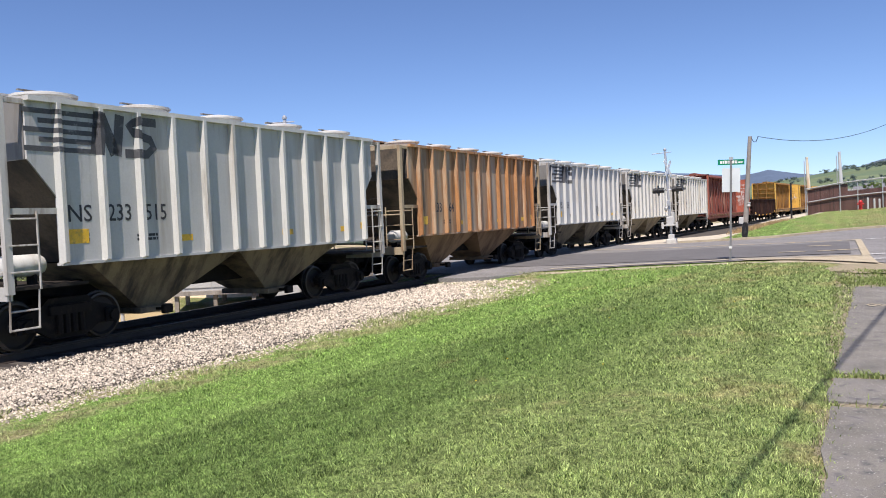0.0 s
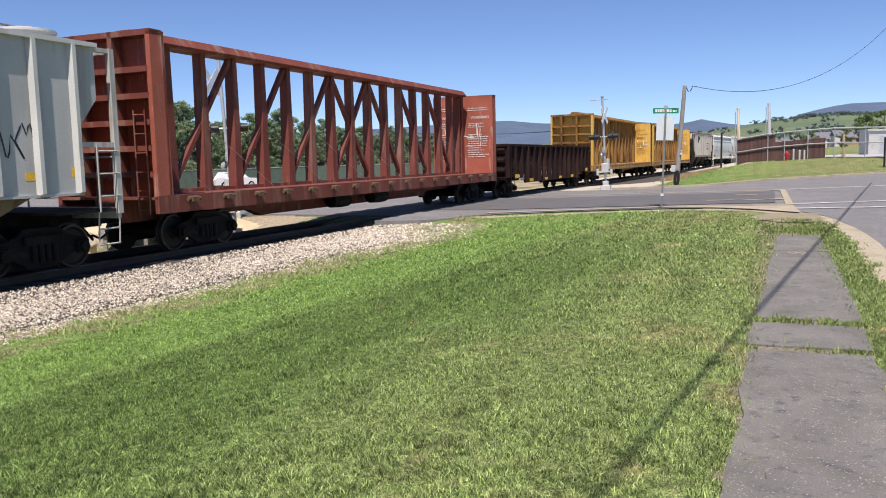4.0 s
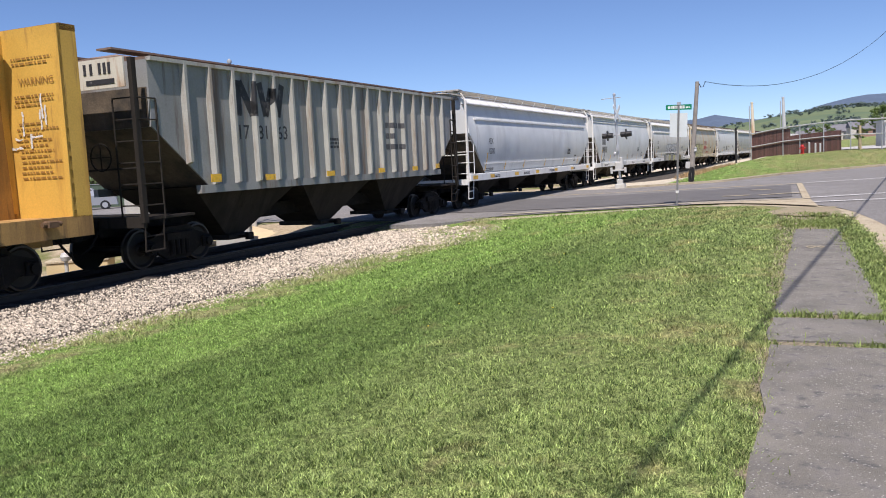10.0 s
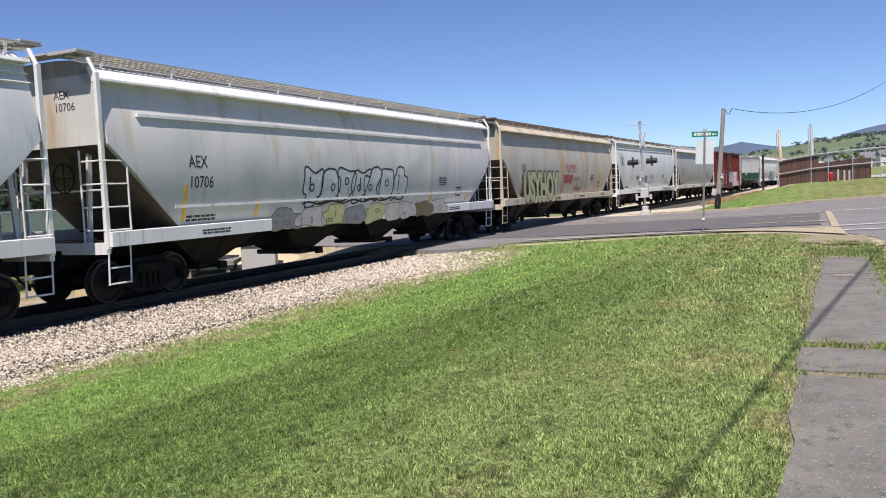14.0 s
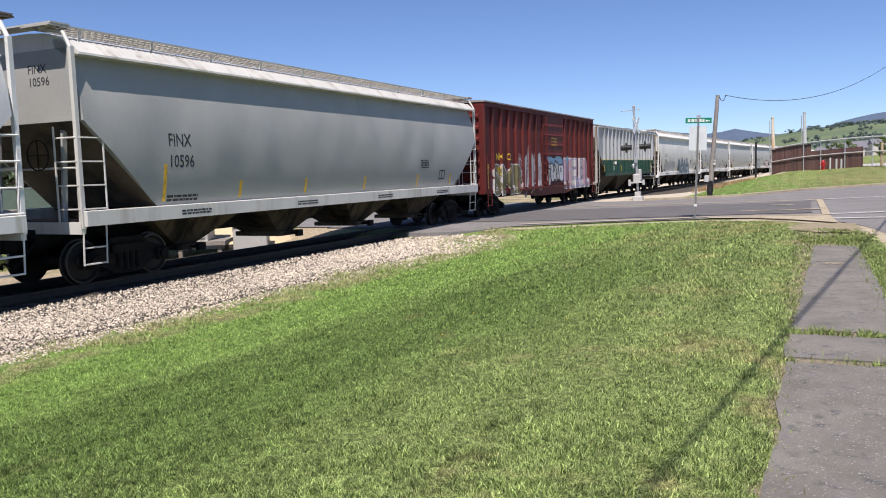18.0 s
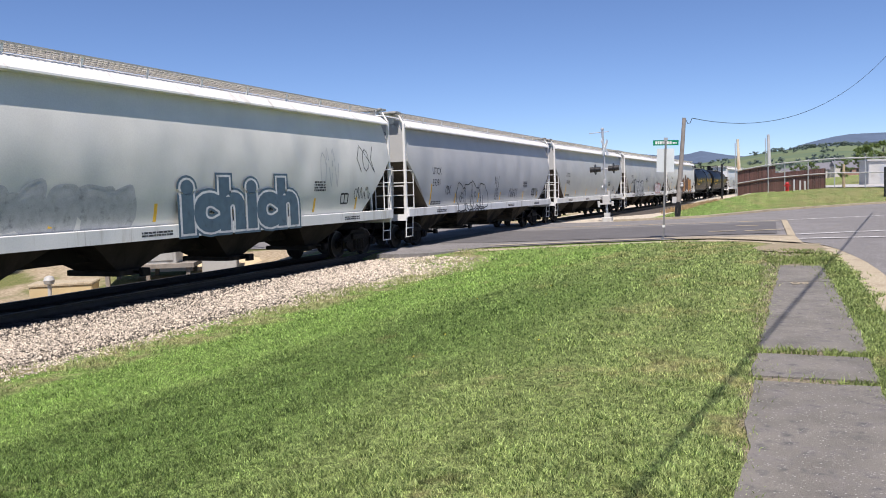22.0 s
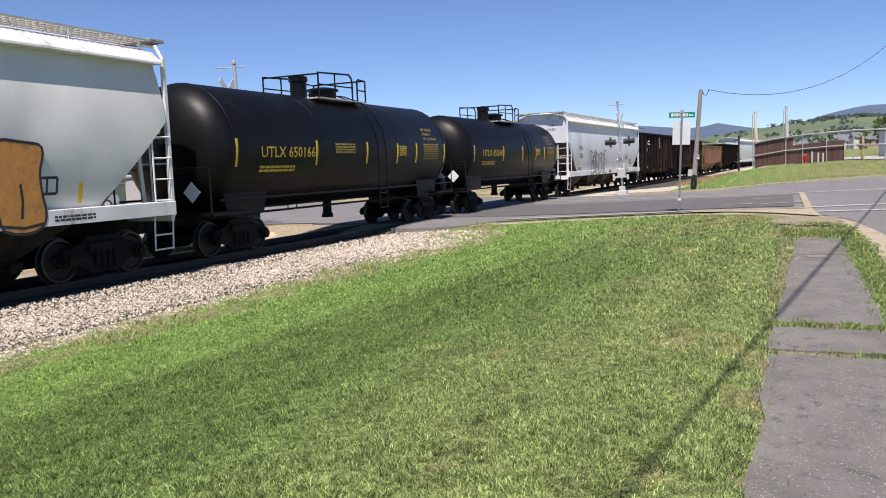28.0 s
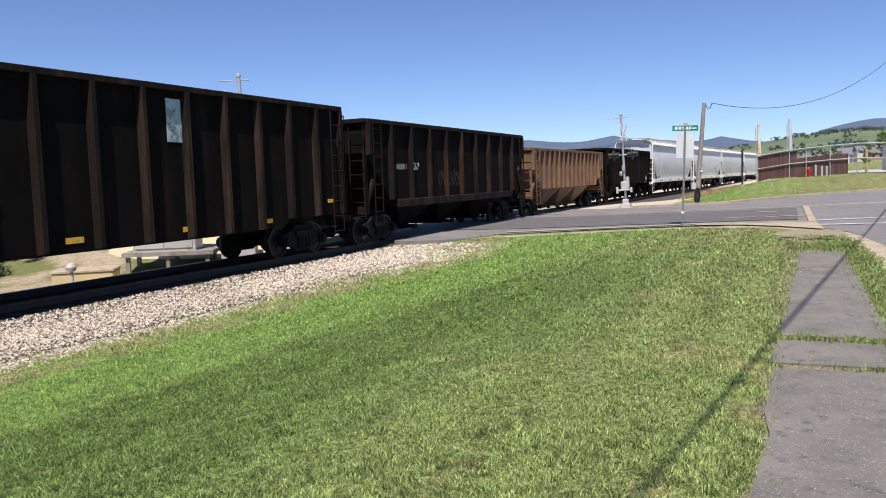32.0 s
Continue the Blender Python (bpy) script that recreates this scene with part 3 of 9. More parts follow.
ink_yellow = mat("stencil_yellow", (0.62, 0.42, 0.03), 0.6, var=0.2, scale=8, fine=60, dirt=(0.12, 0.09, 0.03), dirt_amt=0.15, dirt_scale=9)
ink_dull = mat("stencil_dull_yellow", (0.34, 0.24, 0.05), 0.7, var=0.3, scale=8, fine=60, dirt=(0.06, 0.05, 0.03), dirt_amt=0.3, dirt_scale=9)
reflector_m = mat("reflector_tape", (0.78, 0.45, 0.03), 0.45, var=0.25, scale=9, fine=70, dirt=(0.3, 0.2, 0.08), dirt_amt=0.35, dirt_scale=6)


def letters(car, word, u, z, size, material, fx, wide=1.0, off=0.0025, name="lettering"):
    """Letters on the side of a car that faces +x, from u along it."""
    for pts, faces in LETTERS[word]:
        painted(name, [(u + x * size * wide, z + y * size) for x, y in pts], faces, material, car, fx, off)


def bubble(car, word, u, z, w, h, fills, edge, fx, halo=None, label="", slant=0.0):
    """Swollen sprayed letters: a halo, an outline and a fill for each letter."""
    ext = [x for pts, f in BUBBLE_EDGE[word] for x, y in pts]
    lo, hi = min(ext), max(ext)
    bot = [y for pts, f in BUBBLE_EDGE[word] for x, y in pts]
    z0, z1 = min(bot), max(bot)
    place = lambda pts: [(u + (x - lo) / (hi - lo) * w + slant * (y - z0), z + (y - z0) / (z1 - z0) * h) for x, y in pts]
    for table, m, off, nm in ((BUBBLE_HALO, halo, 0.002, "graffiti_halo"), (BUBBLE_EDGE, edge, 0.004, "graffiti_outline"), (BUBBLE, None, 0.006, "graffiti_fill")):
        if table is BUBBLE_HALO and halo is None:
            continue
        for k, (pts, faces) in enumerate(table[word]):
            painted(nm, place(pts), faces, m or fills[k % len(fills)], car, fx, off + 0.0008 * (k % 2), label if nm == "graffiti_fill" else "")


def end_letters(car, word, x0, z, size, material, y, off=0.0025):
    """Letters on the end of a car that faces -y."""
    for pts, faces in LETTERS[word]:
        s = Shape()
        s.v = [(x0 + x * size, y - off, z + q * size) for x, q in pts]
        s.f = faces
        part("lettering", s, material, car)


def strokes(paths):
    """Flat strokes (points, width) as one set of points and faces."""
    pts, faces = [], []
    for line_, w in paths:
        s = Shape()
        ribbon(s, line_, w, lambda z: 0.0, 0.0)
        o = len(pts)
        pts += [(a_, b_) for _, a_, b_ in s.v]
        faces += [tuple(i + o for i in f) for f in s.f]
    return pts, faces


def bars(car, rows, u, z, w, h, material, fx, gap=0.5, seed=0, off=0.0025, name="lettering"):
    """Small writing that cannot be read: rows of short bars."""
    r = random.Random(seed)
    s = Shape()
    for k in range(rows):
        a = u
        zz = z - k * h * (1 + gap)
        while a < u + w:
            b = min(a + r.uniform(0.5, 2.2) * h * 1.6, u + w)
            s.add([(fx(zz) + off, a, zz), (fx(zz) + off, b, zz), (fx(zz + h) + off, b, zz + h), (fx(zz + h) + off, a, zz + h)], [(0, 1, 2, 3)])
            a = b + h * r.uniform(0.3, 0.6)
    ob = part(name, s, material, car, "small print too worn to read")
    ob["kind"] = "stuff"
    return ob


def patches(car, spots, material, fx, name="reflector", label="yellow reflector strip", off=0.003):
    """Small plates on the side: (u, z, width, height)."""
    for u, z, w, h in spots:
        s = Shape()
        n = max(1, math.ceil(h / 0.1))
        for j in range(n + 1):
            b = z + h * j / n
            x = fx(b) + off
            s.v += [(x, u, b), (x, u + w, b), (x - 0.012, u, b), (x - 0.012, u + w, b)]
        for j in range(n):
            o = 4 * j
            s.f += [(o, o + 1, o + 5, o + 4), (o + 1, o + 3, o + 7, o + 5), (o + 2, o, o + 4, o + 6)]
        s.f += [(2, 3, 1, 0), (4 * n, 4 * n + 1, 4 * n + 3, 4 * n + 2)]
        part(name, s, material, car, label)


def ribbon(s, pts, w, fx, off):
    """A painted stroke through pts (u, z)."""
    n = len(pts)
    o = len(s.v)
    for i, (u, z) in enumerate(pts):
        a, b = pts[max(i - 1, 0)], pts[min(i + 1, n - 1)]
        d = math.hypot(b[0] - a[0], b[1] - a[1]) or 1
        nu, nz = -(b[1] - a[1]) / d * w / 2, (b[0] - a[0]) / d * w / 2
        s.v += [(fx(z + nz) + off, u + nu, z + nz), (fx(z - nz) + off, u - nu, z - nz)]
    s.f += [(o + 2 * i + 1, o + 2 * i + 3, o + 2 * i + 2, o + 2 * i) for i in range(n - 1)]


def graffiti(car, u, z, w, h, n, fills, edge, fx, seed=0, stroke=0.05, label="", wild=0.12, swoop=True):
    """A painted tag of n swollen letters: filled shapes, each with an outline and inner strokes, all flat on the side."""
    r = random.Random(seed)
    lines, fill_s = [], {}
    step = w / n
    for k in range(n):
        cu, cz = u + step * (k + 0.5) + r.uniform(-1, 1) * step * wild, z + h / 2 + r.uniform(-1, 1) * h * wild * 0.4
        a1, a2, a3 = (r.uniform(-0.22, 0.22) for _ in range(3))
        p1, p2, p3 = (r.uniform(0, 6.28) for _ in range(3))
        lean = r.uniform(-0.15, 0.25)
        loop = []
        for i in range(37):
            t = 2 * math.pi * i / 36
            q = 1 + a1 * math.cos(2 * t + p1) + a2 * math.cos(3 * t + p2) + a3 * 0.7 * math.cos(5 * t + p3)
            c, v = math.cos(t), math.sin(t)
            pw = 0.62
            x = math.copysign(abs(c) ** pw, c) * step * 0.56 * q
            y = math.copysign(abs(v) ** pw, v) * h * 0.5 * q
            loop.append((cu + x + lean * y, cz + y))
        if fills:
            fs = Shape()
            fill_s[k] = (fs, fills[r.randrange(len(fills))])
            o = 0
            off = 0.0025 + 0.001 * (k % 2)
            for q in (0.0, 0.5, 1.0):
                fs.v += [(fx(cz + (b - cz) * q) + off, cu + (a - cu) * q, cz + (b - cz) * q) for a, b in loop[:-1]]
            for ring in (0, 1):
                fs.f += [(o + ring * 36 + i, o + ring * 36 + (i + 1) % 36, o + (ring + 1) * 36 + (i + 1) % 36, o + (ring + 1) * 36 + i) for i in range(36)]
        line_s = Shape()
        lines.append(line_s)
        ribbon(line_s, loop, stroke, fx, 0.005)
        # counters and bars inside the letter
        for _ in range(r.choice((1, 1, 2))):
            iu, iz = cu + r.uniform(-0.2, 0.2) * step, cz + r.uniform(-0.22, 0.22) * h
            if r.random() < 0.5:
                ribbon(line_s, [(iu + math.cos(t * 0.7) * step * 0.12, iz + math.sin(t * 0.7) * h * 0.11) for t in range(10)], stroke * 0.9, fx, 0.0055)
            else:
                ribbon(line_s, [(iu, iz - h * 0.2), (iu + step * 0.04, iz), (iu + step * 0.02, iz + h * 0.2)], stroke, fx, 0.0055)
    if swoop:
        ribbon(line_s, [(u + w * i / 24, z - 0.03 + 0.05 * h * math.sin(i * 1.3)) for i in range(25)], stroke, fx, 0.0052)
    for fs, m in fill_s.values():
        part("graffiti_fill", fs, m, car)
    for line_s in lines:
        part("graffiti_outline", line_s, edge, car, label)


def tag(car, u, z, w, h, material, fx, seed=0, stroke=0.035):
    """A quick handwritten tag: one thin, looping line."""
    r = random.Random(seed)
    s = Shape()
    pts, a = [], 0.0
    n = max(3, int(w / h * 2.2))
    for k in range(n):
        base = u + w * (k + 0.5) / n
        kind = r.randrange(3)
        for i in range(9):
            t = i / 8
            if kind == 0:
                pts.append((base + (t - 0.5) * w / n, z + h * (0.5 + 0.5 * math.sin(t * 6.28 + r.random() * 0.4))))
            elif kind == 1:
                pts.append((base + math.cos(t * 6.28) * w / n * 0.45, z + h * (0.45 + 0.42 * math.sin(t * 6.28))))
            else:
                pts.append((base + (abs(t - 0.5) - 0.25) * w / n, z + h * t))
    ribbon(s, pts, stroke, fx, 0.004)
    part("graffiti_tag", s, material, car)


def spray(name, col):
    return mat("spray_" + name, col, 0.6, var=0.25, scale=6, fine=50, dirt=tuple(c * 0.5 for c in col), dirt_amt=0.25, dirt_scale=5)


SP_BLACK, SP_WHITE, SP_BLUE, SP_RED, SP_OLIVE, SP_PURPLE, SP_BROWN, SP_SILVER, SP_TEAL, SP_PINK, SP_YELLOW, SP_ORANGE = (spray(*a) for a in (
    ("black", (0.02, 0.022, 0.026)), ("white", (0.6, 0.61, 0.62)), ("blue", (0.085, 0.16, 0.26)), ("red", (0.42, 0.06, 0.06)), ("olive", (0.45, 0.42, 0.14)), ("purple", (0.26, 0.18, 0.40)),
    ("brown", (0.13, 0.055, 0.03)), ("silver", (0.42, 0.43, 0.44)), ("teal", (0.20, 0.34, 0.36)), ("pink", (0.50, 0.20, 0.28)), ("yellow", (0.55, 0.42, 0.10)), ("orange", (0.5, 0.22, 0.05))))


# ---------- parts common to hopper cars ----------
def corner_gear(car, L, material, ztop, floor_z=1.12, hoop=False, inset=0.62, rung_top=2.95, post=0.035):
    """Platforms, corner posts, ladders, handrails, steps and the brake wheel."""
    for e in (-1, 1):
        y = e * (L / 2 - inset)
        s = Shape().box(-1.5, 1.5, min(y, y - e * 1.5), max(y, y - e * 1.5), floor_z - 0.05, floor_z, 0)
        part("end_platform", s, UNDER_DARK, car)
        part("end_sill", Shape().box(-1.52, 1.52, y - 0.05, y + 0.05, floor_z - 0.2, floor_z + 0.02), material, car)
        part("handrail", Shape().pipe([(-1.45, y, floor_z), (-1.45, y, floor_z + 1.0), (1.45, y, floor_z + 1.0), (1.45, y, floor_z)], 0.022, 6), material, car)
        for k in (-1, 1):
            x = k * 1.52
            if hoop:
                s = Shape().box(x - 0.04, x + 0.04, y - 0.04, y + 0.04, floor_z - 0.1, ztop - 0.05)
                s.pipe([(x, y, ztop - 0.08), (k * 1.36, y, ztop + 0.2), (k * 0.75, y, ztop + 0.34)], 0.04, 6)
            else:
                s = Shape().box(x - 0.05, x + 0.05, y - 0.06, y + 0.06, floor_z - 0.1, ztop)
            part("corner_post", s, material, car)
            yi = y - e * 0.52
            s = Shape().tube((x + k * 0.05, yi, floor_z - 0.05), (x + k * 0.05, yi, rung_top), 0.02, 5)
            z = floor_z + 0.25
            while z < rung_top + 0.05:
                s.tube((x + k * 0.05, y, z), (x + k * 0.05, yi, z), 0.016, 5)
                z += 0.43
            part("side_ladder", s, material, car)
            s = Shape().tube((x - k * 0.55, y + e * 0.04, floor_z - 0.05), (x - k * 0.55, y + e * 0.04, rung_top), 0.02, 5)
            z = floor_z + 0.25
            while z < rung_top + 0.05:
                s.tube((x, y + e * 0.04, z), (x - k * 0.55, y + e * 0.04, z), 0.016, 5)
                z += 0.43
            part("end_ladder", s, material, car)
            s = Shape()
            for q in (y, yi):
                s.tube((x, q, floor_z - 0.05), (x - k * 0.04, q, 0.42), 0.018, 5)
            for z in (0.44, 0.74):
                s.tube((x - k * 0.03, y, z), (x - k * 0.03, yi, z), 0.018, 5)
            part("step", s, material, car)
    turn = Matrix.Translation((0.55, -L / 2 + inset - 0.06, floor_z + 1.25)) @ Matrix.Rotation(radians(90), 4, "X")
    s = Shape()
    for i in range(16):
        a, b = 2 * math.pi * i / 16, 2 * math.pi * (i + 1) / 16
        s.tube(turn @ Vector((0.28 * math.cos(a), 0.28 * math.sin(a), 0)), turn @ Vector((0.28 * math.cos(b), 0.28 * math.sin(b), 0)), 0.015, 4)
    for i in range(4):
        a = math.pi * i / 2
        s.tube(turn @ Vector((0, 0, 0)), turn @ Vector((0.28 * math.cos(a), 0.28 * math.sin(a), 0)), 0.012, 4)
    part("brake_wheel", s, steel_black, car)


def bays(car, n, span, zbot, material, gate_z=0.42, width=1.25):
    """Funnel-shaped outlets under a hopper body, each with its gate."""
    step = span / n
    for k in range(n):
        c = -span / 2 + step * (k + 0.5)
        a, b = step * 0.5, 0.34
        s = Shape()
        s.v = [(-width, c - a, zbot), (width, c - a, zbot), (width, c + a, zbot), (-width, c + a, zbot), (-0.6, c - b, gate_z), (0.6, c - b, gate_z), (0.6, c + b, gate_z), (-0.6, c + b, gate_z)]
        s.f = [(0, 1, 5, 4), (1, 2, 6, 5), (2, 3, 7, 6), (3, 0, 4, 7), (4, 5, 6, 7)]
        s.box(-0.75, 0.75, c - b - 0.08, c + b + 0.08, gate_z - 0.12, gate_z, 0.02)
        part("outlet", s, material, car)
        g = Shape().tube((0.5, c, gate_z - 0.06), (1.05, c, gate_z - 0.06), 0.03, 6)
        g.box(0.98, 1.1, c - 0.12, c + 0.12, gate_z - 0.14, gate_z + 0.03, 0.02)
        part("gate_crank", g, steel_black, car)


def slope_sheets(car, hl, zsl, zbot, run, half):
    """The grimy sloping floor sheets at both ends, coloured darker for the shade there."""
    for e in (-1, 1):
        d = Vector((0, zsl - zbot, run)).normalized() * 0.012
        a, b = (e * (hl + d.y), zsl - d.z), (e * (hl - run + d.y), zbot - d.z)
        s = Shape()
        s.v = [(-half, *a), (half, *a), (half, *b), (-half, *b)]
        s.f = [(0, 1, 2, 3) if e > 0 else (3, 2, 1, 0)]
        part("slope_sheet", s, SLOPE_GRIME_SHADE, car, "brown grimy slope sheet darkened for shade")


# grime, darkened further to carry the shade under the sloping ends
SLOPE_GRIME_SHADE = mat("slope_grime_shade", (0.11, 0.085, 0.06), 0.85, var=0.4, scale=1.5, fine=25, bump=0.3, dirt=(0.035, 0.03, 0.026), dirt_amt=0.5, dirt_scale=1.2)


def ribbed_hopper(i, label, paint, ribs_m, nribs, ztop, zbot, zsl, run, bay_n, roof="disc", under=None, inset=0.9, gear=None, roof_m=None, group="", ladder_top=2.6, square=False, sill_m=None):
    L = LENGTHS[i]
    hl = L / 2 - inset
    car = thing("covered_hopper", label, "covered hopper car", group=group or "cars of the train")
    fx = lambda z: 1.55
    body = hull(hl, ztop, zbot, zsl, run, fx, 5, 8)
    r0 = hl - (0.56 if square else run * 0.62)
    if square:
        for k in (-1, 1):
            body.box(*sorted((k * 1.50, k * 1.556)), -r0 - 0.05, r0 + 0.05, zbot, ztop - 0.01)
    part("body", body, paint, car, smooth=False)
    slope_sheets(car, hl, zsl, zbot, run, 1.53)
    if square:
        for e in (-1, 1):
            # the end sheets are darker than the body
            part("end_sheet", Shape().box(-1.5, 1.5, *sorted((e * (hl + 0.003), e * (hl + 0.013))), zsl, ztop), END_GREY if paint is not RUSTY else SLOPE_GRIME_SHADE, car, "dark mottled end sheet")
            # open end frame: top beam, side rails and the brake air tank on the platform
            gm, yp = gear or ribs_m, e * (L / 2 - 0.62)
            part("end_beam", Shape().box(-1.46, 1.46, yp - 0.05, yp + 0.05, ztop - 0.1, ztop - 0.005), gm, car)
            for k in (-1, 1):
                part("top_rail", Shape().box(*sorted((k * 1.47, k * 1.55)), *sorted((yp - e * 0.06, e * hl)), ztop - 0.09, ztop - 0.01), gm, car)
                part("mid_rail", Shape().box(*sorted((k * 1.49, k * 1.555)), *sorted((yp - e * 0.06, yp - e * 1.05)), 2.3, 2.4), gm, car)
            if e < 0:
                part("air_tank", Shape().lathe([(0.0, -0.42), (0.15, -0.38), (0.19, -0.3), (0.19, 0.3), (0.15, 0.38), (0.0, 0.42)], 14, pose(0.95, yp + 0.62, 1.45, 90, 0, 0)), NS_RIB, car, "pale air tank", smooth=True)
                for q in (0.4, 0.78):
                    part("tank_bracket", Shape().box(0.85, 1.05, yp + q, yp + q + 0.06, 1.1, 1.3), steel_black, car)
                part("brake_cylinder", Shape().lathe([(0.0, -0.3), (0.13, -0.28), (0.13, 0.1), (0.05, 0.14), (0.04, 0.4), (0.0, 0.42)], 12, pose(0.1, yp + 0.55, 1.32, 0, 90, 0)), SLOPE_GRIME_SHADE, car, smooth=True)
                part("brake_rod", Shape().tube((-1.1, yp + 0.3, 1.28), (1.2, yp + 0.34, 1.22), 0.025, 6).tube((0.3, yp + 0.34, 1.1), (0.35, yp + 0.34, 1.6), 0.03, 6), steel_black, car)
    RIBS[car.name] = ([-r0 + 2 * r0 * j / (nribs - 1) for j in range(nribs)], 0.04, 0.076, 1.67)
    for k in (-1, 1):
        for j in range(nribs):
            y = -r0 + 2 * r0 * j / (nribs - 1)
            zb = zbot - 0.02 if square else max(zbot, zsl - (zsl - zbot) * (hl - abs(y)) / run)
            s = Shape()
            x0, x1 = (1.55, 1.67) if k > 0 else (-1.67, -1.55)
            a, b = (x0, x1) if k > 0 else (x1, x0)
            s.add([(a, y - 0.075, zb), (b, y - 0.04, zb + 0.05), (b, y + 0.04, zb + 0.05), (a, y + 0.075, zb), (a, y - 0.075, ztop), (b, y - 0.04, ztop - 0.02), (b, y + 0.04, ztop - 0.02), (a, y + 0.075, ztop)],
                  [(0, 1, 5, 4), (1, 2, 6, 5), (2, 3, 7, 6), (0, 3, 2, 1), (4, 5, 6, 7)])
            part("rib", s, ribs_m, car)
        e_ = r0 + 0.06 if square else hl - run * 0.8
        part("side_sill", Shape().box(*((1.46, 1.6) if k > 0 else (-1.6, -1.46)), -e_, e_, zbot - (0.03 if square else 0.16), zbot + 0.02), sill_m or paint, car)
        part("eave", Shape().box(*((1.52, 1.66) if k > 0 else (-1.66, -1.52)), -hl, hl, ztop - 0.03, ztop + 0.05), ribs_m, car)
    rm = roof_m or paint
    part("roof", Shape().prism([(-1.58, ztop), (1.58, ztop), (1.58, ztop + 0.04), (0, ztop + 0.16), (-1.58, ztop + 0.04)], -hl, hl), rm, car)
    if roof == "disc":
        for k in (-1, 1):
            for j in range(5):
                y = -hl + 0.9 + (2 * hl - 1.8) * j / 4
                s = Shape().lathe([(0.5, 0.0), (0.5, 0.1), (0.56, 0.11), (0.56, 0.15), (0.3, 0.2), (0.0, 0.21)], 16, pose(k * 0.85, y, ztop + 0.06))
                lid = part("hatch", s, NS_RIB if paint is RUSTY else ribs_m, car, smooth=True)
                part("hatch_bar", Shape().box(k * 0.85 - 0.035, k * 0.85 + 0.035, y - 0.5, y + 0.5, ztop + 0.262, ztop + 0.285).box(k * 0.85 - 0.04, k * 0.85 + 0.04, y + 0.5, y + 0.6, ztop + 0.05, ztop + 0.285), END_GREY, lid, "dull steel clamping bar")
        part("running_board", Shape().box(-0.3, 0.3, -hl, hl, ztop + 0.24, ztop + 0.28), rm, car)
    else:
        for k in (-1, 1):
            part("running_board", Shape().box(k * 0.75 - 0.2, k * 0.75 + 0.2, -hl - 0.3, hl + 0.3, ztop + 0.22, ztop + 0.26), rm, car)
        for j in range(4):
            y0 = -hl + 0.3 + (2 * hl - 0.6) * j / 4
            part("hatch", Shape().box(-0.42, 0.42, y0 + 0.06, y0 + (2 * hl - 0.6) / 4 - 0.06, ztop + 0.1, ztop + 0.24, 0.04), rm, car)
    corner_gear(car, L, gear or ribs_m, ztop, rung_top=ladder_top)
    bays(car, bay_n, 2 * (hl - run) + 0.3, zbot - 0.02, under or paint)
    underframe(car, L, steel_black)
    trucks(car, (-L / 2 + 2.05, L / 2 - 2.05))
    return car, (lambda z: 1.557) if square else fx


def grating(x0, x1, y0, y1, z):
    """An open steel walk: edge bars, long bars and cross bars."""
    s = Shape()
    for k in range(5):
        x = x0 + 0.02 + (x1 - x0 - 0.04) * k / 4
        s.box(x - 0.015, x + 0.015, y0, y1, z, z + 0.035)
    n = int((y1 - y0) / 0.15)
    for j in range(n + 1):
        y = y0 + (y1 - y0) * j / n
        s.box(x0 + 0.01, x1 - 0.01, y - 0.026, y + 0.026, z + 0.004, z + 0.03)
    return s


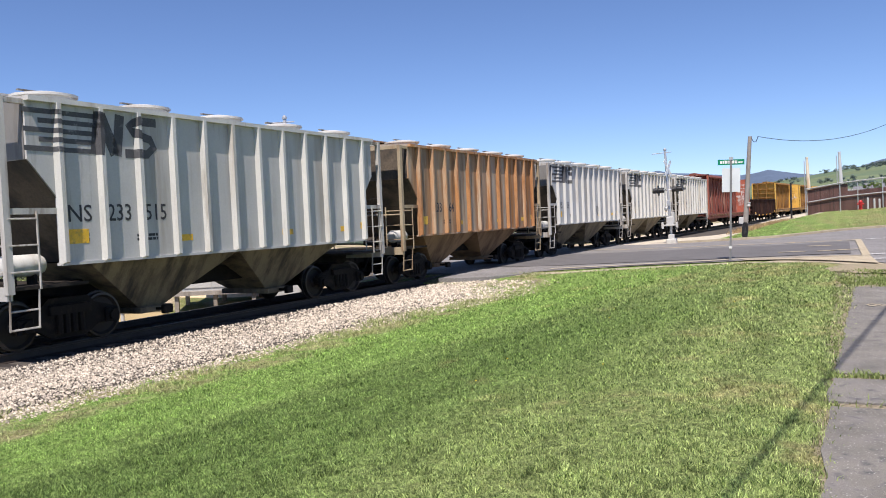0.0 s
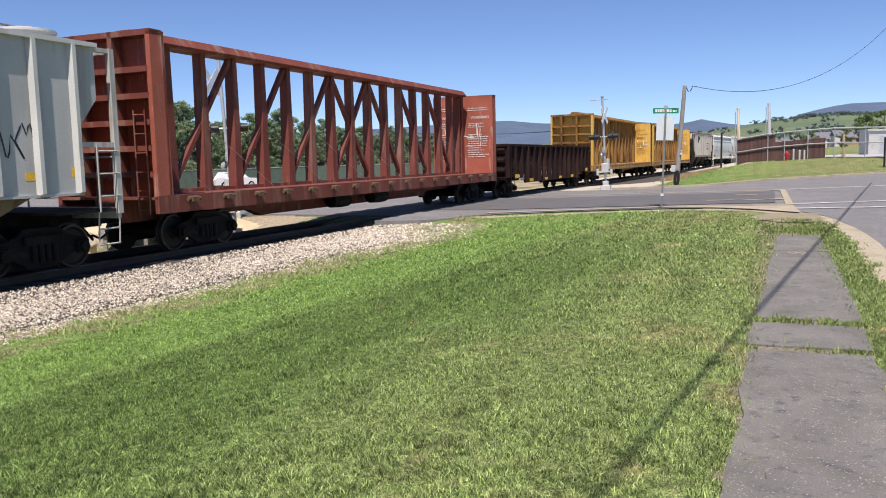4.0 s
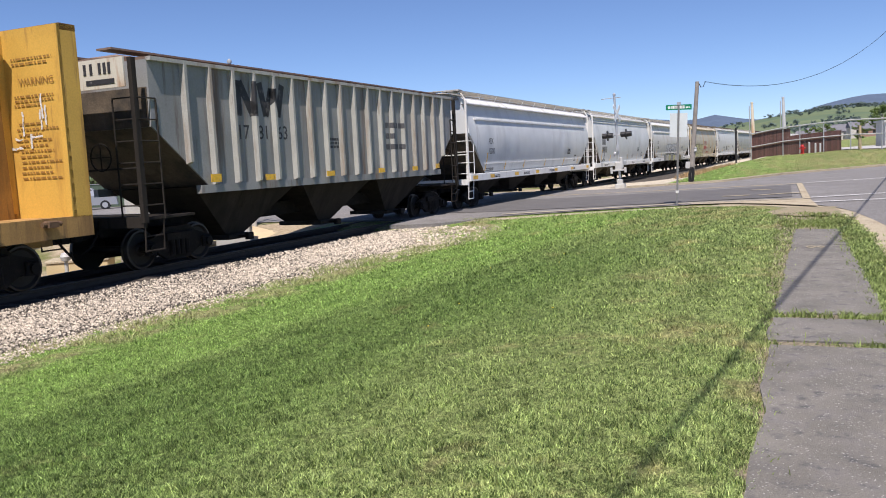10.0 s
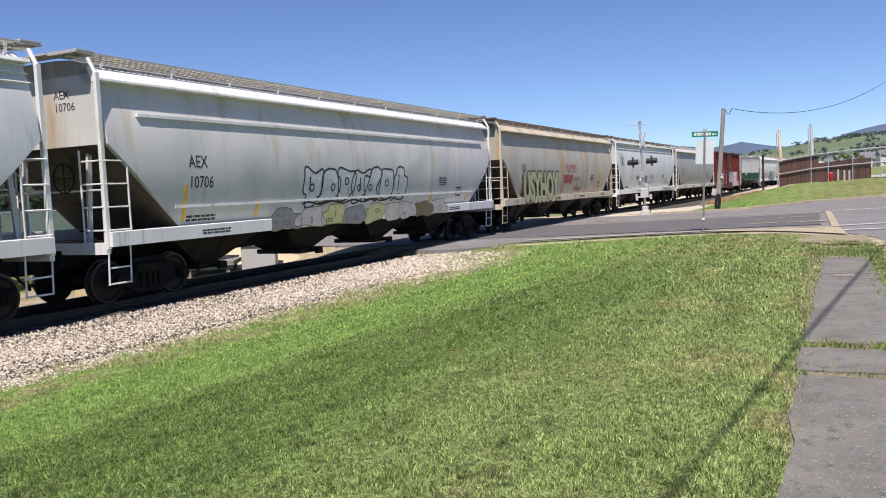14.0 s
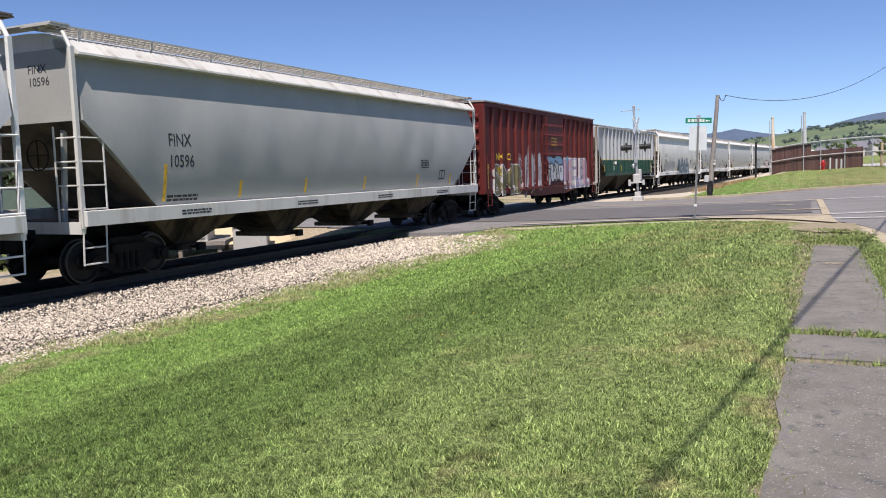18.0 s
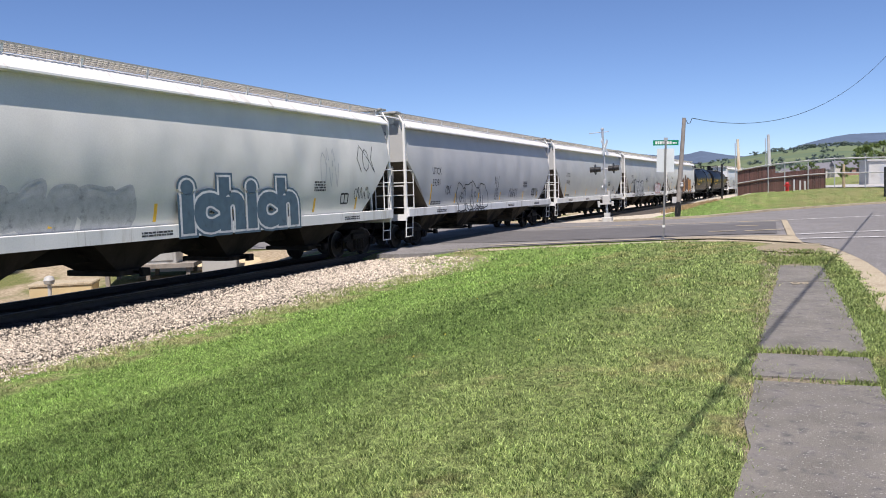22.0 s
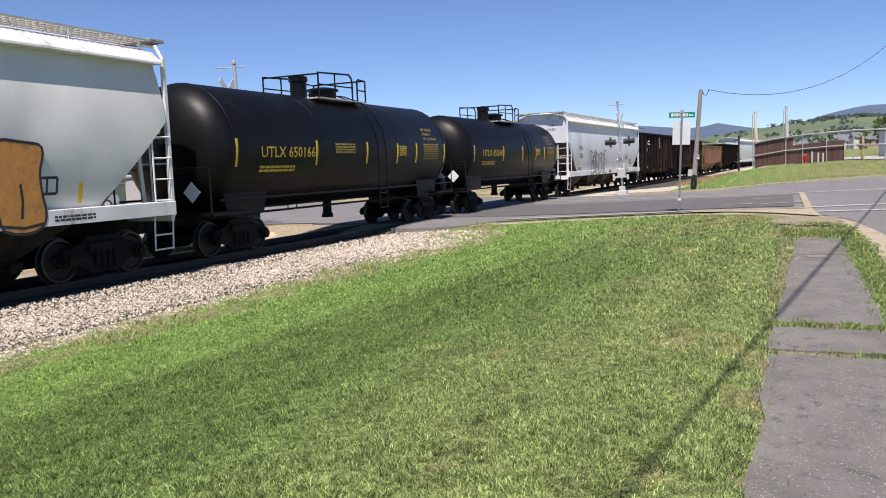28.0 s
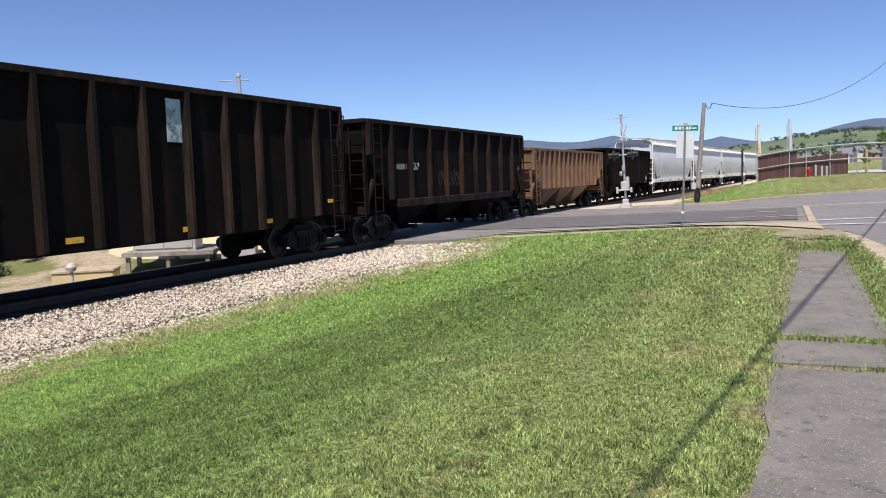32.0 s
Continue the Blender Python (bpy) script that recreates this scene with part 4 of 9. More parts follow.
def smooth_hopper(i, label, paint, trim, style="bulge", under=None, ztop=4.36, zsl=3.05, run=1.75, bay_n=4, roof_m=None, group="", walk_m=None):
    """A hopper with plain curved sides, a pale eave strip and side sill, and a grating walk on the roof."""
    L = LENGTHS[i]
    hl, zbot = L / 2 - 0.72, 1.42
    car = thing("covered_hopper", label, "covered hopper car", group=group or "cars of the train")
    if style == "centreflow":
        fx = lambda z: 1.61 - (z - 2.7) ** 2 / 7.0
    else:
        fx = lambda z: 1.61 - (z - 2.65) ** 2 / 9.0
    part("body", hull(hl, ztop, zbot, zsl, run, fx, 12, 10), paint, car, smooth=True)
    slope_sheets(car, hl, zsl, zbot, run, 1.5)
    rm, walk_m = roof_m or trim, walk_m or GRATING
    for k in (-1, 1):
        x0, x1 = sorted((k * 1.46, k * 1.63))
        part("side_sill", Shape().box(x0, x1, -hl - 0.1, hl + 0.1, 1.14, 1.42, 0.012), trim, car)
        e0 = fx(ztop)
        if style == "stepped":
            # three stepped strips under the roof edge
            for q in range(3):
                zz = ztop - 0.34 + 0.15 * q
                pts = [(k * (fx(zz) - 0.03), zz - 0.02), (k * (fx(zz) + 0.06), zz), (k * (fx(zz) + 0.05), zz + 0.022), (k * (fx(zz) - 0.04), zz + 0.03)]
                part("eave_strip", Shape().prism(pts if k < 0 else pts[::-1], -hl, hl), trim, car)
            part("eave", Shape().prism([(k * (e0 - 0.05), ztop - 0.02), (k * (e0 + 0.22), ztop + 0.0), (k * (e0 + 0.20), ztop + 0.06), (k * (e0 - 0.05), ztop + 0.09)][::-k], -hl, hl), trim, car)
        else:
            # the roof sheet turns down over the side in a bright slanting band
            pts = [(e0 - 0.03, ztop - 0.15), (e0 + 0.32, ztop - 0.15), (e0 + 0.315, ztop - 0.11), (e0 + 0.05, ztop + 0.12), (e0 - 0.3, ztop + 0.17), (e0 - 0.3, ztop)]
            part("eave", Shape().prism([(k * a_, z_) for a_, z_ in pts][::-k], -hl, hl), trim, car)
        if style == "centreflow":
            for z in (3.62, 1.82):
                a, b = sorted((k * (fx(z) - 0.02), k * (fx(z) + (0.075 if z > 3 else 0.035))))
                part("belt_strip", Shape().box(a, b, -hl + run * (0.45 if z > 3 else 0.95), hl - run * (0.45 if z > 3 else 0.95), z - 0.03, z + 0.03), trim, car)
    e = fx(ztop)
    part("roof", Shape().prism([(-e, ztop), (e, ztop), (e, ztop + 0.06), (1.12, ztop + 0.2), (0.75, ztop + 0.29), (0.35, ztop + 0.32), (-0.35, ztop + 0.32), (-0.75, ztop + 0.29), (-1.12, ztop + 0.2), (-e, ztop + 0.06)], -hl, hl), rm, car)
    n = 5
    for j in range(n):
        y0 = -hl + 0.5 + (2 * hl - 1.0) * j / n
        part("hatch", Shape().box(-0.3, 0.3, y0 + 0.05, y0 + (2 * hl - 1.0) / n - 0.05, ztop + 0.31, ztop + 0.4, 0.03), rm, car)
    for k in (-1, 1):
        x0, x1 = sorted((k * 0.62, k * 1.36))
        part("running_board", grating(x0, x1, -hl - 0.35, hl + 0.35, ztop + 0.33), walk_m, car, "open grating walk")
        m = 11
        for j in range(m):
            y = -hl + 0.3 + (2 * hl - 0.6) * j / (m - 1)
            s = Shape().bar((k * 1.33, y, ztop + 0.34), (k * (e - 0.02), y, ztop + 0.08), 0.05, 0.02)
            part("walk_bracket", s, trim, car)
    for q in (-1, 1):
        y0, y1 = sorted((q * (hl + 0.35), q * (hl - 0.05)))
        part("running_board", Shape().box(-1.36, 1.36, y0, y1, ztop + 0.37, ztop + 0.4), walk_m, car)
    corner_gear(car, L, trim, ztop + 0.03, hoop=True, floor_z=1.2)
    for q in (-1, 1):
        for k in (-1, 1):
            part("end_brace", Shape().bar((k * 0.9, q * (hl - 0.15), 2.9), (k * 0.9, q * (L / 2 - 0.75), 1.2), 0.1, 0.05), paint, car)
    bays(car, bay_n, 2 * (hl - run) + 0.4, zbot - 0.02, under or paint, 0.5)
    underframe(car, L, steel_black)
    trucks(car, (-L / 2 + 2.05, L / 2 - 2.05))
    return car, fx


GRATING = mat("walk_grating", (0.46, 0.44, 0.40), 0.65, 0.15, var=0.25, scale=2, fine=40, bump=0.2)
GRATING_RUST = mat("walk_grating_rusty", (0.17, 0.13, 0.10), 0.8, 0.1, var=0.4, scale=2, fine=30, bump=0.2)


# ---------- paint of the cars ----------
def weathered(name, col, dirt, amt, scale=0.9, rough=0.5, var=0.10, dirt2=None, d2=0.14, dent=0.45, spec=0.35):
    grime = dirt2 or tuple(0.7 * c for c in dirt)
    return mat("paint_" + name, col, rough, var=var, scale=1.2, fine=35, bump=0.06, dirt=dirt, dirt_amt=amt, dirt_scale=scale, streak=True, dirt2=grime, d2=d2, dent=dent, spec=spec)


NS_GREY = weathered("hopper_grey", (0.44, 0.44, 0.425), (0.33, 0.305, 0.27), 0.36)
NS_RIB = weathered("hopper_rib", (0.55, 0.545, 0.51), (0.36, 0.31, 0.25), 0.32)
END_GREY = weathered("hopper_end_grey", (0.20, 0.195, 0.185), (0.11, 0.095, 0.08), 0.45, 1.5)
NS_GEAR = weathered("hopper_end_gear", (0.46, 0.445, 0.41), (0.20, 0.16, 0.12), 0.45, 2.0)
RUSTY = weathered("rusted_brown", (0.39, 0.33, 0.255), (0.35, 0.155, 0.05), 0.66, 0.75, 0.8, 0.2, (0.15, 0.08, 0.042), 0.42, 0.4)
RUSTY_GEAR = weathered("rusted_gear", (0.37, 0.30, 0.20), (0.22, 0.12, 0.06), 0.45, 2.0, 0.8, 0.3)
RUSTY_RIB = weathered("rusted_rib", (0.40, 0.19, 0.075), (0.44, 0.34, 0.24), 0.45, 1.6, 0.8, 0.3, (0.19, 0.075, 0.03), 0.42)
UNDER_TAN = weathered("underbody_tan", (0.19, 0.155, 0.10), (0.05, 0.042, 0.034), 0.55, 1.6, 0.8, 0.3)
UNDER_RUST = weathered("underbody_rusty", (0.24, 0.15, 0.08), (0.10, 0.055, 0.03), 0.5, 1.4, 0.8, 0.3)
# these two are lowered so that the colour carries the shade beneath the cars
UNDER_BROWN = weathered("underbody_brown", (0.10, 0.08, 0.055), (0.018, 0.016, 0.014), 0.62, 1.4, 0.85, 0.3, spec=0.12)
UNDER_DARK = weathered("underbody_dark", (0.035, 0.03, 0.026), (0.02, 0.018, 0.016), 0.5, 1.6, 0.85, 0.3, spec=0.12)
BOX_RED = weathered("boxcar_oxide_red", (0.115, 0.019, 0.016), (0.055, 0.012, 0.011), 0.38, 1.2, 0.6, dent=0.7, spec=0.25)
BEAM_RED = weathered("centrebeam_oxide_red", (0.17, 0.045, 0.03), (0.26, 0.14, 0.10), 0.35, 1.8, 0.7, 0.3)
BEAM_RED_PLATE = weathered("bulkhead_faded_red", (0.33, 0.09, 0.055), (0.5, 0.36, 0.30), 0.22, 3.0, 0.7, 0.3)
BEAM_YELLOW = weathered("centrebeam_yellow", (0.28, 0.142, 0.036), (0.14, 0.072, 0.028), 0.50, 1.5, 0.75, 0.2, (0.07, 0.04, 0.022), 0.3, spec=0.2)
BEAM_YELLOW_PLATE = weathered("bulkhead_yellow", (0.62, 0.37, 0.075), (0.45, 0.235, 0.05), 0.34, 2.0, 0.55, 0.15, (0.26, 0.13, 0.045), 0.22)
BEAM_DECK = weathered("centrebeam_deck", (0.38, 0.225, 0.08), (0.20, 0.115, 0.05), 0.45, 2.0, 0.8, 0.25, (0.08, 0.055, 0.035), 0.25)
GON_BLACK = weathered("gondola_dark", (0.024, 0.014, 0.013), (0.055, 0.027, 0.02), 0.40, 1.6, 0.8, 0.35, spec=0.08)
COAL_BLACK = weathered("coal_hopper_black", (0.0075, 0.0062, 0.006), (0.016, 0.011, 0.009), 0.36, 1.5, 0.85, 0.35, spec=0.06)
COAL_RIB = weathered("coal_hopper_rib", (0.014, 0.0105, 0.009), (0.045, 0.028, 0.02), 0.42, 2.0, 0.8, 0.35, spec=0.08)
COAL_TAN = weathered("coal_hopper_rust_tan", (0.15, 0.085, 0.05), (0.34, 0.18, 0.06), 0.30, 1.5, 0.8, 0.35)
TANK_BLACK = mat("paint_tank_black", (0.0045, 0.0045, 0.005), 0.42, spec=0.2, var=0.3, scale=1.2, fine=30, bump=0.03, dirt=(0.012, 0.011, 0.010), dirt_amt=0.25, dirt_scale=1.2, streak=True)
GREY_A = weathered("hopper_silver", (0.60, 0.62, 0.635), (0.54, 0.55, 0.56), 0.16, 0.7, dirt2=(0.44, 0.44, 0.43), d2=0.02, dent=0.9)
GREY_B = weathered("hopper_blue_grey", (0.56, 0.58, 0.585), (0.47, 0.485, 0.49), 0.32, 0.7, dirt2=(0.30, 0.30, 0.31), d2=0.12, dent=0.75)
GREY_C = weathered("hopper_white_rusty", (0.55, 0.545, 0.52), (0.44, 0.35, 0.24), 0.30, 1.1, dent=0.6)
GREY_D = weathered("hopper_tan", (0.43, 0.41, 0.335), (0.45, 0.29, 0.13), 0.44, 0.8, dirt2=(0.40, 0.20, 0.06), d2=0.16, dent=0.6)
GREY_E = weathered("hopper_pale_grey", (0.57, 0.58, 0.58), (0.51, 0.515, 0.51), 0.16, 0.7, dirt2=(0.42, 0.42, 0.42), d2=0.02, dent=0.7)
GREY_F = weathered("hopper_warm_grey", (0.335, 0.34, 0.325), (0.295, 0.295, 0.28), 0.18, 0.7, dirt2=(0.24, 0.24, 0.225), d2=0.03, dent=0.8)
GREY_G = weathered("hopper_plain_grey", (0.43, 0.435, 0.43), (0.395, 0.398, 0.39), 0.16, 0.7, dirt2=(0.33, 0.33, 0.325), d2=0.02, dent=0.8)
GREY_H = weathered("hopper_cream_grey", (0.62, 0.62, 0.585), (0.56, 0.555, 0.525), 0.16, 0.7, dirt2=(0.44, 0.435, 0.41), d2=0.02, dent=1.0)
TRIM_W = weathered("trim_white", (0.72, 0.72, 0.70), (0.45, 0.42, 0.36), 0.28, 1.4)
TRIM_G = weathered("trim_grey", (0.58, 0.57, 0.53), (0.36, 0.33, 0.28), 0.35, 1.4)
TRIM_T = weathered("trim_tan", (0.56, 0.50, 0.38), (0.34, 0.24, 0.14), 0.4, 1.4)
NW_GREY = weathered("nw_rusty_grey", (0.25, 0.255, 0.25), (0.15, 0.105, 0.08), 0.36, 1.3, 0.7, 0.2)
NW_RIB = weathered("nw_rib", (0.37, 0.365, 0.335), (0.22, 0.15, 0.10), 0.40, 1.5, 0.7, 0.2)
RB_WHITE = weathered("hopper_two_tone_white", (0.36, 0.375, 0.39), (0.28, 0.29, 0.30), 0.30, dent=0.8)
RB_GREEN = weathered("hopper_two_tone_green", (0.013, 0.055, 0.040), (0.022, 0.045, 0.036), 0.35, dent=0.7)
LOGO_DARK = mat("logo_black_worn", (0.03, 0.03, 0.033), 0.7, var=0.3, scale=5, fine=40, dirt=(0.2, 0.19, 0.18), dirt_amt=0.25, dirt_scale=5)
LOGO_GREY = mat("logo_faded_black", (0.075, 0.075, 0.08), 0.7, var=0.3, scale=5, fine=40, dirt=(0.30, 0.30, 0.29), dirt_amt=0.2, dirt_scale=5)


def roundel(car, u, z, w, h, material, fx):
    """A faded owner's mark: slanting stripes beside two heavy shapes."""
    for k in range(5):
        zz = z + h * (0.08 + 0.2 * k)
        painted("mark_stripe", *strokes([([(u + 0.1 * w * (k % 2), zz), (u + w * (0.47 + 0.02 * k), zz)], h * 0.11)]), material, car, fx, 0.003)
    painted("painted_mark", *strokes([([(u + w * 0.50, z + h * 0.02), (u + w * 0.54, z + h * 0.98)], w * 0.075), ([(u + w * 0.55, z + h * 0.95), (u + w * 0.66, z + h * 0.05)], w * 0.085), ([(u + w * 0.67, z + h * 0.02), (u + w * 0.71, z + h * 0.98)], w * 0.075)]), material, car, fx, 0.003)
    painted("painted_mark", *strokes([([(u + w * 1.02, z + h * 0.88), (u + w * 0.84, z + h * 0.88), (u + w * 0.78, z + h * 0.74), (u + w * 0.82, z + h * 0.58), (u + w * 0.96, z + h * 0.46), (u + w * 0.99, z + h * 0.28), (u + w * 0.93, z + h * 0.1), (u + w * 0.74, z + h * 0.09)], h * 0.21)]), material, car, fx, 0.0035)


CARS = []
# five short ribbed hoppers
for i, (paint, rib, lab) in enumerate(((NS_GREY, NS_RIB, "weathered grey ribbed covered hopper with round roof hatches"), (RUSTY, RUSTY_RIB, "rust-streaked brown ribbed covered hopper with round hatches"), (NS_GREY, NS_RIB, "weathered pale grey ribbed covered hopper with grey panels"), (NS_GREY, NS_RIB, "pale grey ribbed covered hopper with a faded mark"), (NS_GREY, NS_RIB, "pale grey ribbed covered hopper with black scrawled tags"))):
    car, fx = ribbed_hopper(i, lab, paint, rib, 12, 4.18, 1.45, 3.2, 1.45, 2, square=True, inset=1.05, under=UNDER_TAN if i != 1 else UNDER_RUST, gear=NS_GEAR if i != 1 else RUSTY_GEAR, ladder_top=2.35)
    h = LENGTHS[i] / 2
    if i != 1:
        roundel(car, -h + 1.0, 3.32, 2.75, 0.78, LOGO_GREY, fx)
        letters(car, "NS", -h + 1.72, 2.16, 0.3, ink_dark, fx, 1.0)
    gap = RIBS[car.name][0]
    letters(car, "233", gap[1] + 0.1, 2.16, 0.31, ink_dark, fx, 0.85)
    if i in (0, 1, 4):
        letters(car, {0: "515", 1: "664", 4: "576"}[i], gap[2] + 0.1, 2.16, 0.31, ink_dark, fx, 0.85)
    end_letters(car, "233", -0.6, 3.3, 0.3, ink_dark, -h + 0.9)
    bars(car, 2, -h + 1.6, 1.9, 0.55, 0.06, ink_dark, fx, seed=i)
    bars(car, 2, -h + 3.2, 1.85, 0.5, 0.05, ink_dark, fx, seed=i + 9)
    patches(car, [(-h + 1.68, 1.78, 0.46, 0.25), (-h + 4.2, 1.72, 0.42, 0.13), (1.2, 1.72, 0.4, 0.13), (3.6, 1.72, 0.4, 0.14), (h - 1.75, 1.76, 0.3, 0.18)], reflector_m, fx)
    if i == 4:
        tag(car, -2.6, 1.9, 2.4, 0.55, SP_BLACK, fx, 5)
        tag(car, 2.4, 2.1, 1.6, 0.6, SP_BLACK, fx, 6)
    if i == 2:
        tag(car, 0.4, 1.75, 1.2, 0.5, SP_BLACK, fx, 7)
    CARS.append(car)


WINCH_RUST = mat("winch_rust", (0.13, 0.075, 0.04), 0.8, 0.1, var=0.4, scale=5, fine=40, bump=0.3)
ink_brown = mat("ink_faded_brown", (0.30, 0.155, 0.035), 0.7, var=0.3, scale=6, fine=40)
galv_cable = mat("cable_steel", (0.22, 0.21, 0.19), 0.6, 0.4, var=0.2)


def centrebeam(i, label, paint, plate, deck, mark="", number="", warn=None):
    """A flat car with a tall bulkhead at each end and a truss along its middle."""
    L = LENGTHS[i]
    hl = L / 2 - 0.62
    fx = lambda z: 1.45
    car = thing("centrebeam_flatcar", label, "flat car", group="cars of the train")
    zt, zd, zc = 4.76, 1.27, 4.94
    part("deck", Shape().box(-1.42, 1.42, -hl, hl, zd - 0.06, zd), deck, car)
    for k in (-1, 1):
        a, b = sorted((k * 1.34, k * 1.45))
        part("side_sill", Shape().box(a, b, -hl, hl, zd - 0.36, zd + 0.02), deck, car)
        n = 17
        for j in range(n):
            y = -hl + 1.0 + (2 * hl - 2.0) * j / (n - 1)
            s = Shape().box(*sorted((k * 1.45, k * 1.60)), y - 0.12, y + 0.12, zd - 0.14, zd - 0.02, 0.02)
            s.tube((k * 1.53, y - 0.2, zd - 0.08), (k * 1.53, y + 0.2, zd - 0.08), 0.045, 8)
            part("winch", s, WINCH_RUST, car, "dark rusty strap winch")
    part("top_chord", Shape().prism([(-0.30, zc - 0.26), (0.30, zc - 0.26), (0.36, zc - 0.2), (0.20, zc), (-0.20, zc), (-0.36, zc - 0.2)], -hl + 0.8, hl - 0.8), paint, car)
    part("bottom_chord", Shape().box(-0.09, 0.09, -hl + 0.5, hl - 0.5, zd, zd + 0.09), paint, car)
    n = 17
    ys = [-hl + 0.75 + (2 * hl - 1.5) * j / (n - 1) for j in range(n)]
    for j, y in enumerate(ys):
        s = Shape()
        s.v = [(x, y + d, z) for z, w in ((zd, 0.16), (zd + 1.5, 0.12), (zc - 0.22, 0.085)) for x, d in ((-0.13, -w), (-0.13, w), (0.13, w), (0.13, -w))]
        s.f = [(q + i2, q + (i2 + 1) % 4, q + (i2 + 1) % 4 + 4, q + i2 + 4) for q in (0, 4) for i2 in range(4)]
        part("post", s, paint, car)
    for j in (1, 3, 5, 7):
        part("diagonal", Shape().bar((0.0, ys[j] + 0.15, zd + 0.3), (0.0, ys[j + 2] - 0.05, zc - 0.25), 0.12, 0.14), paint, car)
        part("diagonal", Shape().bar((0.0, ys[16 - j] - 0.15, zd + 0.3), (0.0, ys[14 - j] + 0.05, zc - 0.25), 0.12, 0.14), paint, car)
    for j in range(0, n - 1, 2):
        part("tie_down_cable", Shape().tube((0.15, ys[j], zd + 1.6), (1.45, ys[j] + 1.0, zd + 0.02), 0.006, 4), galv_cable, car)
    for e in (-1, 1):
        y0 = e * hl
        ya, yb = sorted((y0, y0 - e * 0.12))
        bulk = part("bulkhead", Shape().box(-1.45, 1.45, *sorted((y0 - e * 0.35, y0 - e * 0.42)), zd, zt - 0.02), plate, car)
        for k in (-1, 1):
            # the edge plate is broad at its foot and narrow at its head
            pts = [(y0, zd), (y0 - e * 0.45, zd), (y0 - e * 0.4, zt - 0.02), (y0, zt - 0.02)]
            part("edge_plate", Shape().prism_x(pts, *sorted((k * 1.33, k * 1.45))), plate, bulk)
        if e > 0:
            part("gusset_plate", Shape().prism_x([(y0 - 0.42, zd), (y0 - 1.25, zd), (y0 - 1.12, zt - 0.1), (y0 - 0.42, zt - 0.1)], -0.05, 0.05), plate, bulk)
            part("gusset_edge", Shape().bar((0, y0 - 1.27, zd), (0, y0 - 1.14, zt - 0.1), 0.09, 0.3), paint, bulk)
        s = Shape()
        for z in (1.75, 2.3, 2.85, 3.4, 3.95):
            s.box(-1.35, 1.35, *sorted((y0, y0 - e * 0.3)), z - 0.06, z + 0.06)
        s.box(-1.45, 1.45, *sorted((y0, y0 - e * 0.36)), zt - 0.12, zt)
        for x in (-0.7, 0.35):
            s.box(x - 0.06, x + 0.06, *sorted((y0, y0 - e * 0.3)), zd, zt)
        part("bulkhead_frame", s, paint, bulk)
        s = Shape()
        for x in (0.95, 1.25):
            s.tube((x, y0 + e * 0.06, 0.9), (x, y0 + e * 0.06, 3.1), 0.018, 5)
        for q in range(6):
            s.tube((0.95, y0 + e * 0.06, 1.0 + 0.4 * q), (1.25, y0 + e * 0.06, 1.0 + 0.4 * q), 0.016, 5)
        part("ladder", s, paint, car)
        if e > 0:
            r = random.Random(i)
            yf = y0 - 0.43
            for side in (0.15, -1.35):
                end_letters(bulk, "WARNING", side + 0.25, 3.72, 0.13, warn or ink_brown, yf, 0.008)
                s = Shape()
                for q in range(16):
                    z = 4.18 - 0.09 * q if q < 2 else (3.5 - 0.08 * (q - 2) if q < 5 else 3.0 - 0.1 * (q - 5))
                    a, end = side + r.uniform(0.08, 0.16), side + r.uniform(0.7, 1.15)
                    while a < end:
                        b = min(a + r.uniform(0.03, 0.13), end)
                        s.add([(a, yf - 0.008, z), (b, yf - 0.008, z), (b, yf - 0.008, z + 0.034), (a, yf - 0.008, z + 0.034)], [(0, 1, 2, 3)])
                        a = b + r.uniform(0.02, 0.04)
                ob = part("lettering", s, warn or ink_brown, bulk, "worn printed notice")
                ob["kind"] = "stuff"
                # paint scraped off by tightened straps
                for q in range(9):
                    a, z = side + r.uniform(0.15, 1.05), r.uniform(2.5, 3.1)
                    if q < 6:
                        pts = [(a + r.uniform(-0.015, 0.015), z + 0.09 * j_) for j_ in range(r.randrange(3, 8))]
                    else:
                        pts = [(a - 0.25 + 0.1 * j_, z + r.uniform(-0.015, 0.015)) for j_ in range(r.randrange(3, 6))]
                    sc = Shape()
                    for (xa, za), (xb, zb_) in zip(pts, pts[1:]):
                        wa, wb = r.uniform(0.008, 0.03), r.uniform(0.008, 0.03)
                        if q < 6:
                            sc.add([(xa - wa, yf - 0.010 - q * 0.0004, za), (xa + wa, yf - 0.010 - q * 0.0004, za), (xb + wb, yf - 0.010 - q * 0.0004, zb_), (xb - wb, yf - 0.010 - q * 0.0004, zb_)], [(0, 1, 2, 3)])
                        else:
                            sc.add([(xa, yf - 0.010 - q * 0.0004, za - wa), (xb, yf - 0.010 - q * 0.0004, zb_ - wb), (xb, yf - 0.010 - q * 0.0004, zb_ + wb), (xa, yf - 0.010 - q * 0.0004, za + wa)], [(0, 1, 2, 3)])
                    part("scraped_paint", sc, ink_pale, bulk)
    part("centre_sill", Shape().prism_x([(-hl, 0.7), (hl, 0.7), (hl, zd - 0.06), (-hl, zd - 0.06)], -0.35, 0.35), deck, car)
    s = Shape().prism_x([(-hl + 4.2, 0.92), (-hl + 5.4, 0.5), (hl - 5.4, 0.5), (hl - 4.2, 0.92)], -0.12, 0.12)
    part("belly_plate", s, deck, car)
    for y in (-2.2, 0.4):
        s = Shape().lathe([(0.0, -0.55), (0.2, -0.5), (0.22, 0), (0.2, 0.5), (0.0, 0.55)], 10, pose(0.75, y, 0.72, 90, 0, 0))
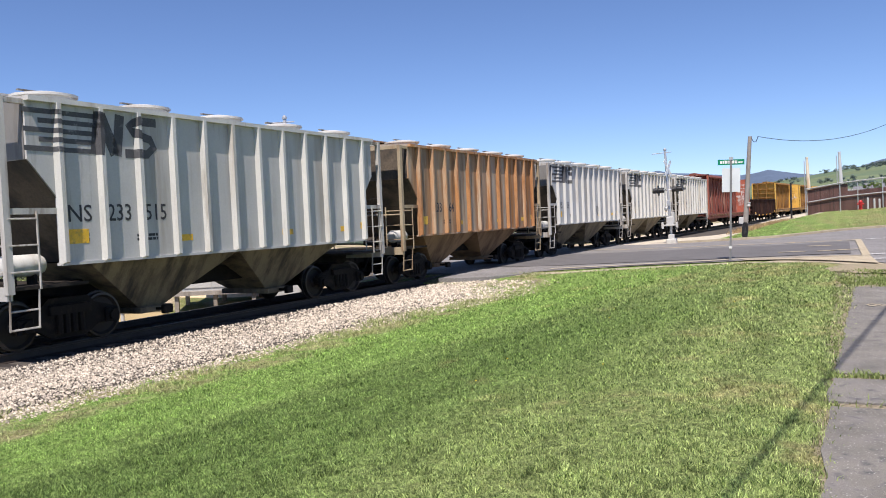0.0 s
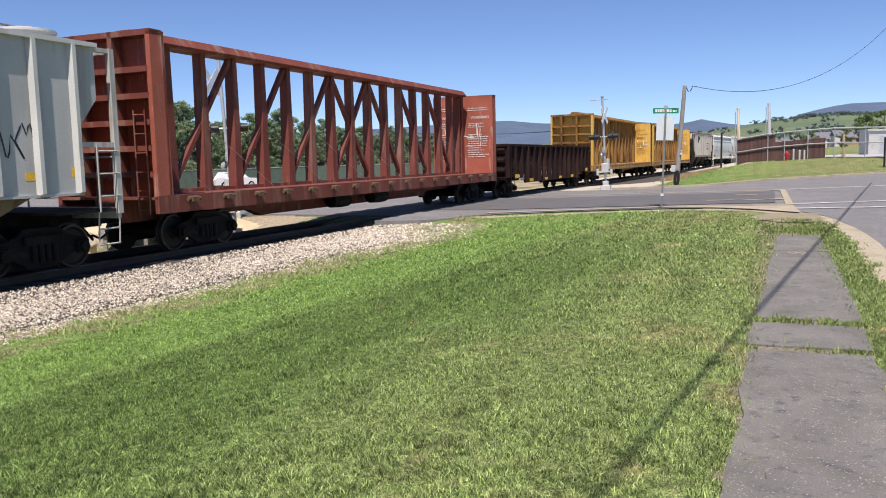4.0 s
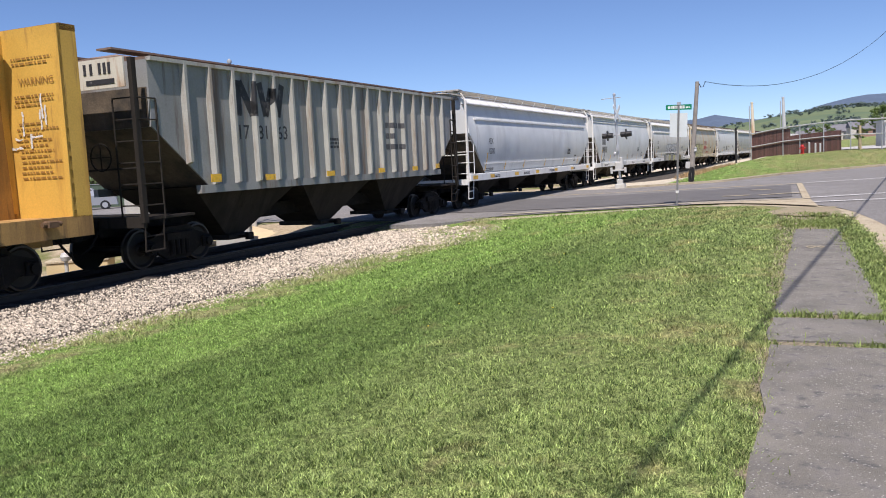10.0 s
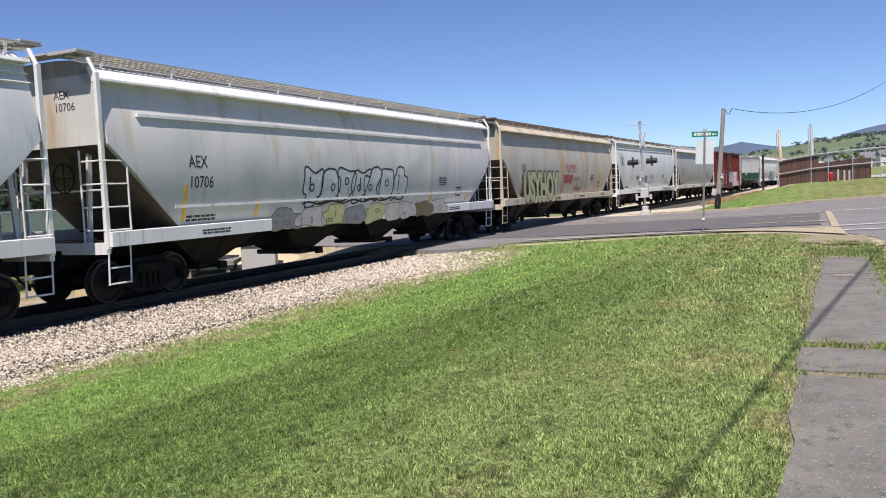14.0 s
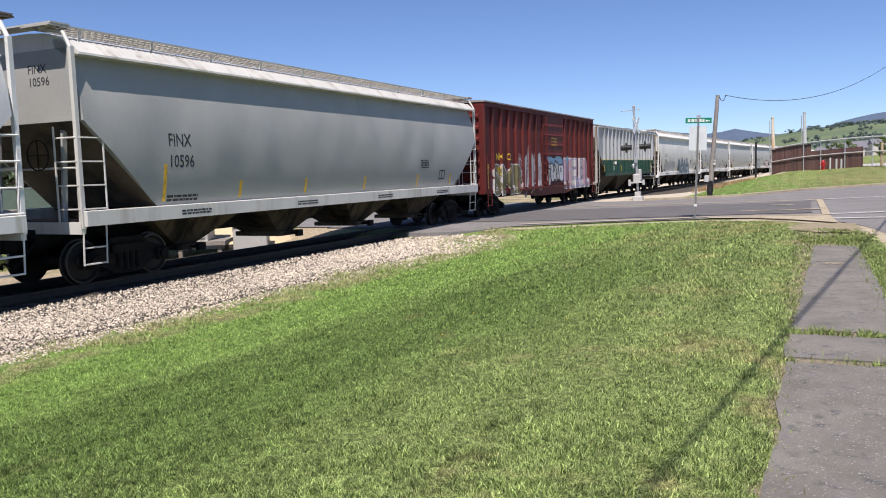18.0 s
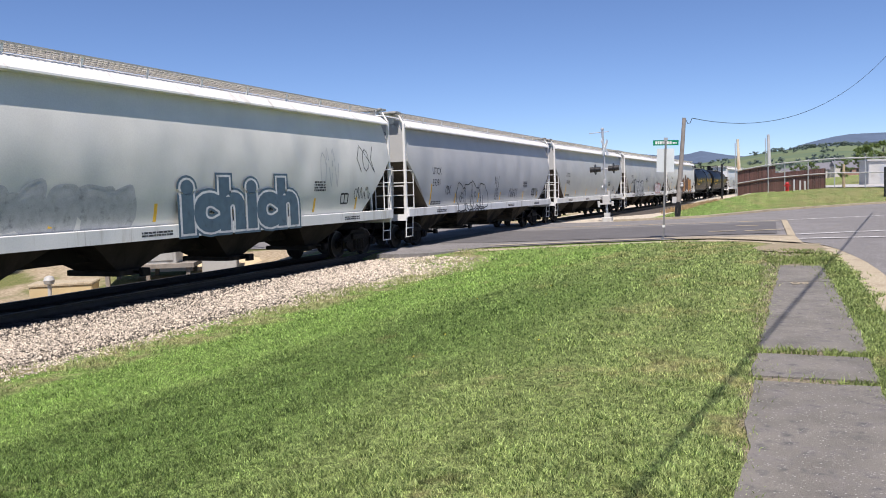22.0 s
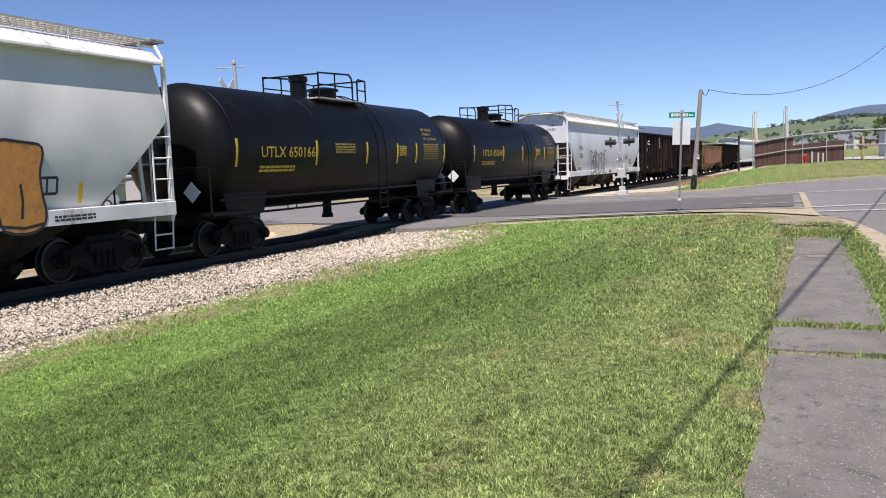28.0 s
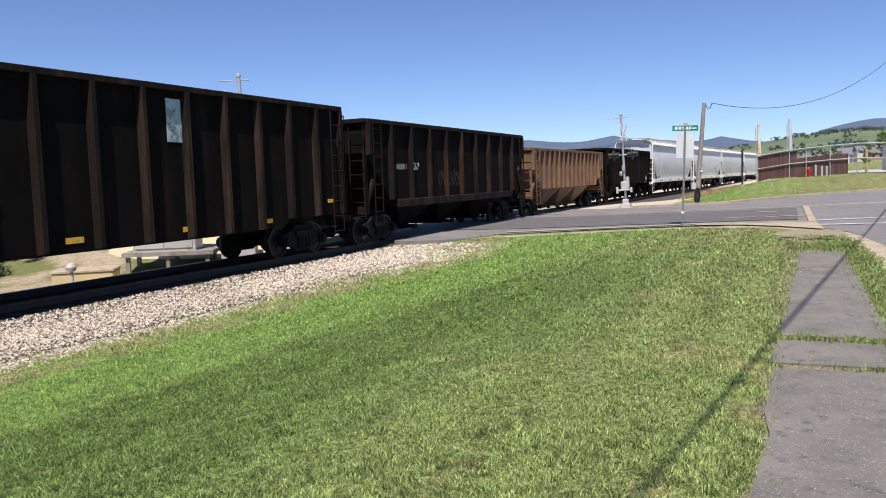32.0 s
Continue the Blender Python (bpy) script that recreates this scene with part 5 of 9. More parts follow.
        part("air_tank", s, steel_black, car)
    if number:
        letters(car, "TTZX", -7.9, zd - 0.28, 0.2, ink_pale, lambda z: 1.45, 1.1)
        letters(car, number, -6.4, zd - 0.28, 0.2, ink_pale, lambda z: 1.45, 1.1)
    underframe(car, L, steel_black, (0.74, 1.0))
    trucks(car, (-L / 2 + 2.6, L / 2 - 2.6))
    return car


def gondola(i, label, paint, rib, zbot, ztop, nribs, belly=None, number="", reps=False, rim=0.09, ends="bars", group="cars of the train", cat="gondola car", open_body=True, cut=0.0):
    """An open car: ribbed sides, a rim, a floor and braced ends."""
    L = LENGTHS[i]
    hl = L / 2 - 0.75
    fx = lambda z: 1.45
    car = thing(cat.replace(" ", "_"), label, cat, group=group)
    RIBS[car.name] = ([-hl + 0.08 + (2 * hl - 0.16) * j / (nribs - 1) for j in range(nribs)], 0.05, 0.091, 1.60)
    zb = lambda y: (belly if belly is not None and abs(y) < hl - 2.6 else zbot)
    for k in (-1, 1):
        s = Shape()
        pts = [(-hl, zbot), (-hl + 2.5, zbot), (-hl + 2.9, belly or zbot), (hl - 2.9, belly or zbot), (hl - 2.5, zbot), (hl, zbot), (hl, ztop), (-hl, ztop)]
        if cut:
            pts = [(-hl, ztop - 1.0), (-hl + cut, zbot), (hl - cut, zbot), (hl, ztop - 1.0), (hl, ztop), (-hl, ztop)]
        s.prism_x(pts, *sorted((k * 1.39, k * 1.45)))
        side = part("side", s, paint, car)
        part("rim", Shape().box(*sorted((k * 1.36, k * 1.58)), -hl, hl, ztop - rim, ztop + 0.03, 0.015), rib, side)
        for j in range(nribs):
            y = -hl + 0.08 + (2 * hl - 0.16) * j / (nribs - 1)
            z0 = zb(y)
            if cut and abs(y) > hl - cut:
                z0 = zbot + (ztop - 1.0 - zbot) * (abs(y) - hl + cut) / cut
            a, b = k * 1.45, k * 1.60
            s = Shape().add([(a, y - 0.09, z0), (b, y - 0.05, z0 + 0.03), (b, y + 0.05, z0 + 0.03), (a, y + 0.09, z0), (a, y - 0.09, ztop - rim), (b, y - 0.05, ztop - rim), (b, y + 0.05, ztop - rim), (a, y + 0.09, ztop - rim)],
                            [(0, 1, 5, 4), (1, 2, 6, 5), (2, 3, 7, 6), (0, 3, 2, 1)])
            part("rib", s, rib, side)
    part("floor", Shape().box(-1.4, 1.4, -hl + cut, hl - cut, zbot + 0.05, zbot + 0.15), paint, car)
    for e in (-1, 1):
        if cut:
            q_ = [(e * hl, ztop), (e * hl, ztop - 1.0), (e * (hl - cut), zbot), (e * (hl - cut - 0.06), zbot), (e * (hl - 0.06), ztop - 0.98), (e * (hl - 0.06), ztop)]
            s = Shape().prism_x(q_[::-e], -1.39, 1.39)
        else:
            s = Shape().box(-1.39, 1.39, *sorted((e * hl, e * (hl - 0.08))), zbot, ztop)
        end = part("end", s, paint, car)
        n = 0 if cut else 4 if ztop > 3 else 3
        if cut:
            part("end_sill", Shape().box(-1.45, 1.45, *sorted((e * (hl - 0.1), e * (hl + 0.15))), 0.95, 1.2), rib, end)
            for k in (-1, 1):
                part("end_post", Shape().box(k * 1.4 - 0.05, k * 1.4 + 0.05, e * hl - 0.05, e * hl + 0.05, 1.1, ztop - 0.9), rib, end)
                part("diagonal_brace", Shape().bar((k * 1.4, e * hl, 1.15), (k * 1.4, e * (hl - 0.75), ztop - 1.3), 0.12, 0.08), rib, end)
        for q in range(n):
            z = zbot + (ztop - zbot) * (q + 0.75) / (n + 0.3)
            part("end_rib", Shape().tube((-1.4, e * (hl + 0.02), z), (1.4, e * (hl + 0.02), z), 0.13, 8), rib, end)
        part("end_rim", Shape().box(-1.5, 1.5, *sorted((e * (hl + 0.12), e * (hl - 0.1))), ztop - rim, ztop + 0.03), rib, end)
        for k in (-1, 1):
            s = Shape()
            x = k * 1.5
            y = e * (hl - 0.2)
            for yy in (y, y - e * 0.5):
                s.tube((x + k * 0.12, yy, 0.55), (x + k * 0.12, yy, ztop - 0.1), 0.018, 5)
            z = 0.6
            while z < ztop - 0.1:
                s.tube((x + k * 0.12, y, z), (x + k * 0.12, y - e * 0.5, z), 0.016, 5)
                z += 0.42
            part("ladder", s, rib, car)
            s = Shape()
            for xx in (x, x - k * 0.5):
                s.tube((xx, e * (hl + 0.2), 0.8), (xx, e * (hl + 0.2), ztop - 0.2), 0.018, 5)
            z = 0.9
            while z < ztop - 0.2:
                s.tube((x, e * (hl + 0.2), z), (x - k * 0.5, e * (hl + 0.2), z), 0.016, 5)
                z += 0.42
            part("end_ladder", s, rib, car)
    underframe(car, L, steel_black)
    trucks(car, (-L / 2 + 2.15, L / 2 - 2.15))
    return car, fx


CARS.append(centrebeam(5, "oxide-red centrebeam flat car with faded bulkheads, empty", BEAM_RED, BEAM_RED_PLATE, BEAM_RED, warn=ink_pale))
car, fx = gondola(6, "dark brown steel gondola with numbers chalked on its ribs", GON_BLACK, GON_BLACK, 0.98, 2.56, 17, belly=0.66)
chalk = mat("chalk_grey", (0.30, 0.28, 0.26), 0.9, var=0.3, scale=8, fine=40)
for q, ch in enumerate("66012"):
    letters(car, ch, -2.62 + 0.98 * q, 0.94 - 0.03 * q, 0.5, chalk, fx, 0.85, 0.003)
bars(car, 2, -6.2, 0.98, 0.8, 0.1, ink_pale, fx, seed=4)
for q, (a_, b_) in enumerate(((-6.2, 1.3), (-4.4, 1.55), (-1.2, 1.7), (0.9, 1.5), (4.9, 1.6))):
    tag(car, a_, b_, 0.7, 0.55, mat("chalk_faint", (0.048, 0.036, 0.033), 0.9), fx, 40 + q, 0.06)
patches(car, [(-7.2, 0.95, 0.55, 0.18), (-4.9, 0.72, 0.55, 0.15), (-2.2, 0.72, 0.5, 0.13), (0.6, 0.72, 0.5, 0.13), (3.2, 0.72, 0.5, 0.13), (6.8, 1.0, 0.5, 0.18)], reflector_m, lambda z: 1.60)
CARS.append(car)
CARS.append(centrebeam(7, "yellow centrebeam flat car with scraped bulkheads, empty", BEAM_YELLOW, BEAM_YELLOW_PLATE, BEAM_DECK, number="864889"))
CARS.append(centrebeam(8, "faded yellow centrebeam flat car with scuffed decals, empty", BEAM_YELLOW, BEAM_YELLOW_PLATE, BEAM_DECK, number="866062"))
# a longer ribbed hopper, grey and rusty
car, fx = ribbed_hopper(9, "grimy grey ribbed covered hopper with rust at its eaves", NW_GREY, NW_RIB, 18, 4.3, 1.68, 2.95, 1.6, 3, "trough", UNDER_DARK, 1.0, UNDER_DARK, weathered("roof_rusty", (0.22, 0.15, 0.11), (0.12, 0.07, 0.05), 0.4), ladder_top=3.5)
h = LENGTHS[9] / 2
painted("painted_mark", *strokes([([(-4.9, 3.26), (-4.88, 4.08)], 0.21), ([(-4.84, 4.05), (-4.38, 3.3)], 0.24), ([(-4.34, 3.26), (-4.32, 4.08)], 0.21)]), LOGO_DARK, car, fx, 0.003)
painted("painted_mark", *strokes([([(-4.06, 4.08), (-3.86, 3.28)], 0.22), ([(-3.86, 3.28), (-3.6, 3.95)], 0.2), ([(-3.6, 3.95), (-3.36, 3.28)], 0.22), ([(-3.36, 3.28), (-3.12, 4.08)], 0.22)]), LOGO_DARK, car, fx, 0.003)
for k in range(3):
    painted("faded_word", *strokes([([(2.4 + 0.3 * q, 3.2 - 0.34 * k), (2.4 + 0.3 * q + 0.24, 3.2 - 0.34 * k)], 0.17) for q in range((4, 2, 4)[k])]), LOGO_GREY, car, fx, 0.003)
for q, w_ in enumerate(("17", "81", "63")):
    letters(car, w_, RIBS[car.name][0][2 + q] + 0.13, 2.72, 0.34, ink_dark, fx, 1.0)
bars(car, 3, -1.2, 2.7, 0.7, 0.07, ink_dark, fx, seed=8)
part("end_sheet", Shape().box(-1.5, 1.5, -h + 0.985, -h + 0.995, 2.95, 3.75), SLOPE_GRIME_SHADE, car, "dark mottled end sheet")
pl = part("placard", Shape().box(0.1, 1.5, -h + 0.42, -h + 0.46, 3.72, 4.3), weathered("placard_rusty_white", (0.6, 0.57, 0.48), (0.35, 0.15, 0.05), 0.4, 2.5), car, "rust-edged white plate with a black mark")
for a in (0.45, 0.62, 0.85, 0.98, 1.1):
    part("mark_stroke", Shape().box(a, a + 0.07, -h + 0.41, -h + 0.42, 4.0, 4.22), ink_dark, pl)
part("number_bar", Shape().box(0.5, 1.25, -h + 0.41, -h + 0.42, 3.8, 3.9), ink_dark, pl)
part("end_panel", Shape().box(-1.5, 0.1, -h + 0.42, -h + 0.46, 3.6, 4.3), SLOPE_GRIME_SHADE, car, "rusty brown end panel")
patches(car, [(-6.2, 1.75, 0.35, 0.18), (-4.2, 1.72, 0.4, 0.14), (-1.4, 1.72, 0.4, 0.14), (1.6, 1.72, 0.4, 0.14), (4.0, 1.72, 0.4, 0.14), (5.9, 1.75, 0.3, 0.16)], reflector_m, lambda z: 1.67)
CARS.append(car)


def marks(car, fx, L, words, z=2.62, size=0.26, material=ink_dark, vertical=True, sill=True, u0=None):
    """Reporting marks at the near end of a hopper's side, small print, yellow strips and sill notes."""
    u = -L / 2 + 2.75 if u0 is None else u0
    for k, w in enumerate(words):
        letters(car, w, u, z - k * size * 1.65, size, material, fx, 0.82, 0.0028)
    bars(car, 2, u, z - 1.05, 0.9, 0.05, material, fx, seed=len(words), off=0.0028)
    for q, v in enumerate((-L / 2 + 2.62, -L / 2 + 5.0, -L / 2 + 7.6, 0.8, 4.2, L / 2 - 3.0)):
        hh = 0.75 if q == 0 else 0.38
        patches(car, [(v, 1.5, 0.09, hh)], reflector_m, fx)
    if sill:
        for q in range(4):
            bars(car, 2, -L / 2 + 3.0 + q * 4.1, 1.27, 0.9, 0.04, ink_dark, lambda zz: 1.63, seed=q)
    bars(car, 4, L / 2 - 5.4, 2.3, 0.6, 0.05, material, fx, seed=77, off=0.0028)
    s = Shape()
    u1 = L / 2 - 3.9
    for a, b in (((u1, 1.7), (u1 + 0.42, 1.7)), ((u1, 1.98), (u1 + 0.42, 1.98)), ((u1, 1.7), (u1, 1.98)), ((u1 + 0.42, 1.7), (u1 + 0.42, 1.98)), ((u1 + 0.21, 1.7), (u1 + 0.21, 1.98))):
        ribbon(s, [a, b], 0.05, fx, 0.003)
    part("test_stencil", s, ink_dark, car)


SP_SLATE = spray("slate", (0.07, 0.12, 0.165))
SP_GREY = spray("grey", (0.20, 0.205, 0.21))
SP_MOSS = spray("moss", (0.42, 0.41, 0.20))
SP_MAUVE, SP_LILAC, SP_BONE, SP_SKY, SP_DRAB, SP_BRICK = (spray(*a) for a in (("mauve", (0.27, 0.17, 0.21)), ("lilac", (0.25, 0.235, 0.36)), ("bone", (0.42, 0.40, 0.38)), ("sky", (0.17, 0.30, 0.42)), ("drab", (0.13, 0.115, 0.05)), ("brick", (0.22, 0.09, 0.08))))
SPEC = {
    10: (GREY_B, TRIM_W, "centreflow", "silver-white rounded covered hopper with belt strips", ("AEX", "10700")),
    11: (GREY_B, TRIM_W, "stepped", "blue-grey round-sided covered hopper, dented and streaked", ("AEX", "8684")),
    12: (GREY_C, TRIM_W, "centreflow", "white rounded covered hopper with rust runs and graffiti", ("AEX", "10706")),
    13: (GREY_D, TRIM_T, "bulge", "tan rust-streaked covered hopper with olive graffiti", ("AEX", "6693")),
    14: (GREY_E, TRIM_W, "stepped", "pale grey covered hopper with black scrawls on its sill", ()),
    15: (GREY_F, TRIM_G, "bulge", "warm grey covered hopper with yellow marker strips", ("FINX", "10596")),
    18: (GREY_H, TRIM_W, "bulge", "clean grey covered hopper with blue bubble graffiti", ("UTCX", "48183")),
    19: (GREY_G, TRIM_W, "bulge", "grey covered hopper with black outline graffiti", ("UTCX", "59391")),
    20: (GREY_G, TRIM_W, "bulge", "plain grey covered hopper with small black stencils", ("UTCX", "49045")),
    21: (GREY_G, TRIM_W, "bulge", "grey covered hopper with grey and red graffiti", ("UTCX", "58446")),
    22: (GREY_H, TRIM_W, "bulge", "white-grey covered hopper with brown and orange graffiti", ("UTCX", "1961")),
    25: (GREY_A, TRIM_W, "bulge", "pale silver covered hopper with grey bubble graffiti", ("FINX", "10630")),
    30: (GREY_A, TRIM_W, "bulge", "pale silver covered hopper behind the coal cars", ()),
    31: (GREY_A, TRIM_W, "bulge", "pale silver covered hopper far down the train", ()),
    32: (GREY_B, TRIM_W, "bulge", "blue-grey covered hopper far down the train", ()),
    33: (GREY_A, TRIM_W, "bulge", "pale silver covered hopper at the end of the view", ()),
}


def build_smooth(i):
    paint, trim, style, label, words = SPEC[i]
    rm = weathered("roof_walk_grime", (0.36, 0.33, 0.28), (0.2, 0.16, 0.12), 0.4) if i in (10, 12, 13) else trim
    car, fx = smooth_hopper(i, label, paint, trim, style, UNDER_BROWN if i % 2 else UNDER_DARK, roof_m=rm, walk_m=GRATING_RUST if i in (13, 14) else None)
    L = LENGTHS[i]
    marks(car, fx, L, words, sill=i not in (14, 25))
    if words:
        end_letters(car, words[0], 0.25, 3.95, 0.16, ink_dark, -L / 2 + 0.72)
        end_letters(car, words[-1], 0.25, 3.72, 0.16, ink_dark, -L / 2 + 0.72)
    if i in (25, 30):
        vent = part("vent_panel", Shape().box(-0.95, -0.2, -L / 2 + 0.69, -L / 2 + 0.72, 3.35, 4.25, 0.0), TRIM_W, car, "pale panel of dark louvres")
        for q in range(9):
            part("louvre", Shape().box(-0.9, -0.25, -L / 2 + 0.675, -L / 2 + 0.69, 3.41 + 0.09 * q, 3.455 + 0.09 * q), END_GREY, vent)
    if i == 10:
        patches(car, [(v, 1.2, 0.5, 0.15) for v in (-9.3, -7.4, -4.3, -1.2, 2.0, 5.2, 8.6)], reflector_m, lambda z: 1.63)
    if i == 11:
        patches(car, [(-L / 2 + 2.62, 2.56, 0.95, 0.42), (-L / 2 + 2.62, 2.06, 1.3, 0.4), (-L / 2 + 3.2, 1.62, 0.2, 0.42)], SP_GREY, lambda z: fx(z) - 0.0015, "overpainted_patch", "grey painted-over patch")
        patches(car, [(0.5, 1.66, 0.5, 0.2), (2.3, 1.62, 0.55, 0.28)], SP_SILVER, fx, "overpainted_patch", "pale painted-over patch")
        patches(car, [(-2.0, 1.16, 1.7, 0.25), (-L / 2 + 2.1, 1.16, 0.5, 0.25), (-L / 2 + 4.0, 1.22, 0.3, 0.14)], SP_SILVER, lambda z: 1.63, "overpainted_patch", "grey patch on the sill")
    if i == 12:
        graffiti(car, -3.2, 1.75, 5.4, 0.85, 7, (SP_WHITE,), SP_BLACK, fx, 12, 0.05, "outlined block graffiti")
        graffiti(car, -4.6, 1.1, 9.5, 0.5, 9, (SP_DRAB, SP_GREY, SP_MOSS, SP_BONE), SP_DRAB, lambda z: 1.63, 13, 0.02, swoop=False)
    if i == 13:
        bubble(car, "USYHOY", -6.6, 1.12, 5.0, 1.5, (SP_MOSS,), SP_BLACK, lambda z: max(fx(z), 1.632), label="pale olive bubble graffiti")
        letters(car, "JANITOR", 0.95, 2.05, 0.24, SP_RED, fx, 0.85, 0.003, "graffiti_letter")
        letters(car, "OF", 1.3, 1.83, 0.17, SP_RED, fx, 1.0, 0.003, "graffiti_letter")
        letters(car, "SG", -1.15, 1.52, 0.34, SP_RED, fx, 0.85, 0.003, "graffiti_letter")
        tag(car, -0.4, 2.5, 1.75, 0.45, SP_RED, fx, 15, 0.045)
        graffiti(car, -0.75, 1.98, 1.45, 0.42, 3, (SP_RED,), SP_RED, fx, 16, 0.03, "red scrawled figures", swoop=False)
        tag(car, 1.1, 1.52, 1.2, 0.25, SP_RED, fx, 116, 0.035)
    if i == 14:
        letters(car, "LOFTY SWEATS", -4.34, 1.2, 0.15, ink_dark, lambda z: 1.63)
        tag(car, 4.3, 1.15, 1.5, 0.22, SP_BLACK, lambda z: 1.63, 118, 0.03)
        tag(car, 6.0, 1.17, 1.0, 0.16, SP_BLACK, lambda z: 1.63, 119, 0.025)
        patches(car, [(0.0, 1.72, 1.1, 0.2)], SP_SILVER, fx)
        letters(car, "P & M", -4.1, 1.98, 0.3, SP_BLACK, fx, 0.95, 0.003, "graffiti_letter")
        letters(car, "F & C", -3.2, 1.66, 0.27, SP_BLACK, fx, 0.9, 0.003, "graffiti_letter")
        letters(car, "FROM", 0.0, 2.05, 0.27, SP_GREY, fx, 1.0, 0.003, "graffiti_letter")
        letters(car, "V-DET", -0.7, 1.66, 0.25, SP_GREY, fx, 1.1, 0.003, "graffiti_letter")
        letters(car, "THE PIRE IN", -2.3, 1.2, 0.15, ink_dark, lambda z: 1.63)
        patches(car, [(-1.9, 1.78, 1.15, 0.5)], SP_GREY, fx, "overpainted_patch", "grey painted-over patch")
        tag(car, -L / 2 + 1.3, 2.9, 1.1, 0.9, SP_BLACK, fx, 21, 0.05)
    if i == 18:
        bubble(car, "ich", -1.35, 1.14, 2.35, 1.35, (SP_SLATE,), SP_WHITE, lambda z: max(fx(z), 1.632), SP_SLATE, "slate-blue bubble letter with a thin white outline")
        bubble(car, "ich", 0.95, 1.14, 2.35, 1.35, (SP_SLATE,), SP_WHITE, lambda z: max(fx(z), 1.634), SP_SLATE, "slate-blue bubble letter with a thin white outline")
        graffiti(car, -6.9, 1.35, 4.4, 0.9, 6, (SP_SILVER,), SP_SILVER, fx, 122, 0.04, "faded silver graffiti", swoop=False)
        tag(car, 4.5, 2.2, 1.0, 1.1, SP_SILVER, fx, 23)
        tag(car, 6.55, 2.65, 1.3, 0.8, SP_BLACK, fx, 24, 0.03)
        tag(car, 6.45, 1.8, 1.0, 0.38, SP_BLACK, fx, 25, 0.03)
    if i == 19:
        graffiti(car, -4.6, 1.2, 3.3, 1.05, 4, (), SP_BLACK, lambda z: max(fx(z), 1.632), 26, 0.045, "black outline graffiti")
        tag(car, -5.6, 1.85, 0.6, 0.35, SP_BLACK, fx, 27)
        tag(car, 0.0, 1.5, 0.6, 1.1, SP_BLACK, fx, 28)
        tag(car, 2.0, 1.6, 1.3, 0.45, SP_BLACK, fx, 29)
        tag(car, 5.6, 1.58, 1.1, 0.45, SP_BLACK, fx, 30)
        tag(car, 7.0, 1.7, 0.9, 0.5, SP_SILVER, fx, 31)
    if i == 21:
        graffiti(car, -5.6, 1.15, 3.4, 1.3, 5, (SP_SILVER,), SP_BLACK, lambda z: max(fx(z), 1.632), 32, 0.06, "silver bubble graffiti with a black outline")
        graffiti(car, 3.2, 1.35, 2.4, 0.85, 4, (SP_WHITE,), SP_RED, lambda z: max(fx(z), 1.632), 33, 0.05, "white graffiti with a red outline")
        tag(car, -6.2, 2.2, 0.9, 0.4, SP_BLACK, fx, 34)
        tag(car, -0.9, 2.3, 1.0, 0.4, SP_BLACK, fx, 35)
        tag(car, 5.8, 1.9, 0.9, 0.3, SP_RED, fx, 36)
    if i == 22:
        graffiti(car, -3.6, 1.25, 9.2, 1.45, 9, (SP_BROWN, SP_BROWN, SP_ORANGE, SP_BROWN), SP_BLACK, lambda z: max(fx(z), 1.632), 37, 0.05, "dark brown and orange graffiti", 0.3)
    if i == 25:
        graffiti(car, -5.0, 1.2, 3.9, 1.25, 6, (), SP_BLACK, lambda z: max(fx(z), 1.632), 38, 0.06, "black outline graffiti", swoop=False)
        letters(car, "DTR", -4.6, 1.2, 0.13, ink_dark, lambda z: 1.634)
        tag(car, -0.4, 1.2, 0.6, 0.16, SP_BLACK, lambda z: 1.63, 138, 0.03)
        letters(car, "REZNOR", 4.6, 1.22, 0.15, ink_dark, lambda z: 1.63)
    return car


for i in range(10, 16):
    CARS.append(build_smooth(i))


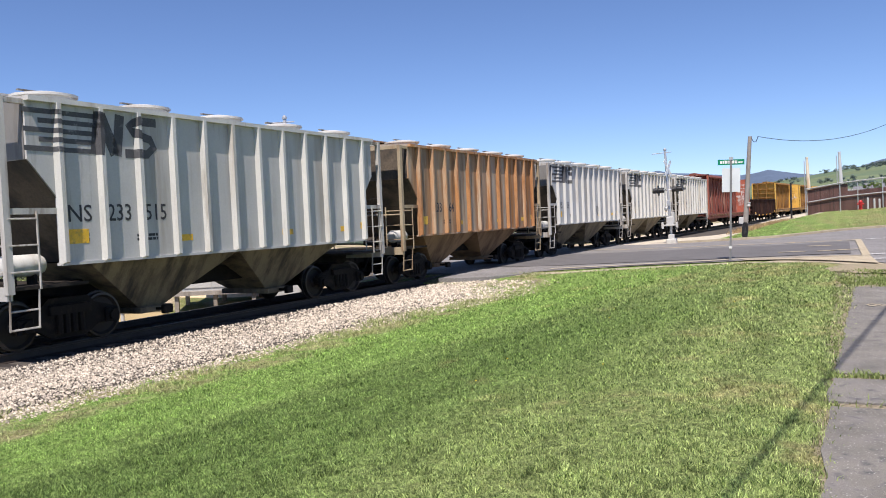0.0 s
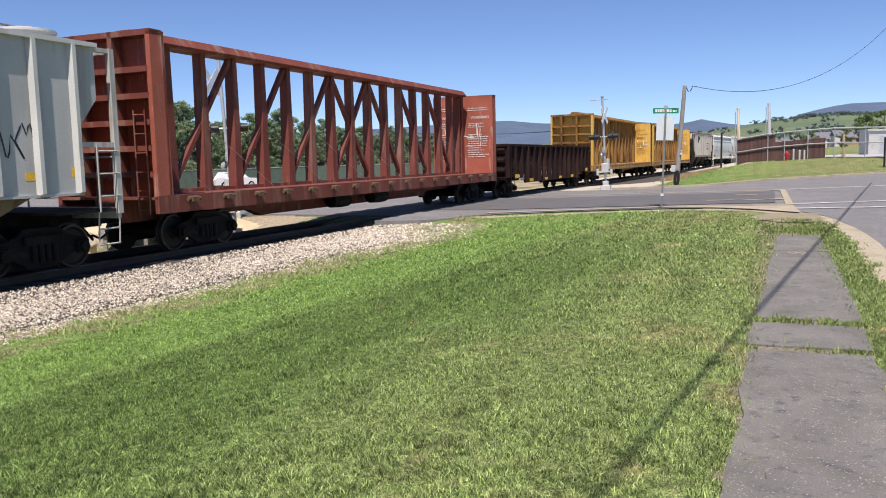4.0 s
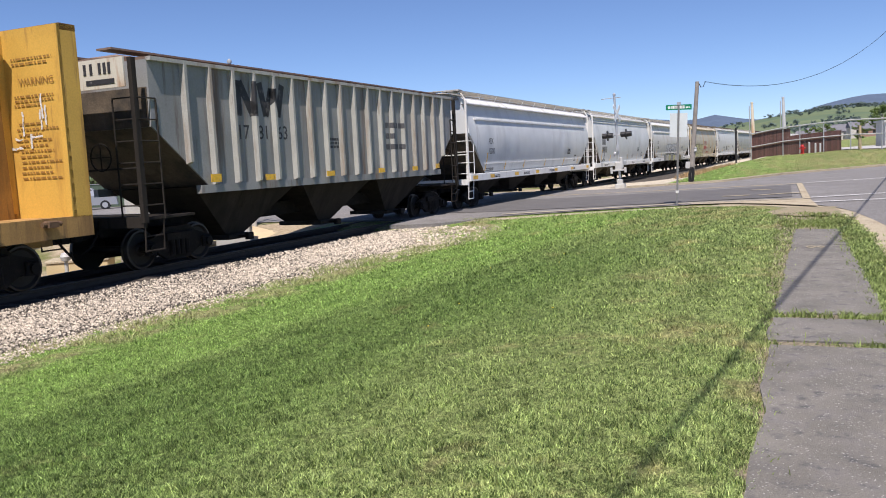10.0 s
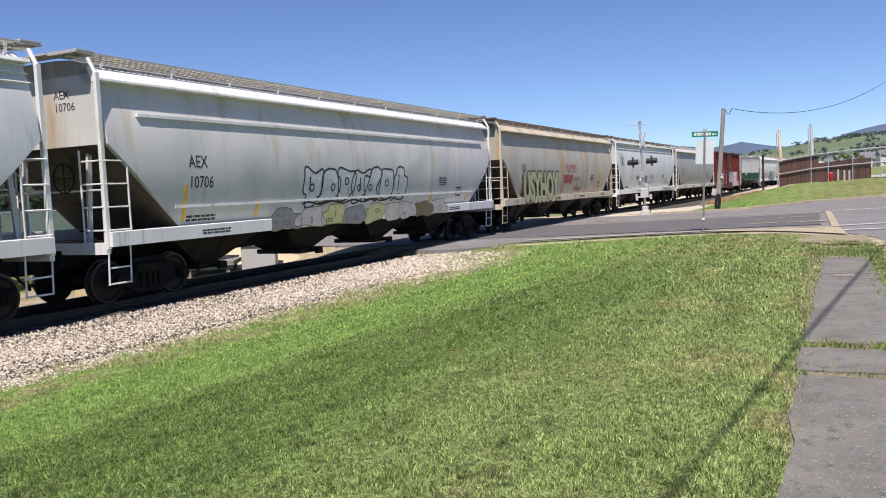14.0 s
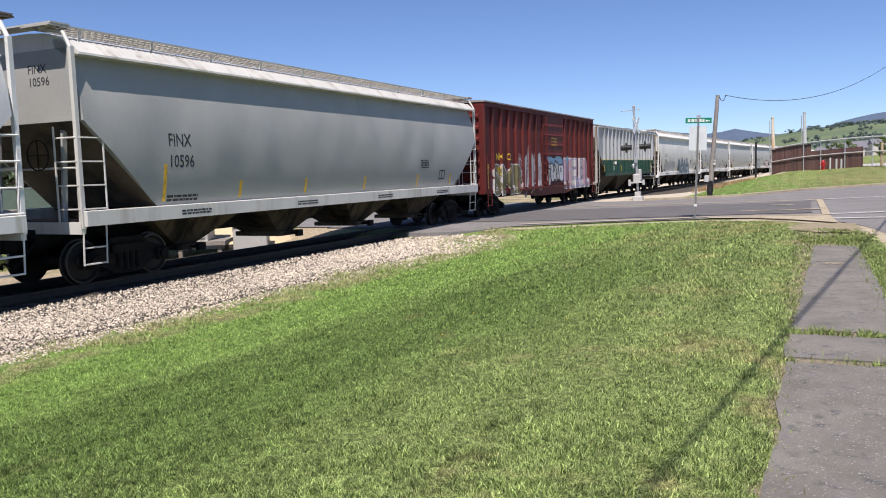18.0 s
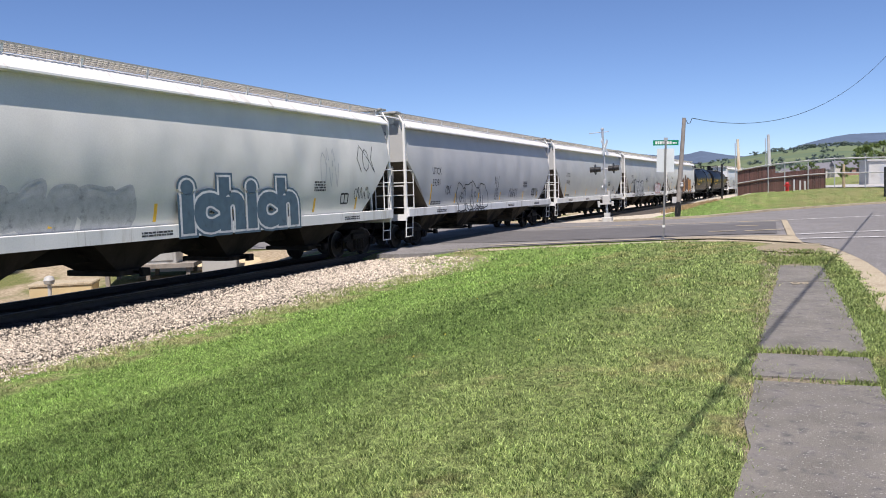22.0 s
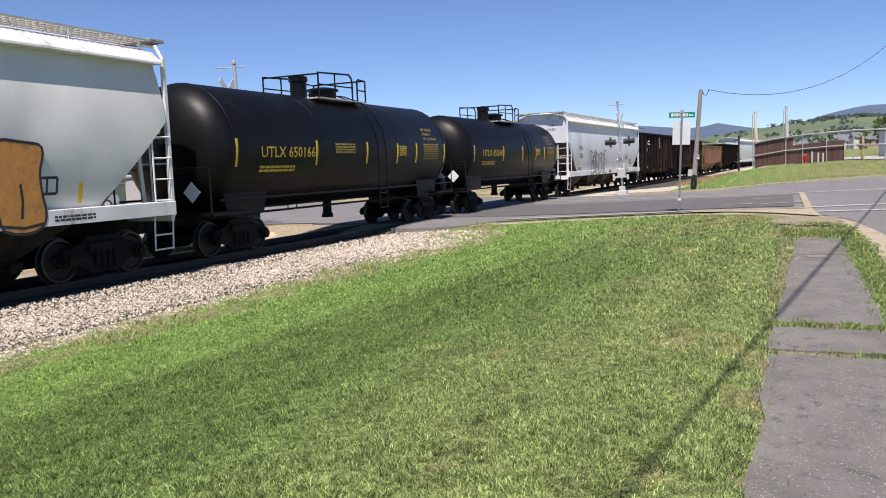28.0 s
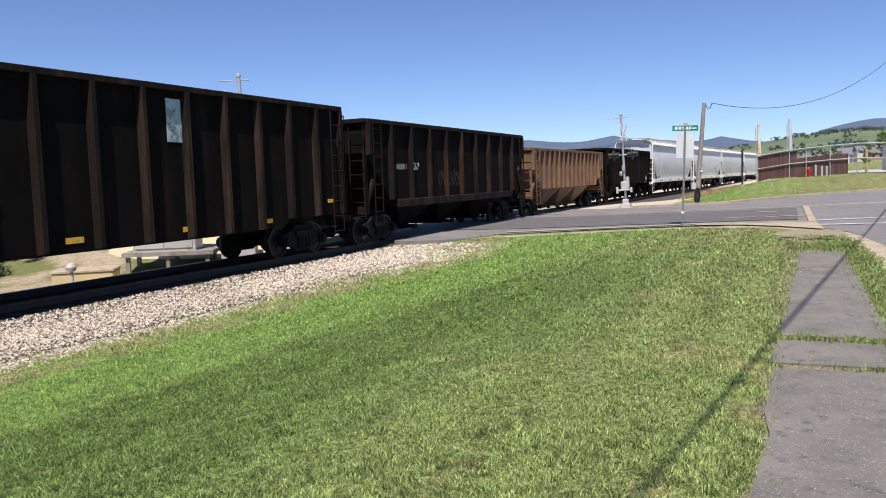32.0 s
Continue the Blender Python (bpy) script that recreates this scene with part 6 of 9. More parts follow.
def boxcar(i):
    L = LENGTHS[i]
    hl = L / 2 - 0.28
    zb, zt = 1.0, 4.6
    fx = lambda z: 1.52
    car = thing("boxcar", "oxide-red ribbed boxcar with coloured graffiti, door closed", "boxcar", group="cars of the train")
    part("body", Shape().box(-1.5, 1.5, -hl, hl, zb, zt), BOX_RED, car)
    part("roof", Shape().prism([(-1.66, zt + 0.03), (1.66, zt + 0.03), (1.66, zt + 0.08), (0, zt + 0.2), (-1.66, zt + 0.08)], -hl - 0.03, hl + 0.03), weathered("boxcar_roof", (0.3, 0.27, 0.25), (0.15, 0.05, 0.04), 0.4), car)
    for k in range(13):
        y = -hl + 2 * hl * (k + 0.5) / 13
        part("roof_rib", Shape().prism([(-1.5, zt + 0.06), (0, zt + 0.2), (1.5, zt + 0.06), (1.5, zt + 0.1), (0, zt + 0.245), (-1.5, zt + 0.1)], y - 0.05, y + 0.05), BOX_RED, car)
    d0, d1 = -0.85, 2.35
    n = 19
    for k in (-1, 1):
        for j in range(n):
            y = -hl + 0.06 + (2 * hl - 0.12) * j / (n - 1)
            if d0 - 0.15 < y < d1 + 0.1:
                continue
            a, b = k * 1.5, k * 1.6
            s = Shape().add([(a, y - 0.07, zb + 0.1), (b, y - 0.035, zb + 0.1), (b, y + 0.035, zb + 0.1), (a, y + 0.07, zb + 0.1), (a, y - 0.07, zt - 0.05), (b, y - 0.035, zt - 0.12), (b, y + 0.035, zt - 0.12), (a, y + 0.07, zt - 0.05)],
                            [(0, 1, 5, 4), (1, 2, 6, 5), (2, 3, 7, 6), (0, 3, 2, 1), (4, 5, 6, 7)])
            part("rib", s, BOX_RED, car)
        a, b = sorted((k * 1.5, k * 1.6))
        part("side_sill", Shape().prism_x([(-hl, zb), (-hl + 2.4, zb - 0.05), (d0 - 0.6, zb - 0.32), (d1 + 0.6, zb - 0.32), (hl - 2.4, zb - 0.05), (hl, zb), (hl, zb + 0.16), (-hl, zb + 0.16)], *sorted((k * 1.44, k * 1.54))), BOX_RED, car)
        part("top_plate", Shape().box(a, b, -hl, hl, zt - 0.14, zt + 0.03), BOX_RED, car)
        door = part("door", Shape().box(*sorted((k * 1.5, k * 1.57)), d0, d1, zb + 0.12, zt - 0.15), BOX_RED, car)
        for q in range(7):
            z = zb + 0.2 + q * 0.46
            part("door_panel", Shape().add([(k * 1.57, d0 + 0.1, z + 0.02), (k * 1.57, d1 - 0.1, z + 0.02), (k * 1.61, d1 - 0.12, z + 0.04), (k * 1.61, d0 + 0.12, z + 0.04), (k * 1.57, d0 + 0.1, z + 0.12), (k * 1.57, d1 - 0.1, z + 0.12)], [(0, 1, 2, 3), (3, 2, 5, 4), (0, 3, 4), (1, 5, 2)]), BOX_RED, door)
        for yy in (d0 + 0.25, d0 + 0.5):
            part("lock_rod", Shape().tube((k * 1.64, yy, zb + 0.1), (k * 1.64, yy, zt - 0.2), 0.022, 6), BOX_RED, door)
        part("door_handle", Shape().tube((k * 1.68, d0 + 0.3, 2.0), (k * 1.68, d0 + 0.75, 1.9), 0.025, 6), steel_black, door)
        part("door_track", Shape().box(*sorted((k * 1.5, k * 1.66)), d0 - 3.2, d1 + 0.2, zb + 0.02, zb + 0.1), BOX_RED, car)
    for e in (-1, 1):
        for q in range(7):
            z = zb + 0.35 + q * 0.45
            s = Shape()
            s.v = [(x, e * (hl + dy), z + dz) for x in (-1.35, 1.35) for dy, dz in ((0, -0.12), (0.09, -0.03), (0.09, 0.05), (0, 0.12))]
            s.f = [(0, 1, 5, 4), (1, 2, 6, 5), (2, 3, 7, 6), (0, 3, 2, 1), (4, 5, 6, 7)]
            part("end_rib", s, BOX_RED, car)
        for k in (-1, 1):
            s = Shape()
            y = e * (hl - 0.08)
            for yy in (y, y - e * 0.42):
                s.tube((k * 1.64, yy, 0.5), (k * 1.64, yy, 2.6), 0.018, 5)
            for q in range(6):
                s.tube((k * 1.64, y, 0.55 + 0.4 * q), (k * 1.64, y - e * 0.42, 0.55 + 0.4 * q), 0.016, 5)
            part("ladder", s, BOX_RED, car)
    fr = lambda z: 1.61
    RIBS[car.name] = ([-hl + 0.06 + (2 * hl - 0.12) * j / (n - 1) for j in range(n) if not d0 - 0.15 < -hl + 0.06 + (2 * hl - 0.12) * j / (n - 1) < d1 + 0.1], 0.036, 0.071, 1.6)
    side = lambda z: 1.503 if z > zb + 0.14 else 1.545
    bubble(car, "SMB", -7.2, 0.86, 3.6, 1.35, (SP_DRAB,), SP_BONE, side, label="drab olive graffiti letter with a pale outline")
    graffiti(car, -4.1, 1.0, 3.1, 1.7, 6, (SP_BONE, SP_SILVER, SP_BRICK, SP_GREY), SP_BRICK, side, 51, 0.05, "worn silver graffiti", 0.3, swoop=False)
    graffiti(car, -4.0, 1.3, 2.9, 1.1, 5, (), SP_WHITE, side, 151, 0.04, "pale looping graffiti strokes", 0.3, swoop=False)
    face = lambda z: 1.615
    graffiti(car, -0.6, 1.3, 2.8, 0.95, 4, (SP_WHITE, SP_BONE, SP_TEAL), SP_BLACK, face, 52, 0.08, "white and pale blue graffiti with black bands", 0.25, swoop=False)
    graffiti(car, -0.4, 2.15, 2.3, 0.35, 2, (SP_SKY,), SP_SKY, face, 152, 0.03, "sky-blue sprayed puffs", swoop=False)
    bubble(car, "MELER", 2.55, 0.92, 4.7, 1.5, (SP_MAUVE, SP_BONE, SP_LILAC, SP_BONE, SP_MAUVE), SP_LILAC, side, SP_BONE, "mauve and bone graffiti letter")
    graffiti(car, 2.5, 2.1, 0.9, 0.45, 1, (SP_SKY,), SP_TEAL, side, 153, 0.04, "sky-blue sprayed star", swoop=False)
    letters(car, "NK", -6.7, 2.35, 0.3, ink_yellow, lambda z: 1.509, 1.0)
    letters(car, "CR", -5.5, 2.35, 0.3, ink_yellow, lambda z: 1.509, 1.0)
    letters(car, "90", -6.6, 1.75, 0.32, ink_yellow, lambda z: 1.513, 1.0)
    letters(car, "60", -5.4, 1.75, 0.32, ink_yellow, lambda z: 1.513, 1.0)
    patches(car, [(-7.7, 1.2, 0.14, 1.0)], reflector_m, fx)
    letters(car, "CLOSE AND LOCK", 0.15, 3.36, 0.09, ink_yellow, lambda z: 1.625)
    letters(car, "DOORS BEFORE", 0.2, 3.2, 0.09, ink_yellow, lambda z: 1.625)
    letters(car, "MOVING CAR", 0.3, 3.04, 0.09, ink_yellow, lambda z: 1.625)
    underframe(car, L, steel_black)
    trucks(car, (-L / 2 + 2.35, L / 2 - 2.35))
    return car


CARS.append(boxcar(16))
car, fx = ribbed_hopper(17, "two-tone white and dark green ribbed covered hopper", RB_WHITE, RB_WHITE, 16, 4.3, 1.55, 2.95, 1.75, 3, "trough", UNDER_DARK, 1.0, NS_GEAR, TRIM_G, ladder_top=2.7, sill_m=RB_GREEN)
h = LENGTHS[17] / 2
zs, zb, hl, rn = 2.95, 1.55, h - 1.0, 1.75
RIBS[car.name] = (RIBS[car.name][0], 0.083, 0.087, 1.677)
cut = lambda z: hl - rn * (zs - z) / (zs - zb)
for k in (-1, 1):
    s = Shape().add([(k * 1.556, -cut(1.56), 1.56), (k * 1.556, cut(1.56), 1.56), (k * 1.556, cut(2.36), 2.36), (k * 1.556, -cut(2.36), 2.36)], [(0, 1, 2, 3)])
    part("lower_panel", s, RB_GREEN, car, "dark green lower side")
    s = Shape().add([(k * 1.557, -cut(2.36), 2.36), (k * 1.557, cut(2.36), 2.36), (k * 1.557, cut(2.42), 2.42), (k * 1.557, -cut(2.42), 2.42)], [(0, 1, 2, 3)])
    part("stripe", s, ink_yellow, car, "thin yellow stripe")
    r0 = hl - rn * 0.62
    for j in range(16):
        y = -r0 + 2 * r0 * j / 15
        z0 = max(zb, zs - (zs - zb) * (hl - abs(y)) / rn)
        if z0 < 2.3:
            part("rib_lower", Shape().box(*sorted((k * 1.56, k * 1.676)), y - 0.082, y + 0.082, z0, 2.36), RB_GREEN, car)
def letter_block(u, z, w, h):
    """A dark stroke with a wider head and foot."""
    patches(car, [(u - w * 0.22, z, w * 0.44, h), (u - w / 2, z, w, h * 0.14), (u - w / 2, z + h * 0.86, w, h * 0.14)], ink_dark, fx, "letter_stroke", "dark worn lettering")


bay = 2 * (hl - rn * 0.62) / 15
mid = lambda j: -(hl - rn * 0.62) + bay * (j + 0.5)
for j in range(2, 9):
    letter_block(mid(j), 3.25 if j == 2 else 3.42, 0.42 if j == 2 else 0.32, 0.66 if j == 2 else 0.42)
for j in range(3, 12):
    letter_block(mid(j), 2.62 if j == 4 else 2.72, 0.42 if j == 4 else 0.3, 0.6 if j == 4 else 0.4)
lower = lambda z: 1.559
letters(car, "RBMN", -4.84, 2.1, 0.19, ink_pale, lower)
bars(car, 2, -4.6, 1.9, 0.8, 0.09, ink_pale, lower, seed=3)
part("end_sheet", Shape().box(-1.5, 1.5, -h + 0.985, -h + 0.995, 2.95, 3.7), SLOPE_GRIME_SHADE, car, "dark mottled end sheet")
part("placard", Shape().box(0.25, 1.3, -h + 0.42, -h + 0.46, 3.75, 4.25), TRIM_W, car, "white plate with small black lettering")
patches(car, [(-h + 2.2, 1.65, 0.12, 0.5), (-2.5, 1.65, 0.12, 0.4), (2.0, 1.65, 0.12, 0.4), (h - 2.4, 1.65, 0.12, 0.7)], reflector_m, lower)
CARS.append(car)
for i in range(18, 23):
    CARS.append(build_smooth(i))


def tank_car(i, label, word):
    L = LENGTHS[i]
    hl = L / 2 - 0.72
    zc, r = (2.56, 1.57) if i == 23 else (2.5, 1.52)
    car = thing("tank_car", label, "tank car", group="cars of the train")
    prof = [(0.0, -hl), (0.7, -hl + 0.06), (1.2, -hl + 0.24), (r - 0.06, -hl + 0.5), (r, -hl + 0.75), (r, hl - 0.75), (r - 0.06, hl - 0.5), (1.2, hl - 0.24), (0.7, hl - 0.06), (0.0, hl)]
    part("tank", Shape().lathe(prof, 40, Matrix.Translation((0, 0, zc)) @ Matrix.Rotation(radians(-90), 4, "X")), TANK_BLACK, car, smooth=True)
    for y in (-hl + 0.78, -hl / 3, hl / 3, hl - 0.78):
        part("weld_band", Shape().lathe([(r, -0.03), (r + 0.008, -0.02), (r + 0.008, 0.02), (r, 0.03)], 40, Matrix.Translation((0, y, zc)) @ Matrix.Rotation(radians(-90), 4, "X")), TANK_BLACK, car, smooth=True)
    zt = zc + r
    part("manway", Shape().lathe([(0.42, -0.1), (0.42, 0.22), (0.5, 0.24), (0.5, 0.3), (0.2, 0.36), (0.0, 0.37)], 16, pose(0, 0.35, zt)), TANK_BLACK, car, smooth=True)
    part("valve_housing", Shape().lathe([(0.24, -0.1), (0.24, 0.4), (0.28, 0.42), (0.28, 0.55), (0.1, 0.62), (0.0, 0.62)], 12, pose(0.1, -1.1, zt)), TANK_BLACK, car, smooth=True)
    for k in (-1, 1):
        plat = part("platform", Shape().box(*sorted((k * 0.5, k * 0.97)), -1.35, 1.35, zt - 0.12, zt - 0.08), GRATING, car)
        s = Shape().pipe([(k * 0.95, -1.35, zt - 0.1), (k * 0.95, -1.35, zt + 0.6), (k * 0.95, 0.35, zt + 0.68), (k * 0.95, 0.5, zt + 0.6), (k * 0.95, 0.55, zt + 0.45), (k * 0.95, 0.55, zt - 0.1)], 0.028, 6)
        s.tube((k * 0.95, -1.35, zt + 0.28), (k * 0.95, 0.55, zt + 0.3), 0.022, 6)
        s.tube((k * 0.95, -0.45, zt - 0.1), (k * 0.95, -0.45, zt + 0.64), 0.024, 6)
        s.pipe([(k * 0.95, 0.85, zt - 0.1), (k * 0.95, 0.85, zt + 0.52), (k * 0.95, 0.92, zt + 0.58), (k * 0.95, 1.35, zt + 0.56), (k * 0.95, 1.35, zt - 0.1)], 0.028, 6)
        s.tube((k * 0.95, 0.85, zt + 0.25), (k * 0.95, 1.35, zt + 0.25), 0.022, 6)
        part("railing", s, TANK_BLACK, plat)
        s = Shape()
        for yy in (-0.25 + 0.9, 0.25 + 0.9):
            prev = None
            for q in range(9):
                a = radians(80 - 20 * q)
                p = (k * (r + 0.14) * max(math.cos(a), 0.0) if q < 5 else k * (r + 0.14), yy, zc + (r + 0.14) * math.sin(a) if q < 5 else zc - 0.45 * (q - 4))
                if prev:
                    s.tube(prev, p, 0.02, 5)
                prev = p
        for q in range(9):
            a = radians(80 - 20 * q)
            x, z = (k * (r + 0.14) * math.cos(a), zc + (r + 0.14) * math.sin(a)) if q < 5 else (k * (r + 0.14), zc - 0.45 * (q - 4))
            s.tube((x, 0.65, z), (x, 1.15, z), 0.018, 5)
        part("ladder", s, TANK_BLACK, car)
        part("walk_rail", Shape().pipe([(k * 1.52, -hl + 0.2, 1.35), (k * 1.52, hl - 0.2, 1.35)], 0.03, 6), TANK_BLACK, car)
    for yy in (-1.35, 1.35):
        part("railing", Shape().pipe([(-0.95, yy, zt + 0.57), (0.95, yy, zt + 0.57)], 0.024, 6), TANK_BLACK, car)
    for e in (-1, 1):
        y = e * (L / 2 - 0.7)
        s = Shape().box(-1.5, 1.5, *sorted((y, e * (hl - 1.4))), 1.0, 1.06)
        part("end_platform", s, TANK_BLACK, car)
        part("handrail", Shape().pipe([(-1.45, y, 1.05), (-1.45, y, 2.1), (1.45, y, 2.1), (1.45, y, 1.05)], 0.025, 6), TANK_BLACK, car)
        part("saddle", Shape().prism_x([(e * (hl - 2.3), 0.95), (e * (hl - 0.9), 0.95), (e * (hl - 0.7), 1.7), (e * (hl - 2.5), 1.7)], -1.15, 1.15), TANK_BLACK, car)
        part("stub_sill", Shape().box(-0.35, 0.35, *sorted((e * (hl - 3.2), e * (L / 2 - 0.5))), 0.75, 1.1), TANK_BLACK, car)
        s = Shape().box(-0.17, 0.17, -0.008, 0.008, -0.17, 0.17, 0, pose(0.95, y + e * 0.04, 1.55, 0, 45, 0))
        part("hazard_placard", s, TRIM_W, car, "white diamond-shaped placard")
    part("air_tank", Shape().lathe([(0.0, -0.5), (0.26, -0.42), (0.28, 0), (0.26, 0.42), (0.0, 0.5)], 12, pose(0.7, L / 2 - 0.75, 1.25, 0, 90, 0)), TANK_BLACK, car, smooth=True)
    part("outlet_valve", Shape().tube((0, 0.3, 1.05), (0, 0.3, 0.6), 0.14, 10).tube((0, 0.3, 0.62), (0, 0.3, 0.5), 0.18, 10), steel_black, car)
    part("brake_pipe", Shape().pipe([(0.9, -hl, 0.95), (0.9, hl, 0.95)], 0.03, 6), steel_black, car)
    fx = lambda z: math.sqrt(max(0.01, r * r - (z - zc) ** 2))
    letters(car, word, -hl + 1.75, 2.32, 0.27, ink_yellow, fx, 1.1, 0.012)
    bars(car, 2, -hl + 1.75, 2.05, 1.5, 0.06, ink_yellow, fx, seed=i, off=0.012)
    for u in (-hl + 0.8, -hl + 4.2, 0.2, 2.2, 3.6, hl - 0.85):
        patches(car, [(u, 2.1 + 0.11 * q, 0.075, 0.11) for q in range(6)], ink_yellow, fx, off=0.012)
    bars(car, 5, 2.35, 2.62, 0.5, 0.045, ink_yellow, fx, seed=i + 1, off=0.012)
    if i in (23, 24):
        for q, w_ in enumerate(("METHYLENE", "DIPHENYL", "DIISOCYANATE")):
            letters(car, w_, hl - 2.5 - 0.02 * q, 3.2 - 0.16 * q, 0.095, ink_dull, fx, 1.15, 0.012)
        bars(car, 9, hl - 2.6, 2.72, 1.25, 0.035, ink_dull, fx, gap=0.8, seed=i + 2, off=0.012)
        if i == 23:
            bars(car, 4, -1.6, 2.65, 1.1, 0.05, ink_dull, fx, gap=0.5, seed=i + 5, off=0.012)
    end_letters(car, "650040", -0.6, zc + 0.35, 0.17, ink_yellow, -hl - 0.02)
    trucks(car, (-L / 2 + 2.2, L / 2 - 2.2))
    for k in (-1, 1):
        s = Shape().box(-0.2, 0.17, *sorted((k * (L / 2 - 0.5), k * (L / 2 - 0.01))), 0.68, 1.02, 0.05)
        part("coupler", s, steel_black, car)
    return car


CARS.append(tank_car(23, "black steel tank car with yellow lettering", "UTLX 650166"))
CARS.append(tank_car(24, "glossy black tank car with yellow lettering and railing", "UTLX 650040"))
CARS.append(build_smooth(25))
car, fx = gondola(26, "tall sooty black coal gondola with a torn pale poster", COAL_BLACK, COAL_RIB, 1.06, 4.05, 12, belly=0.85, cat="coal car")
h = LENGTHS[26] / 2
letters(car, "NSSX", -5.55, 3.15, 0.32, ink_pale, fx, 1.1)
letters(car, "14040", -5.75, 2.6, 0.3, ink_pale, fx, 1.2)
part("poster", Shape().box(1.456, 1.466, 0.1, 0.62, 2.9, 3.8), mat("poster_pale_blue", (0.42, 0.55, 0.62), 0.7, var=0.3, scale=3, fine=30, dirt=(0.03, 0.03, 0.03), dirt_amt=0.5, dirt_scale=3), car, "torn pale blue poster")
patches(car, [(-5.6, 1.28, 0.9, 0.12), (-2.6, 1.0, 0.4, 0.11), (0.4, 1.0, 0.4, 0.11), (3.2, 1.0, 0.4, 0.11), (6.2, 1.4, 0.3, 0.1)], reflector_m, lambda z: 1.46)
s = Shape().box(1.45, 1.55, -6.9, -4.1, 2.95, 3.05).box(1.45, 1.55, -6.9, -4.1, 2.15, 2.25)
part("side_stiffener", s, COAL_RIB, car)
CARS.append(car)
car, fx = gondola(27, "black open-top coal hopper with rust along its sill", COAL_BLACK, COAL_RIB, 1.15, 3.82, 11, cat="coal car", cut=1.7)
letters(car, "2067", -4.3, 2.3, 0.24, ink_pale, fx, 1.1)
bars(car, 1, -5.25, 2.32, 0.75, 0.18, mat("ink_sooty_white", (0.26, 0.25, 0.235), 0.8, var=0.4, scale=9, fine=50, dirt=(0.03, 0.028, 0.026), dirt_amt=0.5, dirt_scale=9), fx, seed=2)
part("side_sill", Shape().box(1.4, 1.62, -5.4, 5.4, 1.1, 1.35, 0.02), COAL_RIB, car)
tag(car, -2.0, 1.7, 2.4, 0.6, mat("chalk_faint", (0.075, 0.06, 0.055), 0.9), fx, 61, 0.04)
CARS.append(car)
car, fx = gondola(28, "rust-tan open coal hopper with orange stains", COAL_TAN, COAL_TAN, 1.3, 3.3, 17, cat="coal car", cut=1.5)
CARS.append(car)
car, fx = gondola(29, "soot-black open coal hopper with close ribs", COAL_BLACK, COAL_BLACK, 1.25, 3.62, 15, cat="coal car", cut=1.6)
CARS.append(car)
for i in range(30, 34):
    CARS.append(build_smooth(i))
# funnels under the coal hoppers
for i in (27, 28, 29):
    bays(CARS[i], 3, LENGTHS[i] - 6.2, 1.3, COAL_BLACK if i != 28 else COAL_TAN, 0.4)


# ---------- pavement, kerbs and road markings ----------
slab_m = mat("pavement_grey", (0.20, 0.187, 0.162), 0.9, var=0.4, scale=2.2, fine=110, bump=0.9, dirt=(0.22, 0.205, 0.19), dirt_amt=0.45, dirt_scale=4, speck=(0.008, 0.025, (0.45, 0.43, 0.4)), dirt2=(0.09, 0.088, 0.09), d2=0.3)
weed_m = mat("weed_green", (0.085, 0.16, 0.03), 0.8, var=0.4, scale=4, fine=30, island=0.4)
SW_L = [(-0.26, -4.0), (-0.20, 3.2), (-0.15, 4.57), (-0.14, 6.4), (-0.13, 7.43), (-0.07, 9.19), (0.04, 12.6), (0.16, 16.5)]
SW_R = [(0.72, -4.0), (0.74, 3.2), (0.75, 5.0), (0.78, 6.8), (0.82, 8.1), (0.86, 9.2), (0.89, 12.3), (0.90, 17.0)]


def x_at(poly, y):
    return ramp(y, [(b, a) for a, b in poly])


walk_path = thing("pavement", "grey asphalt footpath in slabs with weeds in its joints", "footpath", kind="structure")
r = random.Random(3)
for y0, y1 in ((-4.0, 6.86), (7.03, 7.98), (8.22, 13.9), (13.96, 16.6)):
    n = max(2, int((y1 - y0) / 0.12))
    s = Shape()
    for j in range(n + 1):
        y = y0 + (y1 - y0) * j / n
        a, b = x_at(SW_L, y) + 0.05 * noise.noise((0, y * 1.3, 1)) + 0.025 * noise.noise((0, y * 7, 1)), x_at(SW_R, y) + 0.05 * noise.noise((5, y * 2.3, 1)) + 0.03 * noise.noise((5, y * 7, 1))
        for k in range(7):
            x = a + (b - a) * k / 6
            s.v.append((x, y, gz(x, y) + 0.016 + 0.006 * noise.noise((x * 2, y * 2, 3))))
    s.f = [(j * 7 + i, j * 7 + i + 1, (j + 1) * 7 + i + 1, (j + 1) * 7 + i) for j in range(n) for i in range(6)]
    o = len(s.v)
    rim = [i for i in range(7)] + [7 * j + 6 for j in range(1, n + 1)] + [7 * n + i for i in range(5, -1, -1)] + [7 * j for j in range(n - 1, 0, -1)]
    s.v += [(s.v[i][0], s.v[i][1], s.v[i][2] - 0.1) for i in rim]
    m_ = len(rim)
    s.f += [(rim[i], o + i, o + (i + 1) % m_, rim[(i + 1) % m_]) for i in range(m_)]
    part("slab", s, slab_m, walk_path)
s = Shape()
